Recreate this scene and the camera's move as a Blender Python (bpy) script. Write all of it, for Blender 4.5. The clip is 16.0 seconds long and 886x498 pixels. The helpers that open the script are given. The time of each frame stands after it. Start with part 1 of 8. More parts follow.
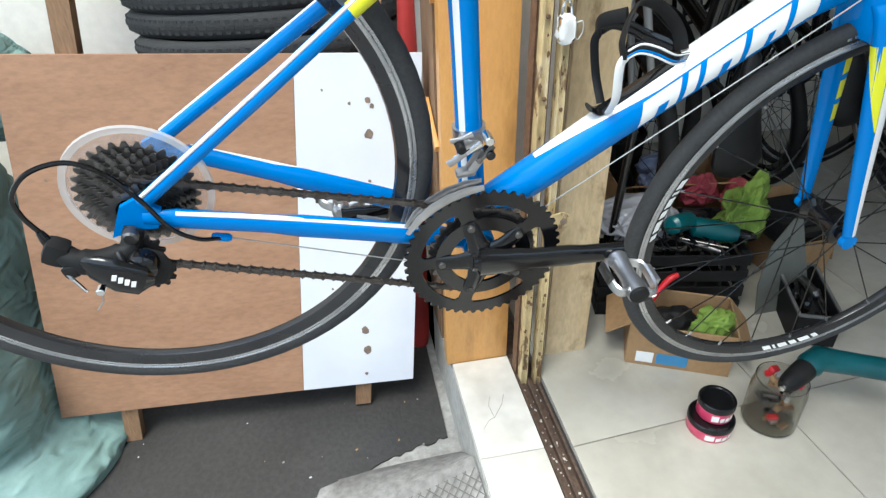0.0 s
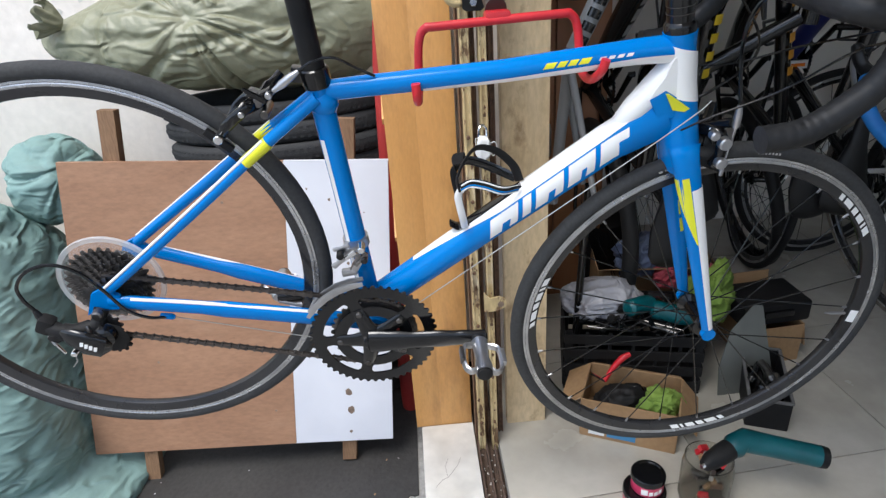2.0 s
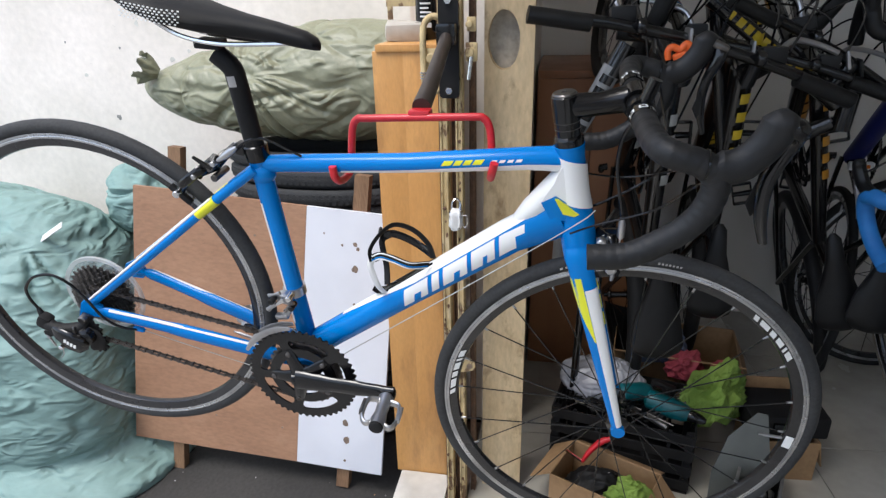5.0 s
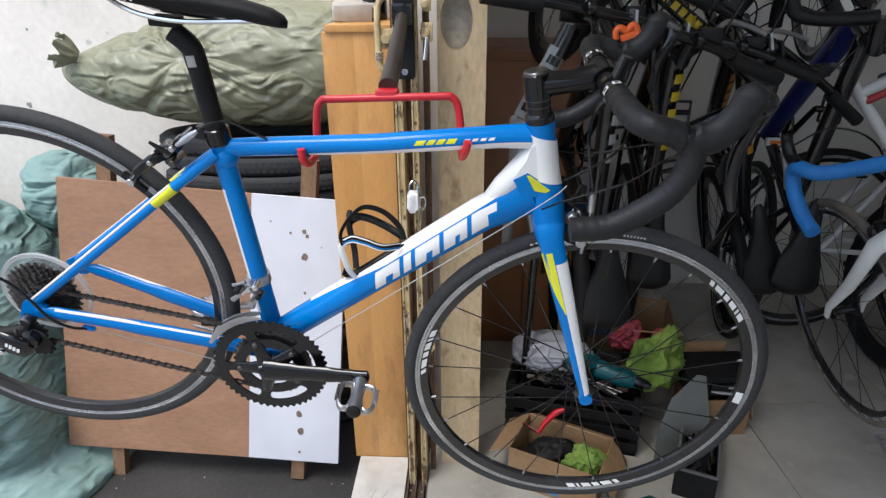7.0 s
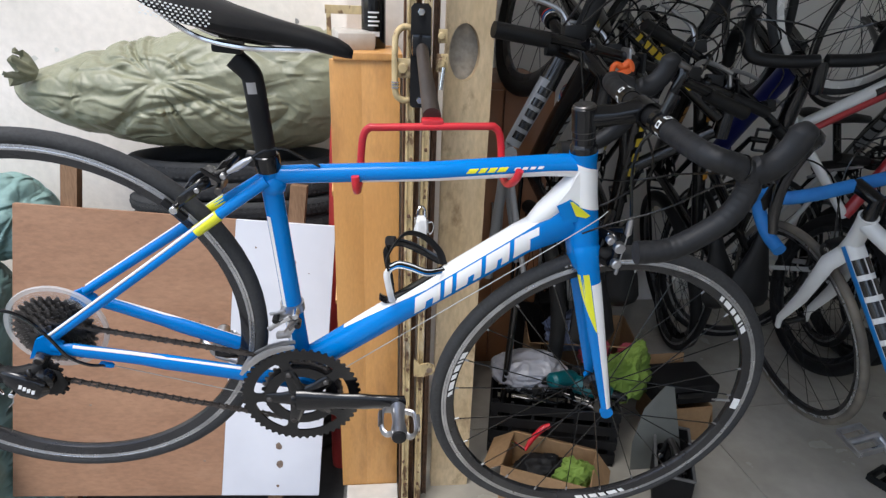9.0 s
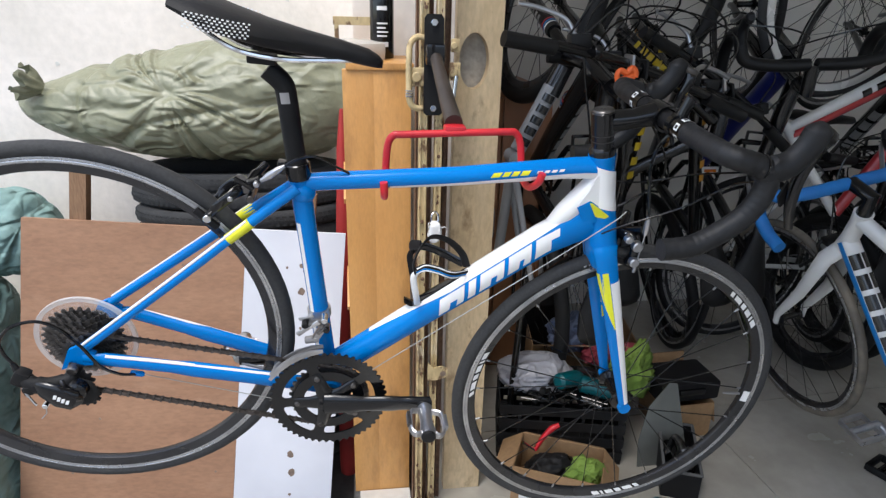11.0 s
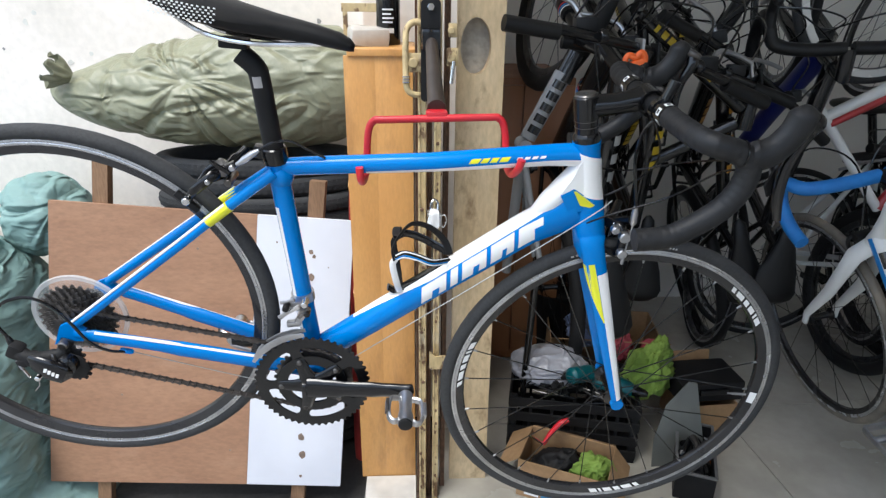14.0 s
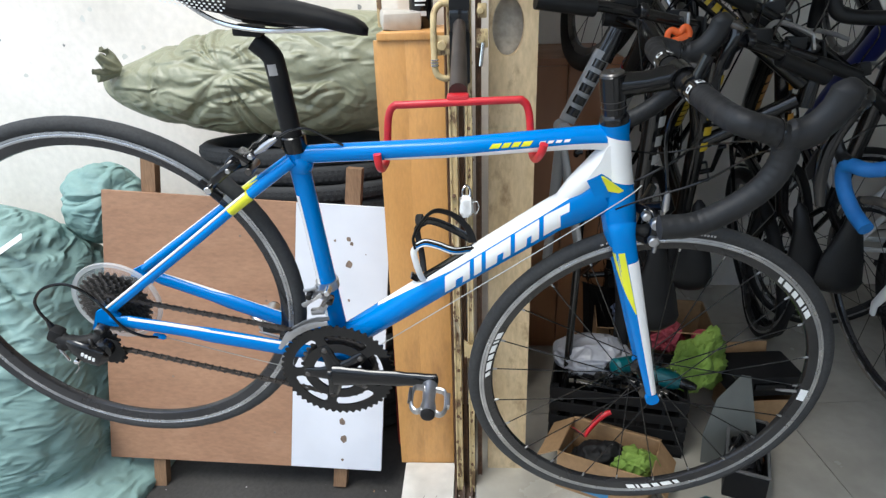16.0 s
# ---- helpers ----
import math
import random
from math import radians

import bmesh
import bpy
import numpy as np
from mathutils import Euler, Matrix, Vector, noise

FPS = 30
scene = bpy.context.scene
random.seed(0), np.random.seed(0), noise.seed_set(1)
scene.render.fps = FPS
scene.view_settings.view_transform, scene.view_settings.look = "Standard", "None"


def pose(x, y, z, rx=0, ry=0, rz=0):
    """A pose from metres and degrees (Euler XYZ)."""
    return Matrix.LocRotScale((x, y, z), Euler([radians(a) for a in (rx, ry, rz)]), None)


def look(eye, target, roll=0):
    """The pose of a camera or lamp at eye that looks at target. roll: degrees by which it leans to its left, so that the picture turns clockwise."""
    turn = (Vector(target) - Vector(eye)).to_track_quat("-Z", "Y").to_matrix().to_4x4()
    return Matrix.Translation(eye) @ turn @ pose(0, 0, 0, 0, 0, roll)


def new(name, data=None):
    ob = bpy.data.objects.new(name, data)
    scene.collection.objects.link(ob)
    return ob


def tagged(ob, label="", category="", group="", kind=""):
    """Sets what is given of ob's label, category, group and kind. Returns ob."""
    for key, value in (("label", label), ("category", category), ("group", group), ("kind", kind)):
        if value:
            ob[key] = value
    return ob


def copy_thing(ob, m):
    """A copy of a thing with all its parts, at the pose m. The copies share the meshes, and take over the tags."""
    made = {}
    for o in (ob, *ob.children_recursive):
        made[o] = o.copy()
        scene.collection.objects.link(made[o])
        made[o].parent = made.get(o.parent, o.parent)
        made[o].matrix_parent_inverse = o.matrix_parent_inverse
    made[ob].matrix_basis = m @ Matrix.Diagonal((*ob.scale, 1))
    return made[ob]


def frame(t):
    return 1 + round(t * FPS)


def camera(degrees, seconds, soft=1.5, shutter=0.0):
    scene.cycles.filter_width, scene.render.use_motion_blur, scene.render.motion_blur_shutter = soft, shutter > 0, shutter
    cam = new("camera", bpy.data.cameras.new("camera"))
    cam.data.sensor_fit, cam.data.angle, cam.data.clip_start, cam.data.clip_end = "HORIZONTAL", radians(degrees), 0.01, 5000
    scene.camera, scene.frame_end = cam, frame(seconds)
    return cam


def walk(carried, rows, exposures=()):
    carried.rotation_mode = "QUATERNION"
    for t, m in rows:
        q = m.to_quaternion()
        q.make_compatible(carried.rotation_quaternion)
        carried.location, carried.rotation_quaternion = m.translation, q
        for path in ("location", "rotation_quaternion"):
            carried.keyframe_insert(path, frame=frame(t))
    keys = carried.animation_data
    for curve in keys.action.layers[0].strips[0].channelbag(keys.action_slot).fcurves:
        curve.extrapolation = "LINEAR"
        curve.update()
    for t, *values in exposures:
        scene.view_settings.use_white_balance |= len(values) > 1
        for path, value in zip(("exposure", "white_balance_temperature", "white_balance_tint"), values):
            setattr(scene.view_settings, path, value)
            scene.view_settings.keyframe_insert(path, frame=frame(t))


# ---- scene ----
cam = camera(71.7, 16.0, 1.35)
PATH = [
    (0, (0.101, -0.047, 1.079), (0.393, 1.601, -0.016), -1.6),
    (0.5, (0.072, -0.095, 1.12), (0.43, 1.567, 0.065), -3.0),
    (1, (0.141, -0.139, 1.145), (0.51, 1.581, 0.194), -3.1),
    (1.5, (0.277, -0.227, 1.202), (0.447, 1.551, 0.301), -3.2),
    (2, (0.36, -0.241, 1.209), (0.422, 1.54, 0.3), -4.1),
    (2.5, (0.424, -0.231, 1.239), (0.437, 1.564, 0.358), 0.5),
    (3, (0.472, -0.242, 1.281), (0.432, 1.583, 0.463), -0.5),
    (3.2, (0.491, -0.245, 1.289), (0.392, 1.587, 0.491), -0.8),
    (5.3, (0.719, -0.299, 1.277), (0.376, 1.513, 0.505), -1.3),
    (5.5, (0.724, -0.296, 1.271), (0.39, 1.512, 0.483), -1.1),
    (6, (0.728, -0.303, 1.271), (0.403, 1.486, 0.437), -2.3),
    (6.5, (0.691, -0.307, 1.27), (0.497, 1.505, 0.447), -1.3),
    (7, (0.624, -0.312, 1.274), (0.533, 1.512, 0.458), -0.5),
    (7.5, (0.556, -0.312, 1.275), (0.565, 1.519, 0.469), -0.5),
    (8, (0.49, -0.326, 1.279), (0.575, 1.512, 0.495), 0.3),
    (8.5, (0.441, -0.332, 1.281), (0.593, 1.512, 0.52), 1.8),
    (8.7, (0.42, -0.329, 1.285), (0.612, 1.514, 0.531), 2.1),
    (10.8, (0.364, -0.358, 1.287), (0.608, 1.493, 0.569), 2.1),
    (11, (0.33, -0.351, 1.285), (0.596, 1.496, 0.567), 1.5),
    (11.5, (0.265, -0.343, 1.277), (0.586, 1.5, 0.569), 3.7),
    (12, (0.268, -0.333, 1.276), (0.561, 1.498, 0.527), 3.5),
    (12.5, (0.303, -0.351, 1.279), (0.527, 1.495, 0.542), 3.5),
    (13, (0.356, -0.351, 1.276), (0.498, 1.501, 0.536), 2.1),
    (13.5, (0.413, -0.357, 1.276), (0.538, 1.495, 0.532), 0.8),
    (14, (0.451, -0.353, 1.276), (0.546, 1.5, 0.529), 0.7),
    (14.5, (0.487, -0.349, 1.278), (0.473, 1.501, 0.517), 0.9),
    (15, (0.516, -0.342, 1.273), (0.459, 1.504, 0.505), -0.5),
    (15.5, (0.526, -0.334, 1.273), (0.446, 1.506, 0.494), -0.7),
    (16, (0.514, -0.329, 1.27), (0.412, 1.506, 0.481), -1.7),
]
walk(cam, [(t, look(eye, target, roll)) for t, eye, target, roll in PATH],
     [(0, 1.68, 6400, 0), (0.6, 1.6, 6400, 2), (1.2, 1.44, 6400, 6), (2.5, 1.34, 6440, 8), (6, 1.3, 6480, 9), (8.5, 1.28, 6480, 9), (11, 1.34, 6480, 9), (12.5, 1.47, 6480, 8), (13.5, 1.52, 6440, 7), (16, 1.48, 6400, 4)])

# ---- world, sky and sun ----
world = bpy.data.worlds.new("world")
scene.world = world
world.use_nodes = True
wn = world.node_tree.nodes
sky = wn.new("ShaderNodeTexSky")
sky.sky_type = "NISHITA"
sky.sun_disc = False
sky.sun_elevation, sky.sun_rotation = radians(66), radians(225)
sky.air_density, sky.dust_density = 1.0, 1.5
wn["Background"].inputs[1].default_value = 0.15
pale = wn.new("ShaderNodeHueSaturation")
pale.inputs["Saturation"].default_value = 0.78
world.node_tree.links.new(sky.outputs[0], pale.inputs["Color"])
world.node_tree.links.new(pale.outputs[0], wn["Background"].inputs[0])
sun = new("sun", bpy.data.lights.new("sun", "SUN"))
sun.data.energy, sun.data.angle, sun.data.color = 1.2, radians(25), (1.0, 0.98, 0.96)
sun.matrix_world = look((-1.4, -1.4, 5.5), (0, 0.6, 0.5))


# ---- materials ----
def material(name, colour, rough=0.5, metal=0.0, other=None, scale=8.0, amount=0.5, grain=0.0, bump=0.0, bump_scale=60.0,
             stretch=(1, 1, 1), coat=0.0, spec=0.5, detail=6.0):
    """A surface of two colours mixed by a coarse and a fine noise, with fine relief."""
    m = bpy.data.materials.new(name)
    m.use_nodes = True
    n, l = m.node_tree.nodes, m.node_tree.links
    b = n["Principled BSDF"]
    b.inputs["Roughness"].default_value, b.inputs["Metallic"].default_value = rough, metal
    b.inputs["Coat Weight"].default_value, b.inputs["Specular IOR Level"].default_value = coat, spec
    b.inputs["Coat Roughness"].default_value = 0.12
    if other is None:
        other = tuple(c * 0.75 for c in colour)
    co, mp = n.new("ShaderNodeTexCoord"), n.new("ShaderNodeMapping")
    mp.inputs["Scale"].default_value = stretch
    l.new(co.outputs["Object"], mp.inputs["Vector"])
    info = n.new("ShaderNodeObjectInfo")
    shift = n.new("ShaderNodeVectorMath")
    shift.operation = "MULTIPLY_ADD"
    shift.inputs[1].default_value = (1, 1, 1)
    rnd = n.new("ShaderNodeMath")
    rnd.operation = "MULTIPLY"
    rnd.inputs[1].default_value = 37.0
    l.new(info.outputs["Random"], rnd.inputs[0])
    l.new(mp.outputs[0], shift.inputs[0])
    l.new(rnd.outputs[0], shift.inputs[2])
    a, f = n.new("ShaderNodeTexNoise"), n.new("ShaderNodeTexNoise")
    a.inputs["Scale"].default_value, a.inputs["Detail"].default_value = scale, detail
    f.inputs["Scale"].default_value, f.inputs["Detail"].default_value = bump_scale, 4
    for tex in (a, f):
        l.new(shift.outputs[0], tex.inputs["Vector"])
    ramp = n.new("ShaderNodeMapRange")
    ramp.inputs[1].default_value, ramp.inputs[2].default_value = 0.5 - amount * 0.45, 0.5 + amount * 0.45
    if amount <= 0.5:
        ramp.inputs[1].default_value, ramp.inputs[2].default_value = 0.35, 0.75
        ramp.inputs[4].default_value = amount * 2
    l.new(a.outputs["Fac"], ramp.inputs[0])
    mix = n.new("ShaderNodeMix")
    mix.data_type = "RGBA"
    mix.inputs[6].default_value, mix.inputs[7].default_value = (*colour, 1), (*other, 1)
    l.new(ramp.outputs[0], mix.inputs[0])
    last = mix.outputs[2]
    if grain:
        g = n.new("ShaderNodeMapRange")
        g.inputs[1].default_value, g.inputs[2].default_value = 0.3, 0.7
        g.inputs[3].default_value, g.inputs[4].default_value = 1 - grain, 1 + grain
        l.new(f.outputs["Fac"], g.inputs[0])
        v = n.new("ShaderNodeVectorMath")
        v.operation = "SCALE"
        l.new(last, v.inputs[0])
        l.new(g.outputs[0], v.inputs["Scale"])
        last = v.outputs[0]
    l.new(last, b.inputs["Base Color"])
    rr = n.new("ShaderNodeMapRange")
    rr.inputs[3].default_value, rr.inputs[4].default_value = max(rough - 0.08, 0.02), min(rough + 0.12, 1)
    l.new(a.outputs["Fac"], rr.inputs[0])
    l.new(rr.outputs[0], b.inputs["Roughness"])
    if bump:
        bp = n.new("ShaderNodeBump")
        bp.inputs["Strength"].default_value, bp.inputs["Distance"].default_value = 1.0, bump
        l.new(f.outputs["Fac"], bp.inputs["Height"])
        l.new(bp.outputs[0], b.inputs["Normal"])
    return m


def clear(name, colour=(1, 1, 1), rough=0.05, ior=1.45):
    m = bpy.data.materials.new(name)
    m.use_nodes = True
    b = m.node_tree.nodes["Principled BSDF"]
    b.inputs["Base Color"].default_value, b.inputs["Roughness"].default_value = (*colour, 1), rough
    b.inputs["Transmission Weight"].default_value, b.inputs["IOR"].default_value = 1.0, ior
    return m


blue = material("blue_paint", (0.0, 0.180, 0.55), 0.20, other=(0.0, 0.158, 0.50), scale=5, coat=0.12, spec=0.16, amount=0.4)
white = material("white_paint", (0.80, 0.80, 0.79), 0.35, other=(0.74, 0.74, 0.73), scale=6, coat=0.4, amount=0.4)
yellow = material("yellow_paint", (0.72, 0.72, 0.02), 0.35, coat=0.3)
rubber = material("tyre_rubber", (0.026, 0.027, 0.029), 0.72, other=(0.044, 0.044, 0.044), spec=0.3, scale=14, amount=0.6, grain=0.15, bump=0.0006, bump_scale=220)
black_gloss = material("black_gloss", (0.004, 0.004, 0.005), 0.12, other=(0.006, 0.006, 0.006), scale=20, spec=0.45)
black_matt = material("black_matt", (0.007, 0.007, 0.008), 0.55, other=(0.014, 0.0135, 0.013), spec=0.22, scale=20, bump=0.0003, bump_scale=150)
tape = material("bar_tape", (0.009, 0.0091, 0.0098), 0.50, other=(0.0155, 0.0158, 0.017), spec=0.36, scale=25, bump=0.0006, bump_scale=130)
alloy = material("brushed_alloy", (0.50, 0.50, 0.51), 0.30, 0.9, other=(0.30, 0.30, 0.31), scale=18, amount=0.6)
steel = material("dark_steel", (0.20, 0.19, 0.185), 0.3, 0.85, other=(0.05, 0.045, 0.04), scale=40, amount=0.7)
chain_steel = material("oily_chain_steel", (0.14, 0.125, 0.115), 0.42, 0.75, other=(0.025, 0.02, 0.018), scale=90, amount=0.8)
chrome = material("chrome", (0.72, 0.72, 0.72), 0.15, 1.0, other=(0.55, 0.55, 0.55), scale=20)
rim_black = material("black_anodised_rim", (0.016, 0.016, 0.018), 0.25, 0.3, other=(0.035, 0.035, 0.037), scale=9, coat=0.3)
rim_grey = material("worn_brake_track", (0.62, 0.62, 0.62), 0.26, 0.75, other=(0.20, 0.20, 0.205), scale=22, amount=0.9)
red_dip = material("red_dipped_rubber", (0.60, 0.012, 0.022), 0.42, other=(0.45, 0.01, 0.018), scale=15, coat=0.2)
cable_white = material("silver_cable", (0.5, 0.49, 0.46), 0.4, 0.6)


# ---- mesh helpers ----
def part(name, bm, mat, parent=None, label="", smooth=True, crease=38):
    me = bpy.data.meshes.new(name)
    if smooth:
        for f in bm.faces:
            f.smooth = True
    bmesh.ops.recalc_face_normals(bm, faces=bm.faces)
    if smooth:
        for e in bm.edges:
            if len(e.link_faces) == 2 and e.calc_face_angle(0) > radians(crease):
                e.smooth = False
    bm.to_mesh(me)
    bm.free()
    for m in mat if isinstance(mat, (list, tuple)) else (mat,):
        me.materials.append(m)
    ob = new(name, me)
    if parent is not None:
        ob.parent = parent
    if label:
        ob["label"] = label
    return ob


def thing(name, label, category, m=None, group="", kind=""):
    ob = new(name)
    ob.empty_display_size = 0.05
    if m is not None:
        ob.matrix_world = m
    return tagged(ob, label, category, group, kind)


def smooth_path(pts, n=6):
    """Catmull-Rom through the points."""
    p = [Vector(a) for a in pts]
    p = [p[0] * 2 - p[1]] + p + [p[-1] * 2 - p[-2]]
    out = []
    for i in range(1, len(p) - 2):
        for k in range(n):
            t = k / n
            a, b, c, d = p[i - 1 : i + 3]
            out.append(0.5 * ((2 * b) + (c - a) * t + (2 * a - 5 * b + 4 * c - d) * t * t + (3 * b - a - 3 * c + d) * t ** 3))
    return out + [p[-2]]


def sweep(bm, pts, radii, seg=12, cap=True, side=(0, 1, 0), mi=0, arc=(0, 360), squeeze=None):
    """A tube along pts. radii: one number, or one (or a pair: across, along the side vector) for each point."""
    pts = [Vector(p) for p in pts]
    n = len(pts)
    if not isinstance(radii, (list, tuple)):
        radii = [radii] * n
    elif len(radii) != n:
        pairs = [r if isinstance(r, (list, tuple)) else (r, r) for r in radii]
        even = []
        for k in range(n):
            f = k / (n - 1) * (len(pairs) - 1)
            i = min(int(f), len(pairs) - 2)
            even.append(tuple(pairs[i][j] * (1 - f + i) + pairs[i + 1][j] * (f - i) for j in (0, 1)))
        radii = even
    side = Vector(side)
    rings = []
    full = arc[1] - arc[0] >= 360
    for k, p in enumerate(pts):
        d = (pts[min(k + 1, n - 1)] - pts[max(k - 1, 0)]).normalized()
        s = side - d * side.dot(d)
        if s.length < 1e-3:
            s = d.orthogonal()
        s.normalize()
        side = s
        u = d.cross(s)
        r = radii[k]
        ra, rs = r if isinstance(r, (list, tuple)) else (r, r)
        ring = []
        for i in range(seg + (0 if full else 1)):
            a = radians(arc[0] + (arc[1] - arc[0]) * i / seg)
            ring.append(bm.verts.new(p + u * (ra * math.cos(a)) + s * (rs * math.sin(a))))
        rings.append(ring)
    for a, b in zip(rings, rings[1:]):
        for i in range(seg):
            j = (i + 1) % len(a)
            bm.faces.new((a[i], a[j], b[j], b[i])).material_index = mi
    if cap and full:
        bm.faces.new(rings[0][::-1]).material_index = mi
        bm.faces.new(rings[-1]).material_index = mi
    return rings


def lathe(bm, profile, seg=48, m=None, mi=0, closed=False):
    """Revolves (radius, height) pairs round the local y axis; m places it."""
    m = m or Matrix()
    rings = []
    for i in range(seg):
        a = 2 * math.pi * i / seg
        rings.append([bm.verts.new(m @ Vector((r * math.cos(a), h, r * math.sin(a)))) for r, h in profile])
    k = len(profile)
    for i in range(seg):
        a, b = rings[i], rings[(i + 1) % seg]
        for j in range(k if closed else k - 1):
            q = (a[j], a[(j + 1) % k], b[(j + 1) % k], b[j])
            bm.faces.new(q).material_index = mi
    return rings


def disc(bm, r, y0, y1, seg=24, m=None, mi=0, bevel=0.0):
    """A solid round plate along the local y axis."""
    e = 1e-5
    lathe(bm, [(e, y0), (r - bevel, y0), (r, y0 + bevel), (r, y1 - bevel), (r - bevel, y1), (e, y1)], seg, m, mi)


def block(bm, size, m=None, bevel=0.0, mi=0):
    """A box about its middle with bevelled edges."""
    m = m or Matrix()
    x, y, z = (s / 2 for s in size)
    v = [bm.verts.new((sx * x, sy * y, sz * z)) for sx in (-1, 1) for sy in (-1, 1) for sz in (-1, 1)]
    fs = [bm.faces.new([v[i] for i in q]) for q in ((0, 1, 3, 2), (4, 6, 7, 5), (0, 4, 5, 1), (2, 3, 7, 6), (0, 2, 6, 4), (1, 5, 7, 3))]
    vs = v
    if bevel:
        es = list({e for f in fs for e in f.edges})
        r = bmesh.ops.bevel(bm, geom=es, offset=bevel, segments=2, affect="EDGES", profile=0.6)
        vs = list({*r["verts"], *[q for q in v if q.is_valid]})
        fs = list({f for q in vs for f in q.link_faces})
    for f in fs:
        f.material_index = mi
    for q in vs:
        q.co = m @ q.co
    return vs


def slab(bm, outline, depth, m=None, mi=0):
    """A prism: an outline in local x, z, drawn out along y from 0 to depth."""
    m = m or Matrix()
    a = [bm.verts.new(m @ Vector((x, 0, z))) for x, z in outline]
    b = [bm.verts.new(m @ Vector((x, depth, z))) for x, z in outline]
    n = len(a)
    bm.faces.new(a).material_index = mi
    bm.faces.new(b[::-1]).material_index = mi
    for i in range(n):
        bm.faces.new((a[i], b[i], b[(i + 1) % n], a[(i + 1) % n])).material_index = mi


def gear(bm, r, teeth, y0, y1, inner, m=None, mi=0, depth=0.005):
    """A toothed ring."""
    m = m or Matrix()
    n = teeth * 4
    rows = []
    for i in range(n):
        a = 2 * math.pi * i / n
        ro = r if i % 4 in (1, 2) else r - depth
        c, s = math.cos(a), math.sin(a)
        rows.append([bm.verts.new(m @ Vector((q * c, y, q * s))) for q, y in ((inner, y0), (ro, y0), (ro, y1), (inner, y1))])
    for i in range(n):
        a, b = rows[i], rows[(i + 1) % n]
        for j in range(4):
            bm.faces.new((a[j], a[(j + 1) % 4], b[(j + 1) % 4], b[j])).material_index = mi


def crinkle(m, scale, height, stretch=(1, 1, 1), twist=1.2):
    """Adds sharp, creased relief to a cloth or film material."""
    n, l = m.node_tree.nodes, m.node_tree.links
    b = n["Principled BSDF"]
    co, mp = n.new("ShaderNodeTexCoord"), n.new("ShaderNodeMapping")
    mp.inputs["Scale"].default_value = stretch
    mp.inputs["Rotation"].default_value = (0.3, 0.5, 0.2)
    l.new(co.outputs["Object"], mp.inputs["Vector"])
    t = n.new("ShaderNodeTexNoise")
    t.noise_type = "RIDGED_MULTIFRACTAL"
    t.inputs["Scale"].default_value, t.inputs["Detail"].default_value = scale, 3.0
    t.inputs["Roughness"].default_value, t.inputs["Distortion"].default_value = 0.55, twist
    l.new(mp.outputs[0], t.inputs["Vector"])
    bp = n.new("ShaderNodeBump")
    bp.inputs["Strength"].default_value, bp.inputs["Distance"].default_value = 1.0, height
    l.new(t.outputs["Fac"], bp.inputs["Height"])
    old = b.inputs["Normal"].links
    if old:
        l.new(old[0].from_socket, bp.inputs["Normal"])
    l.new(bp.outputs[0], b.inputs["Normal"])


def wear(m, colour, scale, keep, soft=0.08, stretch=(1, 1, 1), most=1.0, rough=0.8):
    """Stains, chips or rust: patches of another colour where a noise is high."""
    n, l = m.node_tree.nodes, m.node_tree.links
    b = n["Principled BSDF"]
    co, mp = n.new("ShaderNodeTexCoord"), n.new("ShaderNodeMapping")
    mp.inputs["Scale"].default_value = stretch
    mp.inputs["Location"].default_value = (3.1, 1.7, 5.3)
    l.new(co.outputs["Object"], mp.inputs["Vector"])
    t = n.new("ShaderNodeTexNoise")
    t.inputs["Scale"].default_value, t.inputs["Detail"].default_value, t.inputs["Roughness"].default_value = scale, 8.0, 0.65
    l.new(mp.outputs[0], t.inputs["Vector"])
    r = n.new("ShaderNodeMapRange")
    r.inputs[1].default_value, r.inputs[2].default_value, r.inputs[4].default_value = keep, keep + soft, most
    l.new(t.outputs["Fac"], r.inputs[0])
    mix = n.new("ShaderNodeMix")
    mix.data_type = "RGBA"
    mix.inputs[7].default_value = (*colour, 1)
    l.new(r.outputs[0], mix.inputs[0])
    l.new(b.inputs["Base Color"].links[0].from_socket, mix.inputs[6])
    l.new(mix.outputs[2], b.inputs["Base Color"])


# ---- setting materials ----
plaster = material("white_plaster", (0.83, 0.755, 0.685), 0.85, other=(0.62, 0.57, 0.50), scale=2.2, amount=0.45, grain=0.05, bump=0.0015, bump_scale=35)
grey_wall = material("grey_painted_wall", (0.82, 0.79, 0.74), 0.7, other=(0.74, 0.70, 0.63), scale=2.5, amount=0.5, bump=0.0006, bump_scale=40)
tile_mat = material("white_floor_tile", (0.46, 0.432, 0.375), 0.22, other=(0.36, 0.335, 0.283), scale=5, amount=0.5, grain=0.04, bump_scale=25)
grout = material("dirty_grout", (0.16, 0.15, 0.14), 0.9)
marble = material("white_sill_stone", (0.66, 0.64, 0.59), 0.4, other=(0.50, 0.47, 0.41), scale=7, amount=0.4, grain=0.1, bump_scale=18)
cement = material("worn_cement", (0.34, 0.33, 0.31), 0.9, other=(0.20, 0.19, 0.18), scale=5, amount=0.8, grain=0.25, bump=0.003, bump_scale=45)
mat_dark = material("dirty_dark_matting", (0.022, 0.021, 0.0205), 0.6, other=(0.046, 0.043, 0.040), scale=4, amount=0.9, grain=0.2, bump=0.0015, bump_scale=70)
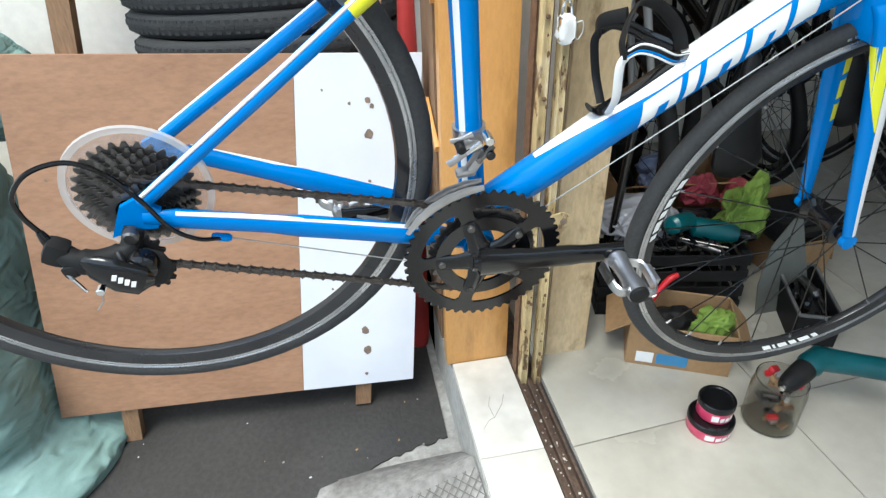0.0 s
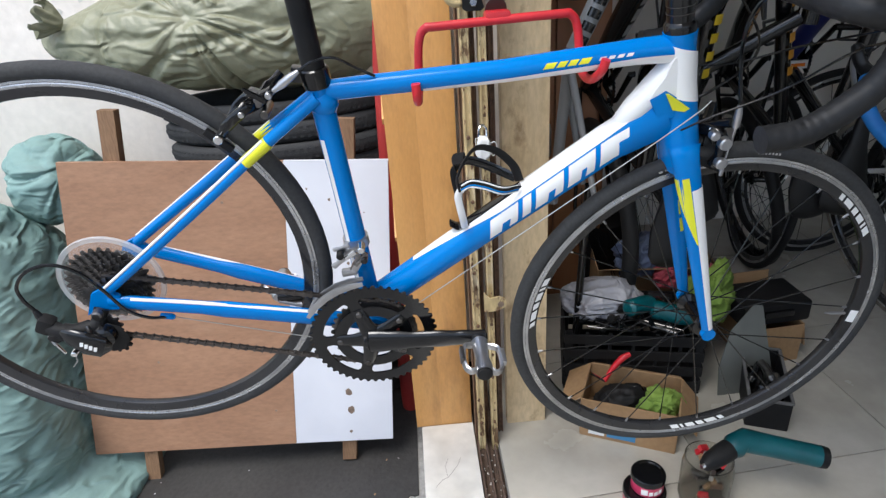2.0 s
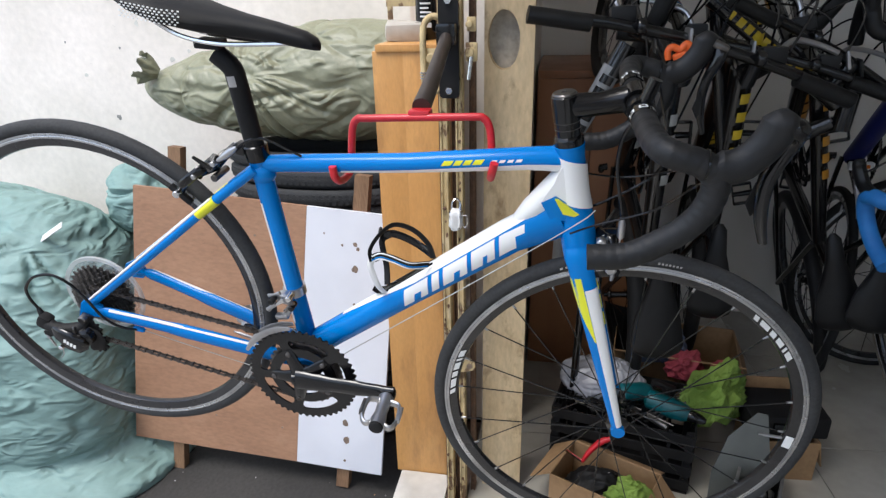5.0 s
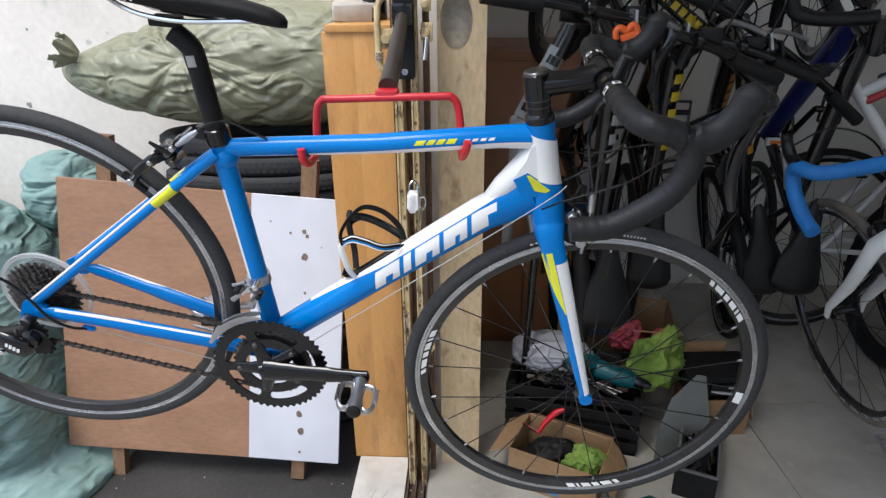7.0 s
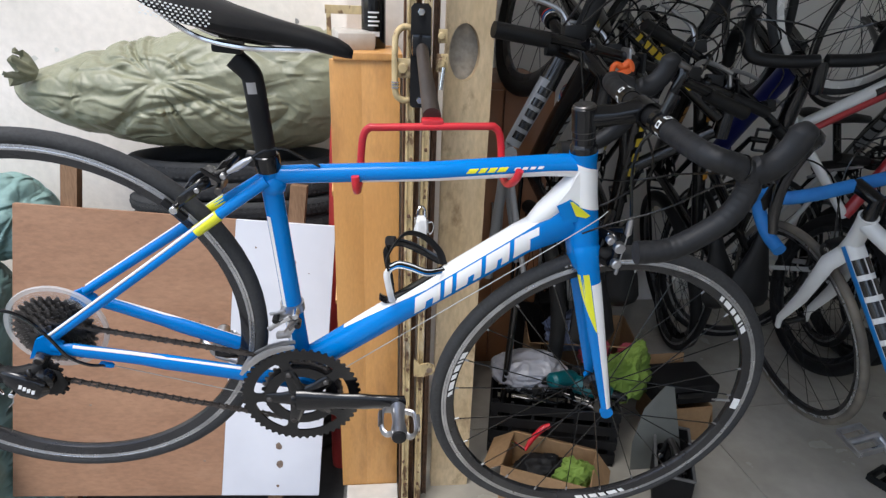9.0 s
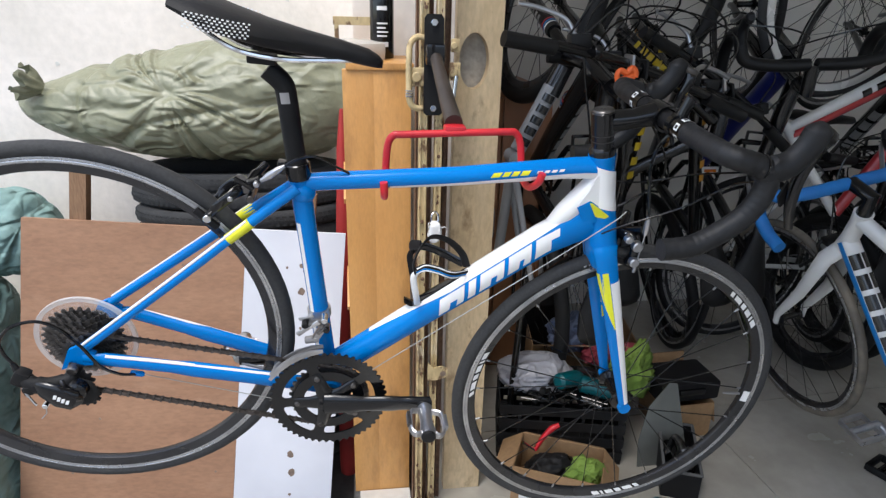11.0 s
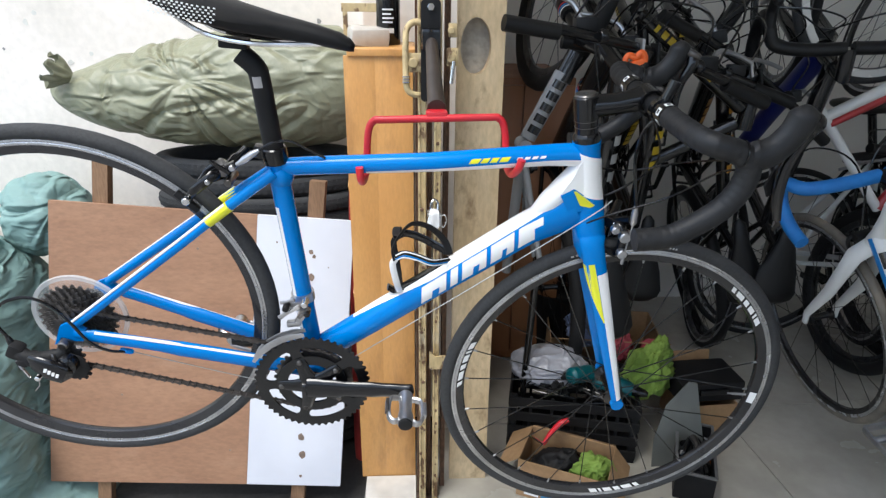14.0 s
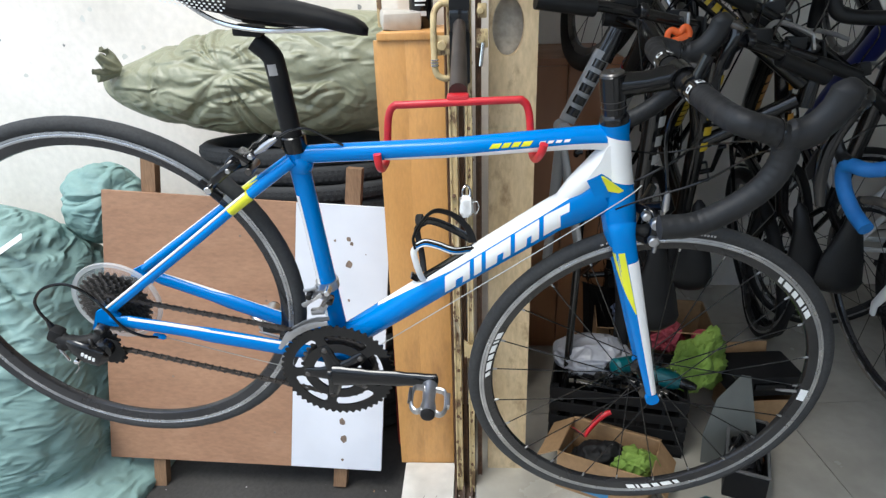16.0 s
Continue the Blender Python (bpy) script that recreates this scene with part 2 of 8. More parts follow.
step_paint = material("worn_pale_step", (0.46, 0.445, 0.41), 0.8, other=(0.30, 0.285, 0.26), scale=6, amount=0.7, grain=0.15, bump=0.0015, bump_scale=50)
rust = material("rusty_track", (0.060, 0.045, 0.038), 0.7, 0.3, other=(0.16, 0.10, 0.07), scale=16, amount=0.9, grain=0.3, bump=0.0015, bump_scale=90)


def slab_box(name, x0, x1, y0, y1, z0, z1, mat, kind="structure", label="", category="", parent=None, bevel=0.0):
    bm = bmesh.new()
    block(bm, (x1 - x0, y1 - y0, z1 - z0), None, bevel)
    ob = part(name, bm, mat, parent, smooth=bevel > 0)
    ob.location = ((x0 + x1) / 2, (y0 + y1) / 2, (z0 + z1) / 2)
    return tagged(ob, label, category, "", kind)


STEP = -0.2215


def ground_z(x):
    """The cement falls away gently from the door."""
    return STEP - 0.06 * min(max(0.15 - x, 0), 2.75)


# outside ground, reaching away from the shop on all sides
bm = bmesh.new()
for x0, x1, y1 in ((-60, -2.6, 2.0), (-2.6, 0.15, 2.0), (0.15, 0.345, 2.0), (0.345, 60, -2.6)):
    bm.faces.new([bm.verts.new((x, y, ground_z(x))) for x, y in ((x0, -60), (x1, -60), (x1, y1), (x0, y1))])
bmesh.ops.remove_doubles(bm, verts=bm.verts, dist=1e-5)
tagged(part("ground", bm, cement, smooth=False), "worn grey cement ground outside the shop door", "ground", kind="structure")
# dark matting over the cement, with an uneven front edge
bm = bmesh.new()
rng = random.Random(3)
edge = [(-2.6, 0.2), (-1.4, 0.45), (-0.6, 0.72), (-0.2, 0.91), (0.02, 1.015), (0.14, 1.06), (0.24, 1.09), (0.315, 1.105)]
pts = []
for (ax, ay), (bx, by) in zip(edge, edge[1:]):
    for k in range(6):
        pts.append((ax + (bx - ax) * k / 6, ay + (by - ay) * k / 6 + rng.uniform(-0.008, 0.008)))
pts += [(0.315, 1.105), (0.325, 1.99), (-2.6, 1.99)]
pts = pts[:-2] + [(0.325, 1.99), (0.14, 1.99), (-2.6, 1.99)]
cut = next(k for k, (x, y) in enumerate(pts) if x >= 0.139)
lo = [bm.verts.new((x, y, ground_z(x) + 0.001)) for x, y in pts]
hi = [bm.verts.new((x, y, ground_z(x) + 0.006)) for x, y in pts]
bm.faces.new(hi[:cut + 1] + hi[-2:])
bm.faces.new(hi[cut:-1])
for i in range(len(pts)):
    j = (i + 1) % len(pts)
    bm.faces.new((lo[i], lo[j], hi[j], hi[i]))
tagged(part("floor_mat", bm, mat_dark, smooth=False), "dirty dark grey matting laid over the cement ground", "mat", kind="structure")

slab_box("wall_outside", -7.0, 0.36, 2.0, 2.2, STEP - 0.2, 3.4, plaster, label="white plaster wall with stains and chips")
wallo = bpy.data.objects["wall_outside"]
rng = random.Random(12)
for k in range(34):
    x, z, r = rng.uniform(-1.3, 0.33), rng.uniform(0.85, 1.75), rng.uniform(0.003, 0.014)
    bm = bmesh.new()
    slab(bm, [(r * rng.uniform(0.5, 1.1) * math.cos(t), r * rng.uniform(0.5, 1.3) * math.sin(t)) for t in [q * math.pi / 4 for q in range(8)]], 0.0015)
    o = part("chip", bm, cement if k % 3 else marble, wallo, smooth=False)
    o.location = Vector((x, 1.999, z)) - wallo.location
slab_box("wall_partition", 0.36, 0.70, 1.47, 2.43, 0.0, 3.4, plaster, label="white plaster wall end beside the shop door")
# unseen wall, added behind the camera to darken low sky reflections
slab_box("wall_street", -14.0, 14.0, -11.3, -11.0, STEP - 0.2, 4.0, grey_wall, label="added unseen pale wall that blocks the low sky from reflections")
slab_box("wall_back", 0.36, 4.4, 2.43, 2.6, -0.1, 3.4, grey_wall, label="pale grey painted back wall of the shop")
slab_box("wall_right", 4.4, 4.55, -2.6, 2.6, -0.1, 3.4, grey_wall, label="pale grey painted side wall of the shop")
# unseen front, added around an opening sized to light the back wall
slab_box("wall_front", 0.36, 0.80, -2.6, -2.4, -0.1, 3.4, grey_wall, label="added unseen pale grey pillar beside the light opening")
slab_box("wall_front_side", 3.4, 4.4, -2.6, -2.4, -0.1, 3.4, grey_wall, label="added unseen pale grey wall beside the light opening")
slab_box("wall_front_header", 0.80, 3.4, -2.6, -2.4, 2.85, 3.4, grey_wall, label="added unseen pale grey wall over the light opening")
# unseen door walls, added to set how much sky enters sideways
slab_box("wall_door_side", 0.36, 0.56, -2.4, -1.9, 0.0, 3.4, plaster, label="added unseen white plaster wall limiting the light through the door")
slab_box("wall_header", 0.36, 0.56, -1.9, 1.47, 2.85, 3.4, plaster, label="added unseen white plaster wall limiting the light above the door")
slab_box("ceiling", 0.36, 4.4, -2.4, 2.43, 2.95, 3.1, grey_wall, label="plain pale ceiling of the shop")
slab_box("floor", 0.566, 4.4, -2.4, 2.43, -0.1, -0.004, grout, label="shop floor bed with dark dirty joints")
slab_box("step", 0.345, 0.505, -2.4, 1.47, STEP - 0.02, -0.02, step_paint, label="pale worn painted door step")
slab_box("door_track_bed", 0.505, 0.566, -2.4, 1.47, -0.12, -0.022, rust, label="rusty sunken channel of the sliding gate")
for x in (0.508, 0.532, 0.556):
    slab_box("track_rail", x - 0.003, x + 0.003, -2.4, 1.15, -0.022, -0.003, rust, label="rusty flat steel gate rail")



# ---- bicycles ----
def wheel(parent, at, radius=0.335, spokes=24, tyre_mat=rubber, depth=0.024, label="", track=True, valve=0.0, decals=(), rt=0.0125):
    """A road wheel about the local y axis: rim, tyre, hub and each spoke."""
    rr = radius - 2 * rt + 0.004
    bm = bmesh.new()
    lathe(bm, [(rr, -0.0095), (rr - 0.010, -0.0105), (rr - depth, -0.006), (rr - depth - 0.002, 0), (rr - depth, 0.006), (rr - 0.010, 0.0105), (rr, 0.0095), (rr - 0.006, 0)], 72, closed=True)
    rim = part("wheel", bm, rim_black, parent, label)
    rim.location = at
    if track:
        for s in (-1, 1):
            bm = bmesh.new()
            lathe(bm, [(rr - 0.0005, s * 0.0100), (rr - 0.0035, s * 0.0106), (rr - 0.0045, s * 0.0098), (rr - 0.0055, s * 0.0107), (rr - 0.0085, s * 0.0110), (rr - 0.0095, s * 0.0106), (rr - 0.0095, s * 0.0095), (rr - 0.001, s * 0.0085)], 96, closed=True)
            part("brake_track", bm, rim_grey, rim, "worn grey machined brake track")
    bm = bmesh.new()
    prof = [(radius - rt + rt * math.cos(a) * 1.0, rt * math.sin(a)) for a in [2 * math.pi * k / 14 for k in range(14)]]
    lathe(bm, prof, 72, closed=True)
    part("tyre", bm, tyre_mat, rim)
    bm = bmesh.new()
    lathe(bm, [(0.0001, -0.05), (0.007, -0.05), (0.008, -0.04), (0.019, -0.036), (0.02, -0.031), (0.011, -0.024), (0.010, 0), (0.011, 0.024), (0.02, 0.031), (0.019, 0.036), (0.008, 0.04), (0.007, 0.05), (0.0001, 0.05)], 20)
    part("hub", bm, black_gloss, rim)
    bm = bmesh.new()
    sweep(bm, [(0, 0, 0), (0, 0, 1)], 0.0011, 6)
    proto = None
    for k in range(spokes):
        a = 2 * math.pi * (k + 0.5) / spokes
        s = -1 if k % 2 else 1
        b = a + (1.25 if k % 4 < 2 else -1.25)
        p = Vector((0.018 * math.cos(b), s * 0.032, 0.018 * math.sin(b)))
        q = Vector(((rr - depth) * math.cos(a), s * 0.003, (rr - depth) * math.sin(a)))
        if proto is None:
            ob = part("spoke", bm, black_gloss, rim)
            proto = ob.data
        else:
            ob = new("spoke", proto)
            ob.parent = rim
        d = q - p
        ob.matrix_local = Matrix.Translation(p) @ d.to_track_quat("Z", "Y").to_matrix().to_4x4() @ Matrix.Diagonal((1, 1, d.length, 1))
    for mid, span in decals:
        for s in (-1, 1):
            for k, (f0, f1) in enumerate(((0.0, 0.15), (0.19, 0.24), (0.29, 0.45), (0.50, 0.62), (0.67, 0.86), (0.91, 1.0))):
                a0, a1 = mid + span * (f0 - 0.5), mid + span * (f1 - 0.5)
                bm = bmesh.new()
                rows = [[bm.verts.new((q * math.cos(a + (0.02 if q > rr - 0.016 else 0)), s * y, q * math.sin(a + (0.02 if q > rr - 0.016 else 0)))) for q, y in ((rr - 0.0205, 0.0086), (rr - 0.0115, 0.0109))] for a in (a0, (a0 + a1) / 2, a1)]
                for p, q in zip(rows, rows[1:]):
                    bm.faces.new((p[0], p[1], q[1], q[0]))
                part("rim_mark", bm, white, rim, "plain white block of rim lettering", smooth=False)
    for mid, span in ((2.05, 0.20), (1.62, 0.12)) if decals else ():
        for k in range(7):
            a0, a1 = mid + span * (k / 7 - 0.5), mid + span * ((k + 0.6) / 7 - 0.5)
            bm = bmesh.new()
            rows = [[bm.verts.new((q * math.cos(a), -y, q * math.sin(a))) for q, y in ((radius - 0.0150, 0.0128), (radius - 0.0115, 0.0127))] for a in (a0, (a0 + a1) / 2, a1)]
            for p, q in zip(rows, rows[1:]):
                bm.faces.new((p[0], p[1], q[1], q[0]))
            part("tyre_print", bm, rim_grey, rim, "small grey bar of tyre print", smooth=False)
    if decals:
        bm = bmesh.new()
        sweep(bm, [(0, 0, 0), (0, 0, 0.010)], [0.0022, 0.0018], 8)
        nip = None
        for k in range(spokes):
            a = 2 * math.pi * (k + 0.5) / spokes
            ob = part("spoke_nipple", bm, alloy, rim) if nip is None else new("spoke_nipple", nip)
            nip = nip or ob.data
            ob.parent = rim
            q = rr - depth
            d = Vector((-math.cos(a), 0, -math.sin(a)))
            ob.matrix_local = Matrix.Translation((q * math.cos(a), (0.003 if k % 2 == 0 else -0.003), q * math.sin(a))) @ d.to_track_quat("Z", "Y").to_matrix().to_4x4()
        for s in (-1, 1):
            bm = bmesh.new()
            rows = [[bm.verts.new((q * math.cos(valve + a), s * y, q * math.sin(valve + a))) for q, y in ((rr - 0.0235, 0.0075), (rr - 0.0112, 0.0112))] for a in (-0.045, 0, 0.045)]
            for p, q in zip(rows, rows[1:]):
                bm.faces.new((p[0], p[1], q[1], q[0]))
            part("rim_sticker", bm, white, rim, "white sticker by the valve", smooth=False)
    # valve
    bm = bmesh.new()
    d = Vector((math.cos(valve), 0, math.sin(valve)))
    sweep(bm, [d * (rr - depth), d * (rr - depth - 0.03), d * (rr - depth - 0.034), d * (rr - depth - 0.040)], [0.003, 0.0028, 0.0018, 0.0018], 8)
    part("valve", bm, alloy, rim)
    return rim


def main_bike(m):
    """The blue and white road bike, in its own frame with both wheels on z = 0 and its rear axle at x = 0."""
    bike = thing("road_bike", "blue and white road bike hanging on a red hook", "bicycle", m)
    W = 0.335
    bb, seat, head_t, head_b = Vector((0.408, 0, 0.285)), Vector((0.303, 0, 0.660)), Vector((0.766, 0, 0.808)), Vector((0.808, 0, 0.693))
    rear, front = Vector((0, 0, W)), Vector((0.9775, 0, W))
    # frame
    bm = bmesh.new()
    ST = [bb + Vector((0, 0, 0.0)), bb.lerp(seat, 0.3), bb.lerp(seat, 0.7), seat + (seat - bb) * 0.07]
    sweep(bm, ST, [(0.017, 0.019), (0.0165, 0.017), (0.016, 0.016), (0.0165, 0.0165)], 18)
    hd = (head_b - head_t).normalized()
    tt = [seat + Vector((0, 0, 0.008)), seat.lerp(head_t, 0.1) + hd * -0.005, seat.lerp(head_t, 0.5) + hd * 0.010, seat.lerp(head_t, 0.9) + hd * 0.018, head_t + hd * 0.024]
    sweep(bm, tt, [(0.014, 0.013), (0.0145, 0.014), (0.015, 0.016), (0.017, 0.018), (0.020, 0.019)], 18)
    dt = [Vector(p) for p in ((0.402, 0, 0.312), (0.449, 0, 0.362), (0.573, 0, 0.491), (0.717, 0, 0.640), (0.784, 0, 0.694))]
    dt_r = [(0.025, 0.025), (0.0245, 0.024), (0.0255, 0.024), (0.029, 0.023), (0.036, 0.0215)]
    sweep(bm, dt, dt_r, 40)
    sweep(bm, [head_t, head_t + hd * 0.02, head_t.lerp(head_b, 0.6), head_b], [0.0225, 0.021, 0.0225, 0.0265], 20)
    bmesh.ops.create_uvsphere(bm, u_segments=14, v_segments=8, radius=0.021, matrix=Matrix.Translation(seat + Vector((0.004, 0, -0.006))))
    lathe(bm, [(0.001, -0.036), (0.021, -0.036), (0.0225, -0.03), (0.0225, 0.03), (0.021, 0.036), (0.001, 0.036)], 24, Matrix.Translation(bb))
    for s in (-1, 1):
        drop = rear + Vector((0.012, s * 0.066, 0.0))
        # seat stay
        sweep(bm, smooth_path([seat + Vector((-0.004, s * 0.016, 0.004)), seat.lerp(rear, 0.25) + Vector((0, s * 0.030, 0.010)), seat.lerp(rear, 0.5) + Vector((0, s * 0.044, 0.007)), drop + Vector((0.0, 0, 0.018))], 5), [0.0088, 0.0082], 10)
        # chain stay
        sweep(bm, smooth_path([bb + Vector((-0.018, s * 0.024, 0.004)), bb.lerp(rear, 0.3) + Vector((0, s * 0.038, 0.006)), bb.lerp(rear, 0.65) + Vector((0, s * 0.054, 0.006)), drop + Vector((0.03, 0, 0.0)), drop], 4), [(0.0150, 0.0095)] * 8 + [(0.012, 0.008)] * 5 + [(0.009, 0.006)] * 4, 12)
        slab(bm, [(-0.02, -0.028), (0.0, -0.016), (0.026, -0.012), (0.03, 0.012), (0.006, 0.024), (-0.010, 0.012)], 0.007, Matrix.Translation(drop + Vector((-0.012, -0.0035, 0))))
    frame_ob = part("frame", bm, blue, bike, "blue painted aluminium frame")

    def patch(name, pts, rads, a0, a1, mat, t0, t1, lift=0.0006, seg=10, label="", steps=10, slant=0.0):
        """A strip of another colour on a tube's skin, between two angles."""
        bm = bmesh.new()
        pts = [Vector(p) for p in pts]
        lens = [0]
        for a, b in zip(pts, pts[1:]):
            lens.append(lens[-1] + (b - a).length)

        def at(t):
            d = t * lens[-1]
            for k in range(len(pts) - 1):
                if d <= lens[k + 1] + 1e-9:
                    f = (d - lens[k]) / (lens[k + 1] - lens[k])
                    r0, r1 = rads[k], rads[k + 1]
                    return pts[k].lerp(pts[k + 1], f), tuple(r0[i] * (1 - f) + r1[i] * f + lift for i in (0, 1))
            return pts[-1], tuple(r + lift for r in rads[-1])
        rows = []
        dirv = (pts[-1] - pts[0]).normalized()
        sd = Vector((0, 1, 0))
        up = dirv.cross(sd)
        for i in range(steps + 1):
            row = []
            for j in range(seg + 1):
                a = a0(i / steps) if callable(a0) else a0
                b = a1(i / steps) if callable(a1) else a1
                ang = radians(a + (b - a) * j / seg)
                t = t0 + (t1 - t0) * i / steps + slant * (j / seg - 0.5)
                p, r = at(min(max(t, 0), 1))
                row.append(bm.verts.new(p + up * (r[0] * math.cos(ang)) + sd * (r[1] * math.sin(ang))))
            rows.append(row)
        for a, b in zip(rows, rows[1:]):
            for j in range(seg):
                bm.faces.new((a[j], a[j + 1], b[j + 1], b[j]))
        return part(name, bm, mat, frame_ob, label)

    # angle 0 is the tube's upper side, 90 and -90 its flanks
    tt_r = [(0.014, 0.013), (0.0145, 0.014), (0.015, 0.016), (0.017, 0.018), (0.020, 0.019)]
    st_r = [(0.017, 0.019), (0.0165, 0.017), (0.016, 0.016), (0.0165, 0.0165)]
    for s in (-1, 1):
        patch("white_band", dt, dt_r, 0, lambda f, s=s: s * (12 + 40 * min(1, f * 2.4) - 8 * max(0, f - 0.88) / 0.12), white, 0.20, 0.925, 0.0005, label="white upper band of the down tube", steps=26)
        patch("white_band", dt, dt_r, 0, lambda f, s=s: s * (46 - 14 * f), white, 0.925, 0.988, 0.0007, label="white upper band of the down tube", steps=6)
        # the maker's mark: plain slanted blocks with a notch each
        for k, (a, b) in enumerate(((0.445, 0.540), (0.556, 0.584), (0.600, 0.690), (0.706, 0.790), (0.806, 0.890))):
            patch("mark_block", dt, dt_r, s * 57, s * 118, white, a, b, 0.0007, label="plain white block of the maker's mark", steps=4, slant=-0.035)
            if k != 1:
                patch("mark_notch", dt, dt_r, s * (90 if k < 4 else 80), s * 117, blue, a + (0.032 if k < 4 else 0.05), b - (0.036 if k < 4 else -0.002), 0.0012, label="blue notch in the mark", steps=3, slant=-0.018)
        patch("white_line", tt, tt_r, s * 150, lambda f, s=s: s * (122 - 26 * f), white, 0.28, 0.99, 0.0005, steps=12)
        for k, (a, b) in enumerate(((0.615, 0.645), (0.652, 0.675), (0.682, 0.705), (0.712, 0.74))):
            patch("yellow_mark", tt, tt_r, s * 66, s * 92, yellow, a, b, 0.0006, steps=2, slant=-0.012, label="plain yellow block of lettering")
        for k in range(4):
            patch("pale_mark", tt, tt_r, s * 72, s * 86, white, 0.765 + k * 0.025, 0.782 + k * 0.025, 0.0006, steps=2, slant=-0.006, label="plain white block of lettering")
        patch("white_line", ST, st_r, s * 36, s * 64, white, 0.22, 0.80, 0.0005)
        # head
        hp = [head_t, head_t.lerp(head_b, 0.6), head_b]
        patch("white_panel", hp, [(0.0225, 0.0225), (0.0226, 0.0226), (0.0265, 0.0265)], s * 4, s * 178, white, 0.16, 0.74, 0.0006, label="white head tube panel", slant=-0.22)
        if s > 0:
            bm = bmesh.new()
            slab(bm, [(0.7620, 0.7740), (0.7740, 0.7885), (0.8000, 0.7315), (0.7960, 0.7205), (0.7660, 0.7325), (0.7470, 0.7165), (0.7510, 0.7280), (0.7590, 0.7500)], 0.0404, Matrix.Translation((0, -0.0202, 0)))
            sweep(bm, [(0.7180, 0, 0.6620), (0.7390, 0, 0.6954), (0.7560, 0, 0.7250), (0.7724, 0, 0.7544), (0.7800, 0, 0.7720)], [(0.010, 0.012), (0.0185, 0.0185), (0.0195, 0.0200), (0.0200, 0.0204), (0.0200, 0.0204)], 32)
            part("gusset", bm, white, frame_ob, "white web between the two tubes", smooth=False)
            bm = bmesh.new()
            slab(bm, [(0.7480, 0.7165), (0.7660, 0.7318), (0.8000, 0.7195), (0.8000, 0.7000), (0.7700, 0.6900)], 0.0418, Matrix.Translation((0, -0.0209, 0)))
            lug = part("head_lug", bm, blue, frame_ob, "blue painted lower head", smooth=False)
            bm = bmesh.new()
            slab(bm, [(0.766, 0.7285), (0.771, 0.7290), (0.806, 0.7135), (0.800, 0.7080), (0.783, 0.7080)], 0.0512, Matrix.Translation((0, -0.0256, 0)))
            part("yellow_corner", bm, yellow, lug, "yellow corner flash", smooth=False)
        # light lines along the stays
        drop = rear + Vector((0.012, s * 0.066, 0.0))
        bm = bmesh.new()
        sweep(bm, smooth_path([q + Vector((-0.0055, s * 0.0052, 0.0045)) for q in (seat.lerp(rear, 0.22) + Vector((0, s * 0.0285, 0.010)), seat.lerp(rear, 0.5) + Vector((0, s * 0.044, 0.007)), drop + Vector((0.004, 0, 0.022)))], 5), [(0.0022, 0.0022)] * 11, 8)
        part("stay_line", bm, white, frame_ob, "white line on the stay")
        bm = bmesh.new()
        sweep(bm, smooth_path([bb.lerp(rear, 0.22) + Vector((0, s * 0.037, 0.0185)), bb.lerp(rear, 0.65) + Vector((0, s * 0.057, 0.0170)), drop + Vector((0.032, s * 0.003, 0.0085))], 5), [(0.0025, 0.0035)] * 11, 8)
        part("stay_line", bm, white, frame_ob, "white line on the stay")
        bm = bmesh.new()
        sweep(bm, [seat.lerp(rear, 0.215) + Vector((0, s * 0.0287, 0.0095)), seat.lerp(rear, 0.315) + Vector((0, s * 0.0335, 0.0095))], 0.0091, 12)
        part("stay_band", bm, yellow, frame_ob, "yellow band on the stay")
    # fork
    bm = bmesh.new()
    crown = head_b + hd * 0.018
    lathe(bm, [(0.001, -0.012), (0.0255, -0.012), (0.027, -0.004), (0.0265, 0.012), (0.001, 0.012)], 24, Matrix.Translation(head_b + hd * 0.006) @ hd.to_track_quat("Y", "Z").to_matrix().to_4x4())
    sweep(bm, [head_b + hd * 0.008, crown + hd * 0.015, crown + hd * 0.045, crown + hd * 0.062, crown + hd * 0.070], [(0.0265, 0.0265), (0.0275, 0.033), (0.0255, 0.044), (0.021, 0.043), (0.010, 0.036)], 22)
    legs = []
    for s in (-1, 1):
        p0, p1 = crown + hd * 0.045, front + Vector((-0.006, 0, 0.012))
        leg = smooth_path([crown + hd * 0.02 + Vector((0, s * 0.022, 0)), p0 + Vector((0, s * 0.032, 0)), p0.lerp(p1, 0.36) + Vector((0, s * 0.040, 0)), p0.lerp(p1, 0.70) + Vector((0, s * 0.046, 0)), p1 + Vector((0, s * 0.052, 0))], 5)
        legs.append(leg)
        n = len(leg)
        sweep(bm, leg, [(0.0235 - 0.0145 * (k / (n - 1)), 0.0135 - 0.006 * (k / (n - 1))) for k in range(n)], 32)
        disc(bm, 0.012, -0.005, 0.005, 16, Matrix.Translation(front + Vector((0, s * 0.053, 0.0))))
    fork = part("fork", bm, blue, bike, "blue and white carbon fork")
    # leg paint: a patch is (name, colour, first and last ring, angles where it begins, angles where it ends)
    n = len(legs[0])
    white_patch = ("white_stripe", white, 7, n - 1, (-25, 92), (-25, 92))
    near_paint = [white_patch, ("yellow_flash", yellow, 6, 11, (97, 196), (93, 99))]
    far_paint = [white_patch] + [("mark_block", yellow, 6 + 1.7 * q, 7.3 + 1.7 * q, (276, 330), (276, 330)) for q in range(4)]
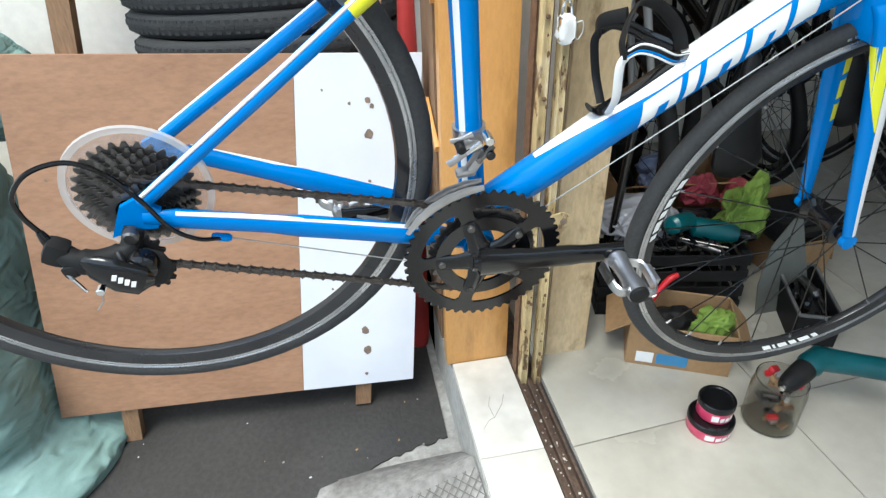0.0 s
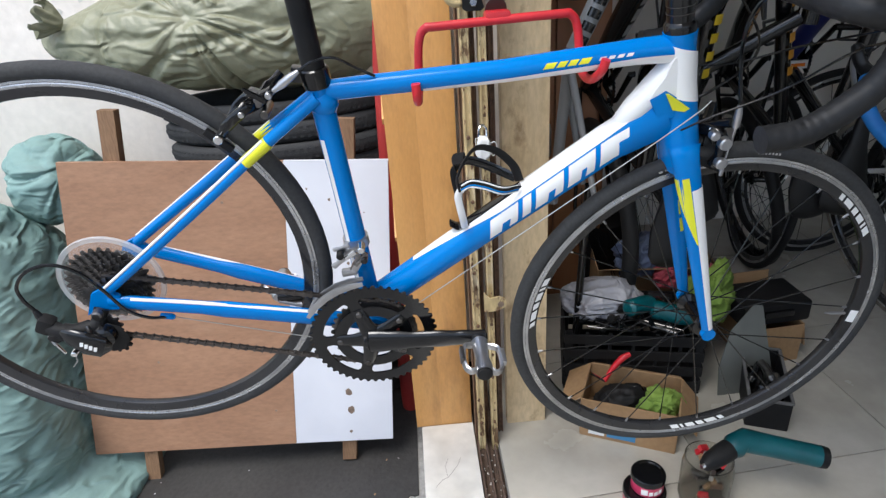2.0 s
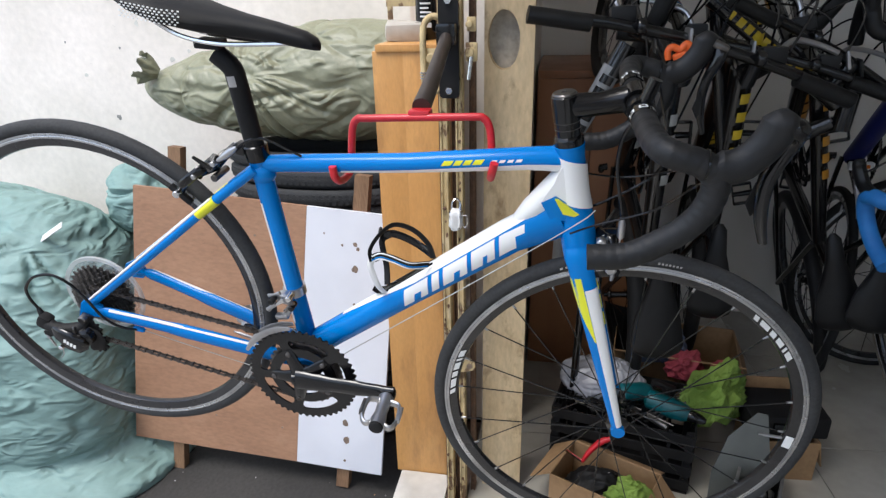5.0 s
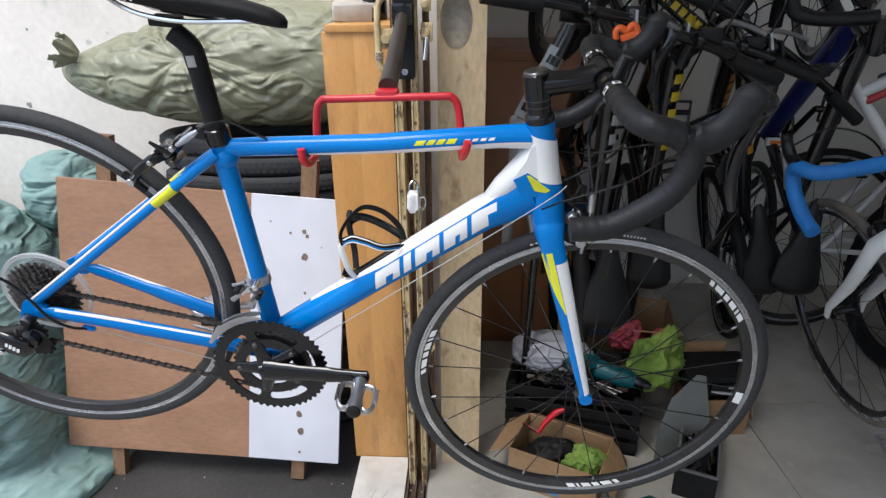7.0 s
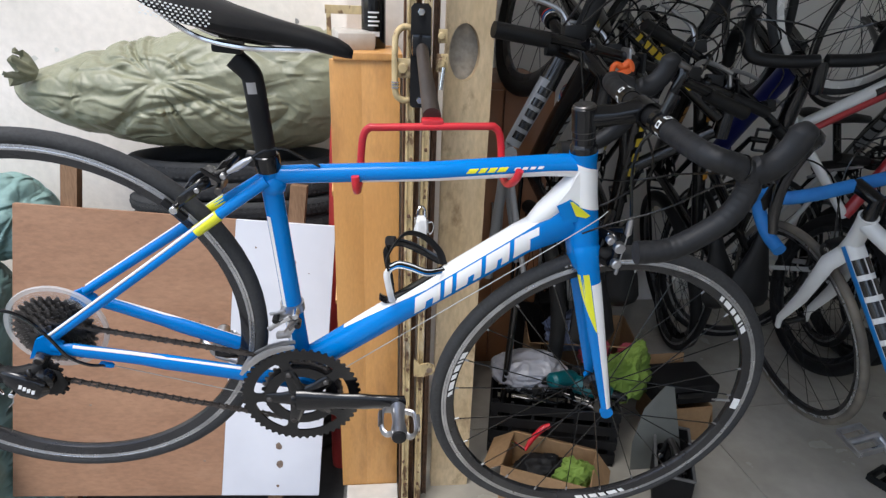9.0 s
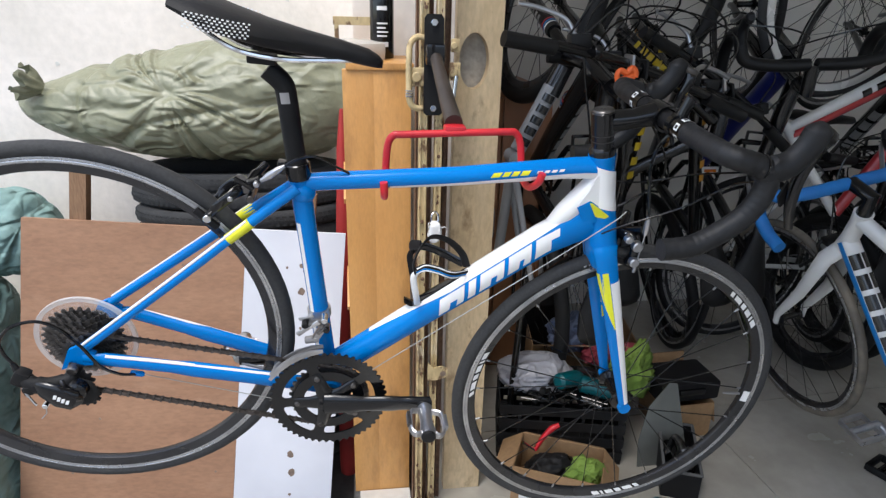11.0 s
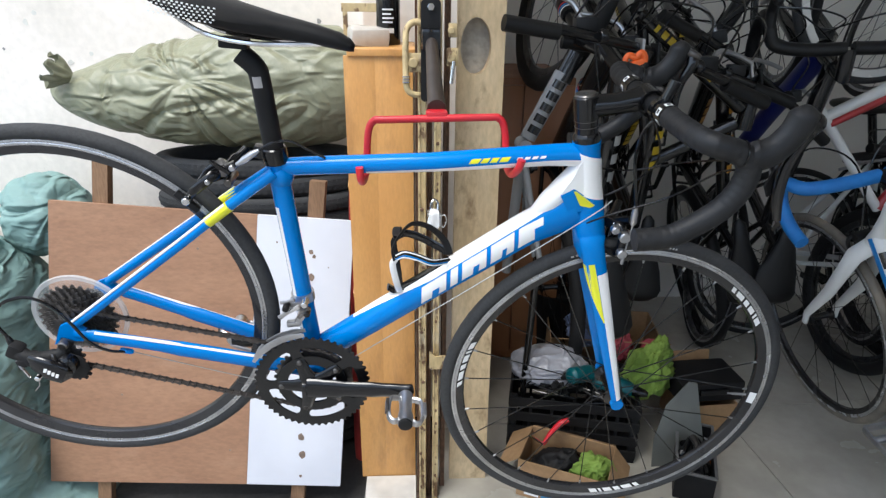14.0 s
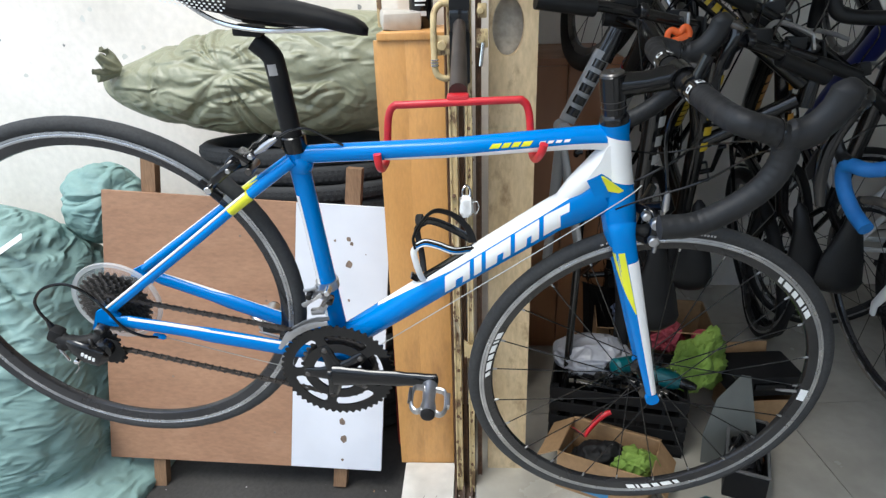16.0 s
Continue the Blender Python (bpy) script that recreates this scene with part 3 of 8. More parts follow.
    for s, leg, patches in ((-1, legs[0], near_paint), (1, legs[1], far_paint)):
        for name, mat, k0, k1, first, last in patches:
            bm = bmesh.new()
            rows = []
            steps = max(2, int((k1 - k0) * 2) + 1)
            for i in range(steps):
                f = i / (steps - 1)
                kf = k0 + (k1 - k0) * f
                k = min(int(kf), n - 2)
                d = (leg[k + 1] - leg[max(k - 1, 0)]).normalized()
                at = leg[k].lerp(leg[k + 1], kf - k)
                sd = (Vector((0, 1, 0)) - d * d.y).normalized()
                up = d.cross(sd)
                lift = 0.0005
                ra, rs = 0.0235 + lift - 0.0145 * (kf / (n - 1)), 0.0135 + lift - 0.006 * (kf / (n - 1))
                a0, a1 = first[0] + (last[0] - first[0]) * f, first[1] + (last[1] - first[1]) * f
                row = []
                for j in range(13):
                    ang = radians(180 - (a0 + (a1 - a0) * j / 12)) * s
                    row.append(bm.verts.new(at + up * (-ra * math.cos(ang)) + sd * (rs * math.sin(ang))))
                rows.append(row)
            for a, b in zip(rows, rows[1:]):
                for j in range(12):
                    bm.faces.new((a[j], a[j + 1], b[j + 1], b[j]))
            part(name, bm, mat, fork)
    wheel(bike, rear, spokes=0, label="rear road wheel with a grey worn brake track", valve=-0.14)
    wheel(bike, front, label="front road wheel with black spokes", valve=0.09, decals=((0.90, 0.36), (3.11, 0.36), (-1.20, 0.36)))
    # seat post, clamp, saddle
    bm = bmesh.new()
    clamp = seat + (seat - bb) * 0.07
    ax = (clamp - bb).normalized()
    sweep(bm, smooth_path([clamp - ax * 0.02, clamp + ax * 0.06, clamp + ax * 0.118, clamp + ax * 0.135 + Vector((-0.004, 0, 0)), clamp + ax * 0.150 + Vector((-0.022, 0, 0))], 4), 0.0152, 16)
    head_c = clamp + ax * 0.157 + Vector((-0.028, 0, 0.004))
    block(bm, (0.040, 0.030, 0.013), Matrix.Translation(head_c + Vector((0, 0, 0.002))) @ Matrix.Rotation(-0.12, 4, "Y"), 0.004)
    post = part("seatpost", bm, black_matt, bike, "matt black seat post")
    bm = bmesh.new()
    sweep(bm, [clamp + ax * 0.108, clamp + ax * 0.124], 0.0155, 12, cap=False, arc=(250, 300))
    part("label_band", bm, alloy, post, "small silver label")
    bm = bmesh.new()
    sweep(bm, [clamp - ax * 0.012, clamp - ax * 0.010, clamp + ax * 0.012, clamp + ax * 0.014], [0.0185, 0.0195, 0.0195, 0.0175], 18)
    block(bm, (0.016, 0.018, 0.020), Matrix.Translation(clamp + Vector((-0.024, 0, 0.002))), 0.003)
    part("seat_clamp", bm, black_gloss, bike)
    sad = Vector((0.248, 0, 0.881))
    bm = bmesh.new()
    rows = []
    shape = [(-0.145, 0.004, 0.020, 0.012), (-0.140, 0.050, 0.022, 0.020), (-0.11, 0.066, 0.020, 0.030), (-0.07, 0.067, 0.012, 0.034), (-0.02, 0.048, 0.006, 0.034), (0.03, 0.028, 0.004, 0.030), (0.08, 0.020, 0.003, 0.026), (0.12, 0.018, 0.000, 0.022), (0.136, 0.014, -0.004, 0.016), (0.143, 0.004, -0.008, 0.010)]
    for x, w, z, h in shape:
        row = []
        for j in range(16):
            a = 2 * math.pi * j / 16
            c, s = math.cos(a), math.sin(a)
            zz = z + (h * 0.30 * s if s > 0 else h * 0.75 * s) - 0.010 * (abs(c) ** 3) * (w / 0.067)
            row.append(bm.verts.new(sad + Vector((x, w * (abs(c) ** 0.8) * (1 if c > 0 else -1), zz))))
        rows.append(row)
    for a, b in zip(rows, rows[1:]):
        for j in range(16):
            bm.faces.new((a[j], a[(j + 1) % 16], b[(j + 1) % 16], b[j]))
    bm.faces.new(rows[0][::-1]), bm.faces.new(rows[-1])
    saddle = part("saddle", bm, black_matt, bike, "black road saddle with white dots")
    for s in (-1, 1):
        bm = bmesh.new()
        sweep(bm, smooth_path([sad + Vector(p) for p in ((-0.11, s * 0.03, -0.004), (-0.06, s * 0.022, -0.028), (0.0, s * 0.022, -0.029), (0.06, s * 0.012, -0.020), (0.11, s * 0.006, -0.010))], 5), 0.0036, 8)
        part("saddle_rail", bm, chrome, saddle)
        bm = bmesh.new()
        r = random.Random(5)
        for i in range(13):
            for j in range(6):
                x = -0.115 + i * 0.0062 + (j % 2) * 0.003
                zz = 0.000 + j * 0.0035
                w = 0.0665 if x < -0.06 else 0.0665 - (x + 0.06) * 0.42
                block(bm, (0.0028, 0.001, 0.0018), Matrix.Translation(sad + Vector((x, s * (w - 0.001 + (0.0025 if j < 3 else 0)), zz - 0.004))))
        part("dot_print", bm, white, saddle, "white dotted print on the saddle flank")
    # headset, stem, handlebar
    bm = bmesh.new()
    up = -hd
    prof = [(0.001, 0), (0.0215, 0), (0.0215, 0.009), (0.0195, 0.012), (0.0178, 0.014), (0.0178, 0.024), (0.0172, 0.0245), (0.0178, 0.025), (0.0178, 0.034), (0.0172, 0.0345), (0.0190, 0.035), (0.0190, 0.070), (0.0165, 0.073), (0.001, 0.073)]
    lathe(bm, prof, 24, Matrix.Translation(head_t) @ up.to_track_quat("Y", "Z").to_matrix().to_4x4())
    bar_c = Vector((0.838, 0, 0.888))
    base = head_t + up * 0.054
    sweep(bm, [base, base.lerp(bar_c, 0.5), bar_c - Vector((0.012, 0, 0))], [(0.019, 0.017), (0.016, 0.016), (0.019, 0.019)], 16)
    lathe(bm, [(0.017, -0.022), (0.021, -0.022), (0.021, 0.022), (0.017, 0.022)], 20, Matrix.Translation(bar_c), closed=True)
    part("stem", bm, black_gloss, bike, "black stem with headset spacers")
    g = bmesh.new()
    lathe(g, [(0.0005, 0.0735), (0.004, 0.0735), (0.0045, 0.0755), (0.0155, 0.0755), (0.0172, 0.0735), (0.0172, 0.071)], 24, Matrix.Translation(head_t) @ up.to_track_quat("Y", "Z").to_matrix().to_4x4())
    part("top_cap", g, steel, bike, "dark grey metal headset cap")
    for k, q in enumerate((0.0243, 0.0343)):
        g = bmesh.new()
        lathe(g, [(0.0176, q - 0.0006), (0.0186, q - 0.0004), (0.0186, q + 0.0004), (0.0176, q + 0.0006)], 24, Matrix.Translation(head_t) @ up.to_track_quat("Y", "Z").to_matrix().to_4x4(), closed=True)
        part("spacer_edge", g, steel, bike)
    for sx in (-1, 1):
        g = bmesh.new()
        block(g, (0.012, 0.008, 0.040), Matrix.Translation(bar_c + Vector((0.017, sx * 0.017, 0))), 0.003)
        part("faceplate", g, steel, bike, "grey stem faceplate")
    bar = None
    for s in (-1, 1):
        y = s * 0.197
        core = smooth_path([bar_c + Vector((0, s * 0.015, 0)), bar_c + Vector((0.0, s * 0.09, 0.001)), bar_c + Vector((0.004, s * 0.165, 0.002)), (0.8563, s * 0.195, 0.891), (0.8895, y, 0.888), (0.9102, y, 0.874), (0.9127, y, 0.842), (0.9002, y, 0.81), (0.8704, y, 0.776), (0.8438, y, 0.756), (0.804, y, 0.744)], 5)
        bm = bmesh.new()
        sweep(bm, core[:14], [0.0145] * 6 + [0.0125] * 8, 14)
        ob = part("handlebar", bm, black_matt, bike, "black drop handlebar") if bar is None else part("bar_half", bm, black_matt, bar)
        bar = bar or ob
        bm = bmesh.new()
        t = core[4:]
        wraps = []
        for p, q in zip(t, t[1:]):
            wraps += [p.lerp(q, f) for f in (0.0, 0.34, 0.67)]
        sweep(bm, wraps + [t[-1]], [0.0155 + 0.0006 * ((k % 5) / 4) for k in range(len(wraps) + 1)], 16)
        part("bar_tape", bm, tape, bar, "dark grey wrapped handlebar tape")
        bm = bmesh.new()
        sweep(bm, [core[3], core[4], core[5]], 0.0164, 14)
        part("tape_end", bm, black_gloss, bar, "black tape finishing band with pale print")
        bm = bmesh.new()
        a, b = core[4], core[5]
        for q in range(6):
            bm = bmesh.new()
            sweep(bm, [a.lerp(b, 0.05), a.lerp(b, 0.75)], 0.0168, 10, cap=False, arc=(60 * q, 60 * q + 38))
            part("tape_print", bm, white, bar, "plain pale ring of print")
            bm = bmesh.new()
            sweep(bm, [a.lerp(b, 0.20), a.lerp(b, 0.58)], 0.0171, 8, cap=False, arc=(60 * q + 10, 60 * q + 28))
            part("tape_print", bm, black_matt, bar)
        # hood and lever
        bm = bmesh.new()
        sweep(bm, smooth_path([(0.8895, y, 0.89), (0.9102, y, 0.888), (0.9300, y, 0.899), (0.9440, y, 0.924), (0.9475, y, 0.946), (0.9450, y, 0.962)], 4), [(0.013, 0.014)] * 3 + [(0.0195, 0.0165)] * 6 + [(0.0185, 0.0160)] * 5 + [(0.0190, 0.0160)] * 4 + [(0.0160, 0.0140), (0.011, 0.010), (0.004, 0.004)], 16)
        hood = part("brake_hood", bm, tape, bar, "black rubber brake hood")
        bm = bmesh.new()
        sweep(bm, [(0.958, y - s * 0.010, 0.948), (0.976, y - s * 0.014, 0.944), (0.981, y - s * 0.015, 0.943)], [0.0065, 0.006, 0.004], 12)
        part("lever_pivot", bm, steel, hood, "small grey metal lever pivot")
        bm = bmesh.new()
        lathe(bm, [(0.0165, -0.0012), (0.0176, -0.0012), (0.0176, 0.0012), (0.0165, 0.0012)], 20, Matrix.Translation((0.893, y, 0.888)) @ Vector((1, 0, 0.1)).to_track_quat("Y", "Z").to_matrix().to_4x4(), closed=True)
        part("hood_edge", bm, black_gloss, hood)
        bm = bmesh.new()
        w = y - s * 0.012
        sweep(bm, smooth_path([(0.950, y, 0.945), (0.9665, y, 0.944), (0.9725, w, 0.930), (0.9670, w, 0.898), (0.9675, w, 0.868), (0.9770, w, 0.836), (0.9920, w, 0.806)], 5), [(0.012, 0.012), (0.012, 0.012), (0.0105, 0.010), (0.0075, 0.009), (0.0070, 0.009), (0.0060, 0.008), (0.0035, 0.006)], 12)
        lever = part("brake_lever", bm, black_gloss, bar)
        bm = bmesh.new()
        slab(bm, [(0.9600, 0.872), (0.9665, 0.866), (0.9730, 0.840), (0.9690, 0.832), (0.9585, 0.845)], 0.004, Matrix.Translation((0, w - 0.002 - s * 0.010, 0)))
        part("shift_paddle", bm, black_matt, lever, smooth=False)
    part("computer_mount", *(lambda b: (lathe(b, [(0.0155, -0.006), (0.0185, -0.006), (0.0185, 0.006), (0.0155, 0.006)], 16, Matrix.Translation(bar_c + Vector((0.0, -0.055, 0.001))), closed=True), sweep(b, [bar_c + Vector((0, -0.055, 0.012)), bar_c + Vector((0.004, -0.055, 0.045))], 0.009, 12), (b, black_gloss, bike))[-1])(bmesh.new()))
    # crankset
    cx = bb + Vector((0, -0.052, 0))
    def plate(bm, outline, y0, y1):
        """A flat piece drawn by polar points (radius, degrees)."""
        slab(bm, [(r * math.cos(radians(a)), r * math.sin(radians(a))) for r, a in outline], y1 - y0, Matrix.Translation((0, y0, 0)))
    bm = bmesh.new()
    gear(bm, 0.1035, 50, -0.0035, -0.0005, 0.0820, None, 0, 0.0045)
    ring_ob = part("chainring", bm, black_gloss, bike, "black toothed outer chainring")
    ring_ob.location = cx
    bm = bmesh.new()
    gear(bm, 0.0705, 34, 0.0065, 0.0095, 0.0560, None, 0, 0.005)
    inner = part("inner_chainring", bm, steel, bike, "dark steel inner chainring")
    inner.location = cx
    bm = bmesh.new()
    lathe(bm, [(0.0440, -0.0040), (0.0630, -0.0040), (0.0630, 0.0000), (0.0440, 0.0000)], 60, closed=True)
    part("chainring_body", bm, black_gloss, ring_ob, "inner band of the chainring")
    bm = bmesh.new()
    lathe(bm, [(0.001, -0.0150), (0.017, -0.0150), (0.0215, -0.0120), (0.0225, 0.0040), (0.001, 0.0040)], 32)
    part("spider", bm, black_gloss, ring_ob, "black crank boss")
    for k in range(5):
        a = 49 + 72 * k
        bm = bmesh.new()
        plate(bm, [(0.0885, a - 13), (0.0885, a + 13), (0.0775, a + 7.0), (0.0680, a + 7.5), (0.0590, a + 13), (0.0590, a - 13), (0.0680, a - 7.5), (0.0775, a - 7.0)], -0.0034, -0.0006)
        part("ring_tab", bm, black_gloss, ring_ob, smooth=False)
        d, t = Vector((math.cos(radians(a)), 0, math.sin(radians(a)))), Vector((-math.sin(radians(a)), 0, math.cos(radians(a))))
        bm = bmesh.new()
        sweep(bm, [d * 0.014 + Vector((0, -0.006, 0)), d * 0.032 + Vector((0, -0.006, 0)), d * 0.052 + Vector((0, -0.004, 0)), d * 0.062 + Vector((0, -0.003, 0))], [(0.007, 0.017), (0.006, 0.0125), (0.005, 0.011), (0.002, 0.008)], 14, side=t)
        part("spider_arm", bm, black_gloss, ring_ob)
        bm = bmesh.new()
        disc(bm, 0.0048, -0.0105, -0.002, 14, Matrix.Translation(d * 0.055), bevel=0.001)
        disc(bm, 0.0024, -0.0112, -0.008, 6, Matrix.Translation(d * 0.055))
        part("chainring_bolt", bm, steel, ring_ob)
    pend = Vector((0.572, -0.080, 0.321))
    bm = bmesh.new()
    c0 = cx + Vector((0, -0.014, 0))
    sweep(bm, smooth_path([c0 + Vector((-0.016, 0, -0.003)), c0, c0.lerp(pend, 0.35), c0.lerp(pend, 0.75), pend, pend + Vector((0.014, 0, 0.003))], 4), [(0.012, 0.008)] * 3 + [(0.0215, 0.011)] * 3 + [(0.0195, 0.0105)] * 2 + [(0.0165, 0.009)] * 4 + [(0.0145, 0.0085)] * 3 + [(0.0135, 0.0085)] * 5 + [(0.005, 0.005)], 16)
    part("crank_arm", bm, black_gloss, bike, "glossy black crank arm")
    bm = bmesh.new()
    p2 = bb + Vector((-0.17, 0.07, -0.035))
    sweep(bm, [bb + Vector((0, 0.062, 0)), p2], [(0.015, 0.008), (0.011, 0.007)], 12)
    part("far_crank_arm", bm, black_gloss, bike)
    for s, c in ((-1, pend + Vector((0, -0.008, 0))), (1, p2)):
        bm = bmesh.new()
        sweep(bm, [c, c + Vector((0, s * 0.006, 0)), c + Vector((0, s * 0.022, 0)), c + Vector((0, s * 0.042, 0)), c + Vector((0, s * 0.058, 0)), c + Vector((0, s * 0.072, 0))], [0.009, 0.0135, 0.0115, 0.0105, 0.0135, 0.0135], 16)
        ped = part("pedal", bm, alloy, bike, "grey alloy cage pedal")
        bm = bmesh.new()
        sweep(bm, [c + Vector((0, s * 0.0715, 0)), c + Vector((0, s * 0.076, 0)), c + Vector((0, s * 0.078, 0))], [0.0122, 0.0118, 0.008], 16)
        part("end_cap", bm, black_matt, ped)
        for e in (-1, 1):
            bm = bmesh.new()
            sweep(bm, smooth_path([c + Vector((0.006 * e, s * 0.014, 0)), c + Vector((e * 0.019, s * 0.016, 0.002)), c + Vector((e * 0.028, s * 0.024, 0.003)), c + Vector((e * 0.029, s * 0.056, 0.000)), c + Vector((e * 0.020, s * 0.068, -0.002)), c + Vector((0.006 * e, s * 0.062, 0))], 4), [(0.007, 0.0035)] * 21, 8)
            part("pedal_cage", bm, alloy, ped)
            bm = bmesh.new()
            block(bm, (0.006, 0.030, 0.011), Matrix.Translation(c + Vector((e * 0.0325, s * 0.040, 0.004))), 0.0015)
            part("reflector", bm, steel if e < 0 else alloy, ped)
    # cassette, spoke guard, derailleurs
    cas = rear + Vector((0, -0.030, 0))
    cset = None
    for k, teeth in enumerate((31, 28, 26, 24, 21, 19, 17, 15, 13)):
        bm = bmesh.new()
        gear(bm, teeth * 0.0127 / (2 * math.pi) + 0.003, teeth, -0.001, 0.001, 0.016, None, 0, 0.006)
        if cset is None:
            cset = part("cassette", bm, steel, bike, "dark steel cassette")
            cset.location = cas + Vector((0, 0.006, 0))
        else:
            ob = part("sprocket", bm, steel, cset)
            ob.location = (0, -0.0042 * k, 0)
    bm = bmesh.new()
    lathe(bm, [(0.03, -0.0012), (0.072, -0.0012), (0.072, 0.0012), (0.03, 0.0012)], 40, Matrix.Translation(cas + Vector((0, 0.014, 0))), closed=True)
    gd = part("spoke_guard", bm, guard_plastic, bike, "hazy clear plastic spoke guard")
    bm = bmesh.new()
    lathe(bm, [(0.072, -0.003), (0.079, -0.004), (0.080, 0), (0.079, 0.002), (0.072, 0.001)], 48, Matrix.Translation(cas + Vector((0, 0.014, 0))), closed=True)
    part("guard_rim", bm, guard_edge, gd, "whitish plastic rim")
    bm = bmesh.new()
    sweep(bm, smooth_path([(0.004, -0.074, 0.326), (-0.002, -0.088, 0.306), (-0.026, -0.100, 0.300), (-0.046, -0.102, 0.303), (-0.060, -0.098, 0.308)], 5), [(0.011, 0.010)] * 6 + [(0.0135, 0.009)] * 9 + [(0.011, 0.009)] * 6, 14)
    der = part("rear_derailleur", bm, black_matt, bike, "black rear derailleur")
    bm = bmesh.new()
    block(bm, (0.024, 0.022, 0.028), Matrix.Translation((-0.066, -0.096, 0.309)) @ Matrix.Rotation(0.35, 4, "Y"), 0.008)
    block(bm, (0.016, 0.018, 0.016), Matrix.Translation((-0.052, -0.104, 0.294)) @ Matrix.Rotation(-0.4, 4, "Y"), 0.005)
    part("knuckle", bm, black_matt, der)
    bm = bmesh.new()
    sweep(bm, [(-0.071, -0.094, 0.316), (-0.075, -0.093, 0.323), (-0.079, -0.092, 0.331)], [0.0058, 0.0052, 0.0036], 12)
    part("barrel_adjuster", bm, black_gloss, der)
    bm = bmesh.new()
    sweep(bm, [(-0.040, -0.110, 0.310), (-0.028, -0.114, 0.305), (-0.004, -0.116, 0.294), (0.014, -0.113, 0.286), (0.022, -0.107, 0.284)], [(0.005, 0.004), (0.0155, 0.007), (0.0210, 0.009), (0.0190, 0.009), (0.008, 0.006)], 20)
    pl = part("parallel_plate", bm, black_gloss, der, "glossy black plate")
    for k in range(4):
        bm = bmesh.new()
        x = -0.030 + k * 0.0058
        slab(bm, [(x - 0.0022, -0.0035), (x + 0.0022, -0.0035), (x + 0.0038, 0.0040), (x - 0.0008, 0.0040)], 0.0008, Matrix.Translation((0.020, -0.1256 + 0.0004 * abs(k - 1.5), 0.2860 - 0.46 * x)))
        part("mark_block", bm, white, pl, "plain white block of lettering", smooth=False)
    bm = bmesh.new()
    lathe(bm, [(0.001, -0.112), (0.010, -0.111), (0.0165, -0.105), (0.0175, -0.092), (0.001, -0.090)], 24, Matrix.Translation((0.012, 0, 0.296)))
    part("spring_knuckle", bm, black_gloss, der, "round glossy spring housing")
    bm = bmesh.new()
    sweep(bm, [(0.010, -0.090, 0.306), (0.022, -0.090, 0.298), (0.029, -0.090, 0.286), (0.024, -0.090, 0.270), (0.014, -0.090, 0.262)], [(0.008, 0.003), (0.014, 0.0035), (0.015, 0.0035), (0.013, 0.0035), (0.006, 0.003)], 14)
    part("cage_plate", bm, black_matt, der)
    for a, b, r, mt in (((-0.055, -0.110, 0.290), (-0.040, -0.113, 0.270), 0.0020, chrome), ((-0.060, -0.108, 0.298), (-0.050, -0.113, 0.286), 0.0024, alloy), ((-0.010, -0.098, 0.312), (-0.004, -0.104, 0.302), 0.0030, steel)):
        bm = bmesh.new()
        sweep(bm, [a, b], r, 8)
        part("limit_screw", bm, mt, der)
    bm = bmesh.new()
    disc(bm, 0.0045, -0.120, -0.110, 10, Matrix.Translation((-0.026, 0, 0.274)), bevel=0.001)
    part("cable_bolt", bm, chrome, der)
    bm = bmesh.new()
    sweep(bm, [(-0.026, -0.114, 0.270), (-0.026, -0.114, 0.256), (-0.033, -0.114, 0.244)], 0.0009, 6)
    part("cable_end", bm, alloy, der)
    bm = bmesh.new()
    disc(bm, 0.0080, -0.092, -0.076, 14, Matrix.Translation((0.002, 0, 0.324)), bevel=0.002)
    part("pivot_bolt", bm, steel, der)
    for x, z in ((0.012, 0.300), (0.021, 0.272)):
        bm = bmesh.new()
        gear(bm, 0.022, 11, -0.084, -0.080, 0.006, Matrix.Translation((x, 0, z)))
        part("jockey_wheel", bm, black_matt, der)
    bm = bmesh.new()
    fd = Vector((0.364, -0.034, 0.418))
    block(bm, (0.026, 0.020, 0.018), Matrix.Translation(fd + Vector((-0.004, 0.004, 0.018))), 0.005)
    block(bm, (0.012, 0.014, 0.030), Matrix.Translation(fd + Vector((0.006, -0.004, -0.002))) @ Matrix.Rotation(0.35, 4, "Y"), 0.004)
    block(bm, (0.024, 0.012, 0.010), Matrix.Translation(fd + Vector((-0.004, -0.006, -0.016))) @ Matrix.Rotation(-0.3, 4, "Y"), 0.003)
    for s in (-1, 1):
        cage = [bb + Vector((0.112 * math.cos(a), -0.052 + s * 0.007, 0.112 * math.sin(a))) for a in [radians(q) for q in (162, 150, 138, 126, 114, 104)]]
        sweep(bm, cage, [(0.003, 0.001), (0.0055, 0.001), (0.0065, 0.001), (0.0065, 0.001), (0.006, 0.001), (0.004, 0.001)], 8)
    lathe(bm, [(0.0165, -0.008), (0.020, -0.008), (0.020, 0.008), (0.0165, 0.008)], 20, Matrix.Translation(bb.lerp(seat, 0.40)) @ (seat - bb).to_track_quat("Y", "Z").to_matrix().to_4x4(), closed=True)
    fdo = part("front_derailleur", bm, alloy, bike, "silver front derailleur and cage")
    for dx, dz, mt in ((-0.020, 0.020, black_matt), (0.016, 0.016, black_gloss), (0.010, 0.034, chrome)):
        bm = bmesh.new()
        disc(bm, 0.0055, -0.020, 0.0, 12, Matrix.Translation(fd + Vector((dx, -0.002, dz))), bevel=0.001)
        part("bolt", bm, mt, fdo)
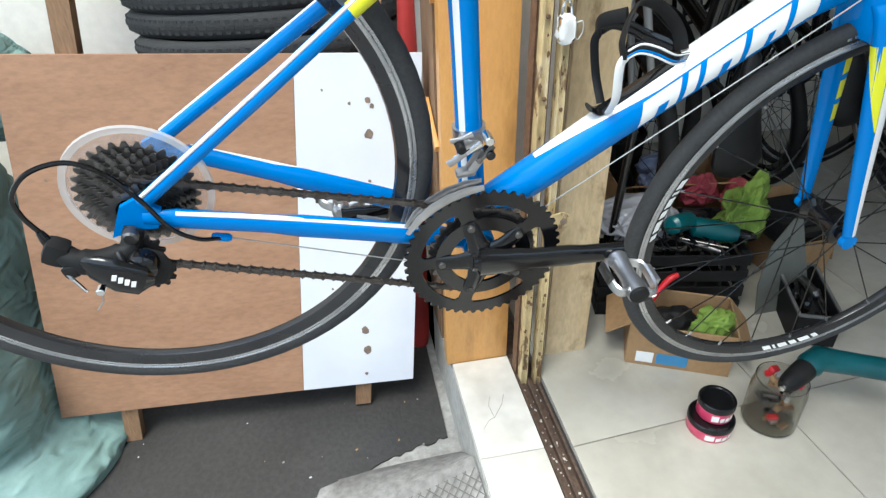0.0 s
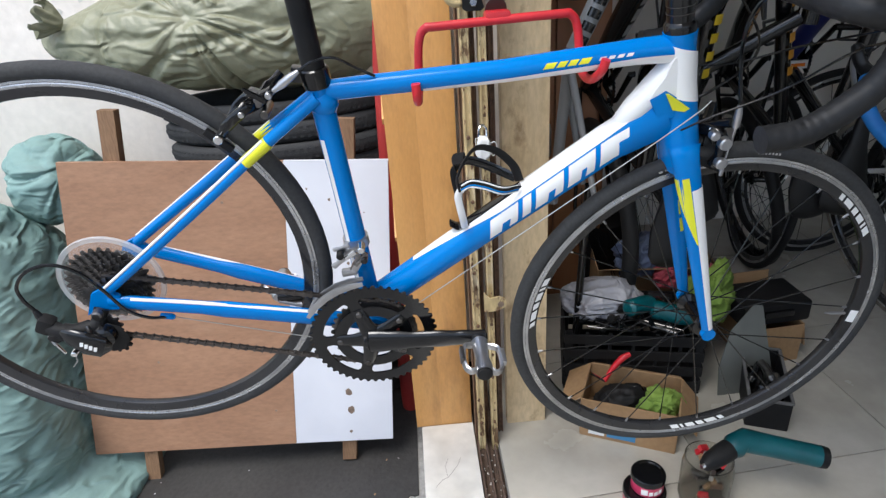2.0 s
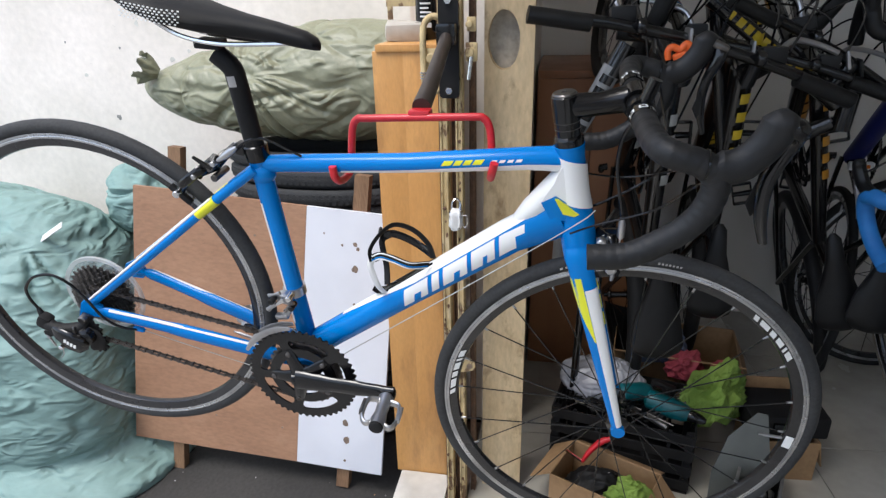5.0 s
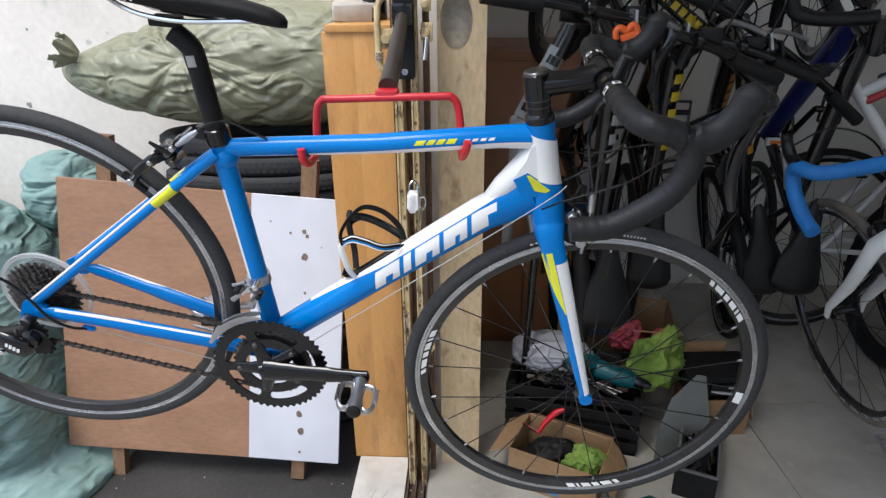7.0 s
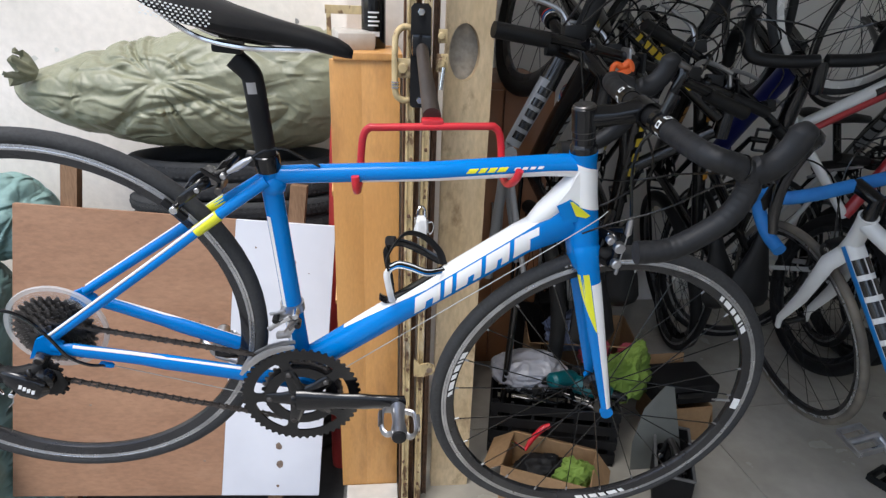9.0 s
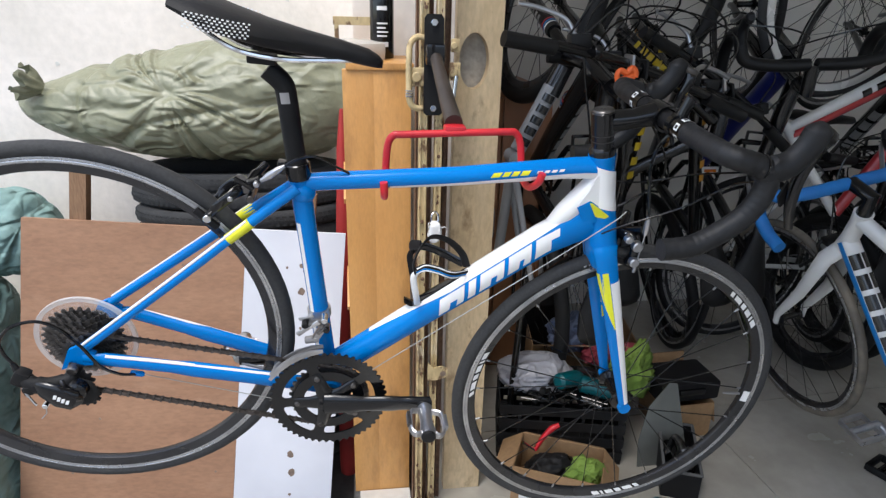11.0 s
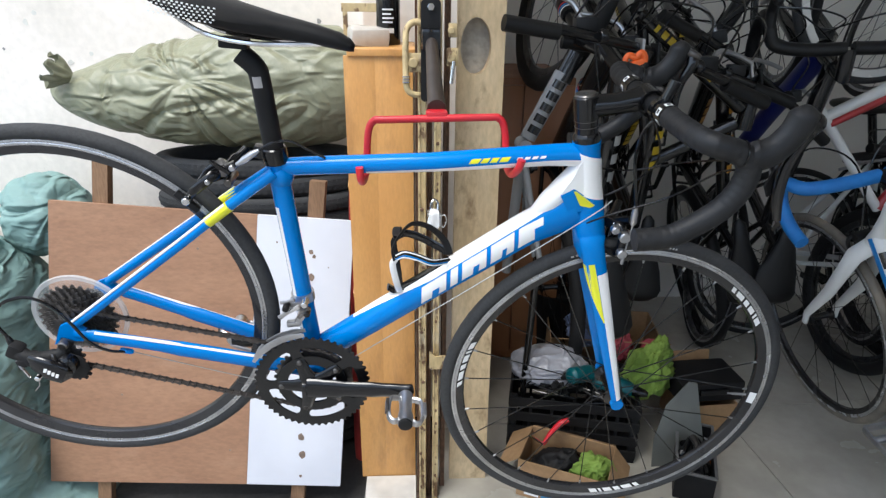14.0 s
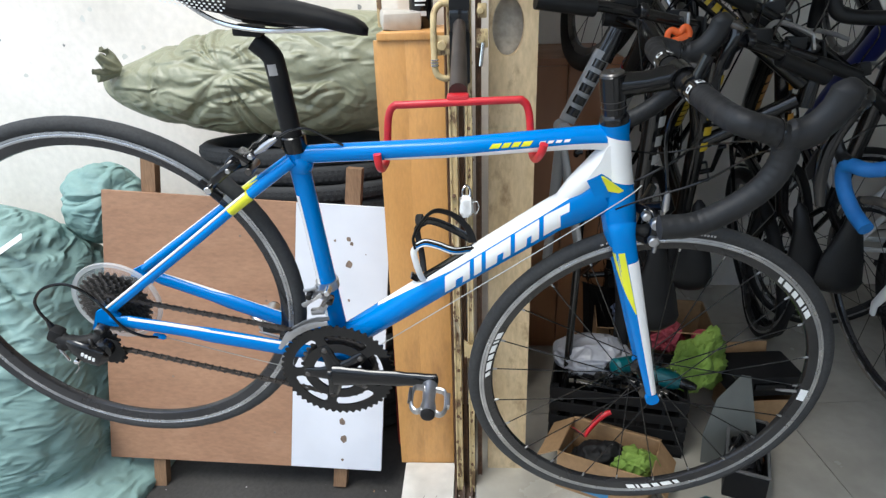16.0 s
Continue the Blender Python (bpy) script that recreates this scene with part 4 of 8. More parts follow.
    for a, b, r, mt in (((-0.022, -0.012, 0.004), (0.002, -0.018, 0.030), 0.0042, chrome), ((-0.030, -0.006, 0.022), (-0.008, -0.010, 0.036), 0.0036, alloy), ((-0.028, -0.012, -0.004), (-0.014, -0.016, 0.016), 0.005, alloy), ((0.004, -0.016, 0.004), (0.018, -0.014, 0.026), 0.0038, steel)):
        bm = bmesh.new()
        sweep(bm, [fd + Vector(a), (fd * 2 + Vector(a) + Vector(b)) / 2 + Vector((0, -0.002, 0)), fd + Vector(b)], [(r, r * 0.7), (r * 0.75, r * 0.6), (r * 1.1, r * 0.7)], 10)
        part("linkage", bm, mt, fdo, "bright metal link")
    # chain: each link
    mesh = []
    for wide in (0, 1):
        bm = bmesh.new()
        for s in (-1, 1):
            sweep(bm, [(-0.0065, s * (0.0024 + 0.0008 * wide), 0), (-0.003, s * (0.0024 + 0.0008 * wide), 0), (0.003, s * (0.0024 + 0.0008 * wide), 0), (0.0065, s * (0.0024 + 0.0008 * wide), 0)], [(0.0050, 0.0006), (0.0030, 0.0006), (0.0030, 0.0006), (0.0050, 0.0006)], 8)
        sweep(bm, [(-0.0063, -0.004, 0), (-0.0063, 0.004, 0)], 0.0022, 8, side=(1, 0, 0))
        ob = part("chain", bm, chain_steel)
        mesh.append(ob.data)
        bpy.data.objects.remove(ob)
    chain = new("chain", mesh[0])
    chain.parent = bike
    chain["label"] = "oily brown steel chain"
    ring_top = [bb + Vector((0.0675 * math.cos(a), -0.044, 0.0675 * math.sin(a))) for a in [radians(q) for q in range(98, -104, -8)]]
    path = [rear + Vector((0.006, -0.050, 0.036))] + ring_top + [(0.034, -0.078, 0.282), (0.018, -0.080, 0.270)]
    path = [Vector(p) for p in path]
    total = [0]
    for a, b in zip(path, path[1:]):
        total.append(total[-1] + (b - a).length)
    n, k = int(total[-1] / 0.0127), 0
    for i in range(n):
        d = i * 0.0127
        while d > total[k + 1]:
            k += 1
        p = path[k].lerp(path[k + 1], (d - total[k]) / (total[k + 1] - total[k]))
        ob = chain if i == 0 else new("link", mesh[i % 2])
        if i:
            ob.parent = chain
        d3 = (path[k + 1] - path[k]).normalized()
        m3 = Matrix.Translation(p) @ Matrix.Rotation(-math.atan2(d3.z, d3.x), 4, "Y")
        if i == 0:
            first = m3
            ob.matrix_local = m3
        else:
            ob.matrix_local = first.inverted() @ m3
    # brakes
    br = None
    for s in (-1, 1):
        bm = bmesh.new()
        sweep(bm, smooth_path([(0.226, 0, 0.648), (0.210, s * 0.026, 0.643), (0.189, s * 0.034, 0.622), (0.177, s * 0.027, 0.602)], 4), [(0.0105, 0.007)] * 5 + [(0.0085, 0.006)] * 5 + [(0.007, 0.006)] * 3, 10)
        sweep(bm, smooth_path([(0.226, 0, 0.648), (0.234, -s * 0.018, 0.662), (0.246, -s * 0.031, 0.676)], 4), [(0.0085, 0.006)] * 5 + [(0.0062, 0.006)] * 4, 10)
        ob = part("rear_brake", bm, black_gloss, bike, "black dual pivot rear rim brake") if br is None else part("brake_arm", bm, black_gloss, br)
        br = br or ob
        bm = bmesh.new()
        block(bm, (0.044, 0.009, 0.011), Matrix.Translation((0.172, s * 0.019, 0.590)) @ Matrix.Rotation(0.60, 4, "Y"), 0.003)
        part("brake_pad", bm, black_matt, br)
    for x, z, y0, y1, r, mt in ((0.1755, 0.600, -0.042, -0.030, 0.0062, chrome), (0.224, 0.650, -0.022, -0.006, 0.0070, steel), (0.205, 0.637, -0.038, -0.028, 0.0042, alloy), (0.240, 0.668, -0.040, -0.028, 0.0045, alloy), (0.2325, 0.634, -0.022, 0.022, 0.0062, steel)):
        bm = bmesh.new()
        disc(bm, r, y0, y1, 14, Matrix.Translation((x, 0, z)), bevel=0.001)
        part("brake_bolt", bm, mt, br)
    bm = bmesh.new()
    sweep(bm, [(0.244, -0.032, 0.672), (0.252, -0.032, 0.679), (0.256, -0.032, 0.683), (0.268, -0.031, 0.695), (0.276, -0.030, 0.702)], [0.0030, 0.0042, 0.0056, 0.0050, 0.0026], 12)
    part("cable_adjuster", bm, alloy, br, "silver barrel adjuster")
    bm = bmesh.new()
    sweep(bm, [(0.236, -0.034, 0.658), (0.219, -0.038, 0.668), (0.208, -0.039, 0.674)], [(0.004, 0.003), (0.004, 0.003), (0.0025, 0.002)], 8)
    part("release_lever", bm, black_gloss, br)
    # front brake
    c = crown + Vector((0.036, 0, 0.004))
    br = None
    for s in (-1, 1):
        bm = bmesh.new()
        sweep(bm, smooth_path([c, c + Vector((0.014, s * 0.026, 0.002)), c + Vector((0.022, s * 0.034, -0.022)), c + Vector((0.022, s * 0.026, -0.044))], 4), [0.0105] * 5 + [0.0085] * 8, 10)
        sweep(bm, smooth_path([c, c + Vector((0.012, -s * 0.018, 0.014)), c + Vector((0.020, -s * 0.034, 0.024))], 4), [0.007] * 9, 10)
        ob = part("front_brake", bm, black_gloss, bike, "black dual pivot front rim brake") if br is None else part("brake_arm", bm, black_gloss, br)
        br = br or ob
        bm = bmesh.new()
        block(bm, (0.046, 0.009, 0.011), Matrix.Translation(c + Vector((0.020, s * 0.019, -0.048))) @ Matrix.Rotation(0.25, 4, "Y"), 0.003)
        part("brake_pad", bm, black_matt, br)
    for dx, dz, y0, y1, r, mt in ((0.022, -0.030, -0.040, -0.030, 0.006, chrome), (0.006, 0.004, -0.022, -0.010, 0.007, chrome), (0.022, -0.034, -0.050, -0.036, 0.0085, alloy), (0.016, -0.004, -0.050, -0.036, 0.0095, alloy), (-0.004, 0.006, -0.050, -0.036, 0.007, alloy)):
        bm = bmesh.new()
        disc(bm, r, y0, y1, 14, Matrix.Translation(c + Vector((dx, 0, dz))), bevel=0.002)
        part("brake_nut", bm, mt, br)
    bm = bmesh.new()
    sweep(bm, [c + Vector((0.028, -0.046, -0.052)), c + Vector((0.027, -0.046, -0.044)), c + Vector((0.026, -0.046, -0.036)), c + Vector((0.020, -0.046, 0.018)), c + Vector((0.019, -0.046, 0.024)), c + Vector((0.015, -0.046, 0.042)), c + Vector((0.012, -0.046, 0.054))], [0.0028, 0.0034, 0.0013, 0.0013, 0.0056, 0.0052, 0.0030], 12)
    part("cable_adjuster", bm, alloy, br)
    # cables
    def cable(name, pts, r=0.0024, mat=black_gloss, label=""):
        bm = bmesh.new()
        sweep(bm, smooth_path(pts, 8), r, 7)
        part(name, bm, mat, bike, label)
    fb = c + Vector((0.012, -0.046, 0.054))
    cable("brake_cable", [fb, Vector((0.834, -0.044, 0.805)), Vector((0.828, -0.046, 0.848)), bar_c + Vector((-0.004, -0.056, -0.012)), bar_c + Vector((0.006, -0.070, 0.004))], 0.0027)
    cable("gear_cable", [Vector((0.800, -0.034, 0.684)), Vector((0.8272, -0.046, 0.711)), Vector((0.8936, -0.07, 0.766)), Vector((0.9144, -0.13, 0.836)), Vector((0.9061, -0.19, 0.866))], 0.0015)
    cable("far_gear_cable", [dt[4] + Vector((-0.01, 0.026, -0.02)), Vector((0.8521, 0.01, 0.736)), Vector((0.9144, 0.05, 0.796)), Vector((0.9019, 0.19, 0.866))], 0.002)
    cable("rear_brake_cable", [tt[3] + Vector((0, 0.012, -0.016)), Vector((0.8521, 0.02, 0.766)), Vector((0.9102, -0.04, 0.816)), Vector((0.9061, -0.18, 0.876))], 0.0015)
    cable("derailleur_cable", [(-0.079, -0.092, 0.331), (-0.090, -0.093, 0.350), (-0.094, -0.092, 0.372), (-0.078, -0.089, 0.397), (-0.046, -0.085, 0.409), (-0.014, -0.083, 0.397), (0.014, -0.082, 0.368), (0.040, -0.078, 0.330), (0.066, -0.068, 0.309), (0.088, -0.058, 0.303)], 0.0026, label="black looped gear cable housing")
    bm = bmesh.new()
    sweep(bm, [(0.078, -0.056, 0.305), (0.082, -0.056, 0.3035), (0.096, -0.055, 0.302), (0.100, -0.055, 0.302)], [0.0030, 0.0050, 0.0050, 0.0030], 10)
    part("cable_stop", bm, blue, bike, "small blue cable stop")
    cable("stay_wire", [(0.098, -0.055, 0.302), (0.250, -0.043, 0.272), (0.372, -0.030, 0.246)], 0.0008, cable_white, "thin bare gear wire")
    cable("bare_gear_wire", [Vector((0.8244, -0.040, 0.7330)), Vector((0.8047, -0.037, 0.7028)), Vector((0.7039, -0.033, 0.5886)), dt[1] + Vector((0.02, -0.022, -0.035))], 0.0009, cable_white, "thin bare gear wire")
    cable("seat_cable", [(0.276, -0.030, 0.702), (0.290, -0.029, 0.714), (0.305, -0.026, 0.721), (0.322, -0.020, 0.721), (0.345, -0.014, 0.711), (0.372, -0.008, 0.700)], 0.0020)
    # bottle cage on the down tube
    dd = (dt[3] - dt[1]).normalized()
    nn = Vector((-dd.z, 0, dd.x))
    b0 = Vector((0.556, 0, 0.468)) + nn * 0.027

    def cp(d, n, y):
        return b0 + dd * d + nn * n + Vector((0, y, 0))
    bm = bmesh.new()
    block(bm, (0.115, 0.018, 0.007), Matrix.Translation(cp(0.042, 0, 0)) @ Matrix.Rotation(-math.atan2(dd.z, dd.x), 4, "Y"), 0.002)
    sweep(bm, smooth_path([cp(0.0, 0.0, 0), cp(-0.018, 0.004, 0), cp(-0.024, 0.016, 0)], 4), [(0.003, 0.012)] * 9, 8)
    cage = part("bottle_cage", bm, black_gloss, bike, "black bottle cage with white and blue arms")
    for s in (-1, 1):
        bm = bmesh.new()
        sweep(bm, smooth_path([cp(-0.008, 0.002, s * 0.012), cp(0.004, 0.026, s * 0.030), cp(0.018, 0.056, s * 0.036), cp(0.026, 0.068, s * 0.037), cp(0.038, 0.072, s * 0.037)], 5), [(0.0055, 0.0018)] * 21, 8)
        part("cage_arm", bm, white if s < 0 else black_matt, cage, "white arm" if s < 0 else "")
        sw = smooth_path([cp(0.034, 0.073, s * 0.037), cp(0.050, 0.070, s * 0.037), cp(0.064, 0.054, s * 0.037), cp(0.078, 0.030, s * 0.034), cp(0.096, 0.008, s * 0.016)], 5)
        bm = bmesh.new()
        sweep(bm, sw, [(0.0075, 0.0018)] * 21, 8)
        part("cage_arm", bm, black_gloss, cage)
        for o, mt in ((0.0052, white), (-0.0052, white), (-0.0020, blue)):
            bm = bmesh.new()
            sweep(bm, [q + (nn * 0.75 + dd * 0.65) * o + Vector((0, s * 0.0016, 0)) for q in sw], [(0.0013, 0.0008)] * len(sw), 6)
            part("cage_stripe", bm, mt, cage)
    bm = bmesh.new()
    sweep(bm, smooth_path([cp(0.030, 0.070, -0.037), cp(0.038, 0.086, -0.030), cp(0.060, 0.094, -0.012), cp(0.082, 0.090, 0.006), cp(0.100, 0.064, 0.012), cp(0.106, 0.030, 0.010), cp(0.100, 0.006, 0.004)], 6), [(0.0022, 0.008)] * 37, 8)
    sweep(bm, smooth_path([cp(0.030, 0.070, 0.037), cp(0.038, 0.086, 0.030), cp(0.060, 0.094, -0.004)], 5), [(0.0022, 0.008)] * 11, 8)
    part("cage_band", bm, black_matt, cage, "black top band")
    return bike


amber = material("amber_reflector", (0.85, 0.22, 0.02), 0.25, other=(0.6, 0.12, 0.01), scale=60)
guard_plastic = material("hazy_plastic", (0.75, 0.75, 0.74), 0.4)
guard_plastic.node_tree.nodes["Principled BSDF"].inputs["Alpha"].default_value = 0.16
guard_edge = material("hazy_plastic_edge", (0.72, 0.73, 0.73), 0.35)
guard_edge.node_tree.nodes["Principled BSDF"].inputs["Alpha"].default_value = 0.38
# the bike hangs nose down, its wheels swung back under the hook: its own axes turned about the rear axle
HANG = Matrix.Translation((-0.1227, 0.6303, 0.7712)) @ Matrix.Rotation(radians(1.62), 4, "Z") @ Matrix.Rotation(radians(11.51), 4, "Y") @ Matrix.Rotation(radians(7.77), 4, "X") @ Matrix.Translation((0, 0, -0.335))
main_bike(HANG)


# ---- things outside the door ----
ply = material("reddish_plywood", (0.35, 0.195, 0.115), 0.65, other=(0.25, 0.13, 0.075), scale=3.5, amount=0.7, grain=0.12, bump=0.0004, bump_scale=40, stretch=(1, 1, 2.6))
white_lam = material("white_laminate", (0.66, 0.67, 0.72), 0.5, other=(0.57, 0.58, 0.63), scale=5, amount=0.4)
old_wood = material("old_brown_wood", (0.24, 0.14, 0.075), 0.8, other=(0.14, 0.075, 0.04), scale=6, amount=0.8, grain=0.2, bump=0.001, bump_scale=60, stretch=(4, 4, 0.6))
stave_mat = material("honey_stave_wood", (0.62, 0.325, 0.105), 0.45, other=(0.50, 0.235, 0.065), scale=2.2, amount=0.7, grain=0.06, bump=0.0002, bump_scale=50, stretch=(4, 4, 1.1), coat=0.15)
stain_hole_shade = material("stain_hole_shade", (0.10, 0.072, 0.055), 0.8, other=(0.28, 0.20, 0.15), scale=60, amount=0.8)
sack_olive = material("olive_woven_sack", (0.235, 0.237, 0.155), 0.46, other=(0.172, 0.175, 0.110), scale=3, amount=0.6, grain=0.06, bump=0.0016, bump_scale=70, spec=0.65)
sack_teal = material("teal_woven_sack", (0.215, 0.325, 0.305), 0.62, other=(0.15, 0.25, 0.232), scale=3, amount=0.7, grain=0.06, bump=0.002, bump_scale=45, stretch=(0.6, 0.6, 1.4))
crinkle(sack_olive, 9.0, 0.024, (0.8, 1.0, 1.8))
crinkle(sack_teal, 10.0, 0.02, (0.8, 1.0, 2.0))
arm_brown = material("dull_brown_steel", (0.050, 0.038, 0.032), 0.45, 0.2, other=(0.028, 0.022, 0.020), scale=14, amount=0.7)
cream = material("chipped_cream_paint", (0.58, 0.46, 0.25), 0.55, other=(0.40, 0.28, 0.13), scale=14, amount=0.5, grain=0.2, bump=0.001, bump_scale=60, stretch=(1, 1, 0.5))
brown_iron = material("rusty_brown_iron", (0.11, 0.065, 0.045), 0.65, 0.3, other=(0.20, 0.11, 0.06), scale=22, amount=0.8, grain=0.3, bump=0.0008, bump_scale=80)
plank_mat = material("stained_pale_plank", (0.66, 0.52, 0.33), 0.75, other=(0.46, 0.33, 0.18), scale=4.5, amount=0.6, grain=0.12, bump=0.0007, bump_scale=55, stretch=(2, 2, 0.7))
wear(cream, (0.12, 0.06, 0.028), 26, 0.55, 0.05, (1, 1, 0.45), 0.9)
wear(cream, (0.70, 0.62, 0.46), 11, 0.57, 0.10, (1, 1, 0.4), 0.6)
wear(stave_mat, (0.24, 0.105, 0.032), 6, 0.52, 0.20, (2.2, 2.2, 0.6), 0.65)
wear(stave_mat, (0.66, 0.42, 0.18), 5, 0.60, 0.25, (1.0, 1.0, 0.35), 0.5)
wear(plank_mat, (0.22, 0.14, 0.07), 14, 0.555, 0.12, (1, 1, 0.6), 0.75)
wear(plank_mat, (0.78, 0.70, 0.55), 6, 0.58, 0.2, (1, 1, 0.4), 0.5)
wear(ply, (0.46, 0.29, 0.19), 4, 0.55, 0.25, (1.0, 1.0, 2.2), 0.45)
wear(ply, (0.15, 0.08, 0.05), 22, 0.66, 0.08, (0.6, 1, 1.5), 0.5)
wear(plaster, (0.52, 0.43, 0.33), 3.0, 0.60, 0.25, (1, 1, 1), 0.5)
wear(plaster, (0.30, 0.26, 0.22), 24, 0.70, 0.05, (1, 1, 1), 0.5)
red_cloth = material("red_nylon", (0.42, 0.03, 0.025), 0.6, other=(0.28, 0.02, 0.02), scale=8)
paper_white = material("white_paper", (0.75, 0.75, 0.74), 0.7)


def leaning_board():
    """Plywood and white board nailed on two battens, leaning back."""
    foot, right, top = Vector((-0.756, 1.332, -0.135)), Vector((0.2425, 1.257, -0.119)), Vector((-0.588, 1.409, 0.853))
    a = (right - foot).normalized()
    c = a.cross(top - foot).normalized() * -1
    b = c.cross(a) * -1
    m = Matrix((a, c, b)).transposed().to_4x4()
    m.translation = foot
    th = thing("leaning_board", "brown plywood and white board nailed on two leaning battens", "board", m)
    W, H, s = 1.002, 0.989, 0.681
    bm = bmesh.new()
    slab(bm, [(0, 0), (s, 0.002), (0.803, 0.947), (0.178, H)], 0.012)
    brown = part("plywood_panel", bm, ply, th, "reddish brown plywood panel", smooth=False)
    bm = bmesh.new()
    slab(bm, [(s + 0.001, 0.002), (W, 0), (1.090, 0.929), (0.804, 0.947)], 0.012)
    wh = part("white_panel", bm, white_lam, th, "white laminate panel with screw holes", smooth=False)
    rng = random.Random(8)
    spots = [(0.957, 0.833, 0.0086), (0.965, 0.818, 0.0065), (0.951, 0.751, 0.0119), (0.941, 0.633, 0.0049), (0.855, 0.864, 0.0032), (0.914, 0.829, 0.0043), (1.006, 0.784, 0.0022), (0.881, 0.191, 0.0119), (0.882, 0.122, 0.013), (0.869, 0.038, 0.0054), (0.81, 0.335, 0.0032)]
    for x, z, r in spots:
        bm = bmesh.new()
        out = [(x + r * rng.uniform(0.6, 1.1) * math.cos(t), z + r * rng.uniform(0.7, 1.3) * math.sin(t)) for t in [k * math.pi / 5 for k in range(10)]]
        slab(bm, out, 0.002, Matrix.Translation((0, -0.0008, 0)))
        part("torn_hole", bm, stain_hole_shade, wh, "torn brown screw hole", smooth=False)
    for x, z in ((0.197, 0.705), (0.302, 0.341), (0.67, 0.626), (0.374, 0.148), (0.638, 0.136), (0.189, 0.148), (0.612, 0.842)):
        bm = bmesh.new()
        disc(bm, 0.004, -0.0012, 0.001, 10, Matrix.Translation((x, 0, z)))
        part("nail_head", bm, stain_hole_shade, brown)
    # battens: (x at foot, x at top, foot z, top z)
    for x0, x1, z0, z1 in ((0.160, 0.347, -0.140, 1.114), (0.845, 0.986, -0.086, 1.043)):
        bm = bmesh.new()
        w = 0.023
        slab(bm, [(x0 - w, z0), (x0 + w, z0), (x1 + w, z1), (x1 - w, z1 + 0.004)], 0.03, Matrix.Translation((0, 0.0125, 0)))
        part("batten", bm, old_wood, th, "rough brown wooden batten", smooth=False)
    return th


leaning_board()


def tyre_pile():
    bm = bmesh.new()
    rt = 0.031
    lathe(bm, [(0.29 + rt * math.cos(a), rt * math.sin(a)) for a in [2 * math.pi * k / 16 for k in range(16)]], 64, Matrix.Rotation(radians(90), 4, "X"), closed=True)
    # shallow tread ribs
    for k in range(96):
        a = 2 * math.pi * k / 96
        for dz in (-0.013, 0.0, 0.013):
            block(bm, (0.002, 0.011, 0.008), Matrix.Rotation(a + (0.03 if dz == 0 else 0), 4, "Z") @ Matrix.Translation((0.29 + rt * (0.985 if dz == 0 else 0.90), 0, dz)))
    first = part("tyre", bm, rubber)
    first.scale = (1.1, 0.52, 1)
    tagged(first, "black rubber bicycle tyre lying in a stack", "tyre", "stacked tyres")
    rng = random.Random(2)
    n = 19
    for k in range(n):
        m = pose(-0.02 + rng.uniform(-0.012, 0.012), 1.70 + rng.uniform(-0.012, 0.012), STEP + 0.006 + rt + k * 0.0605, rng.uniform(-0.5, 0.5), rng.uniform(-0.5, 0.5), rng.uniform(0, 3))
        if k == 0:
            first.matrix_basis = m @ Matrix.Diagonal((1.1, 0.52, 1, 1))
        else:
            copy_thing(first, m)


tyre_pile()


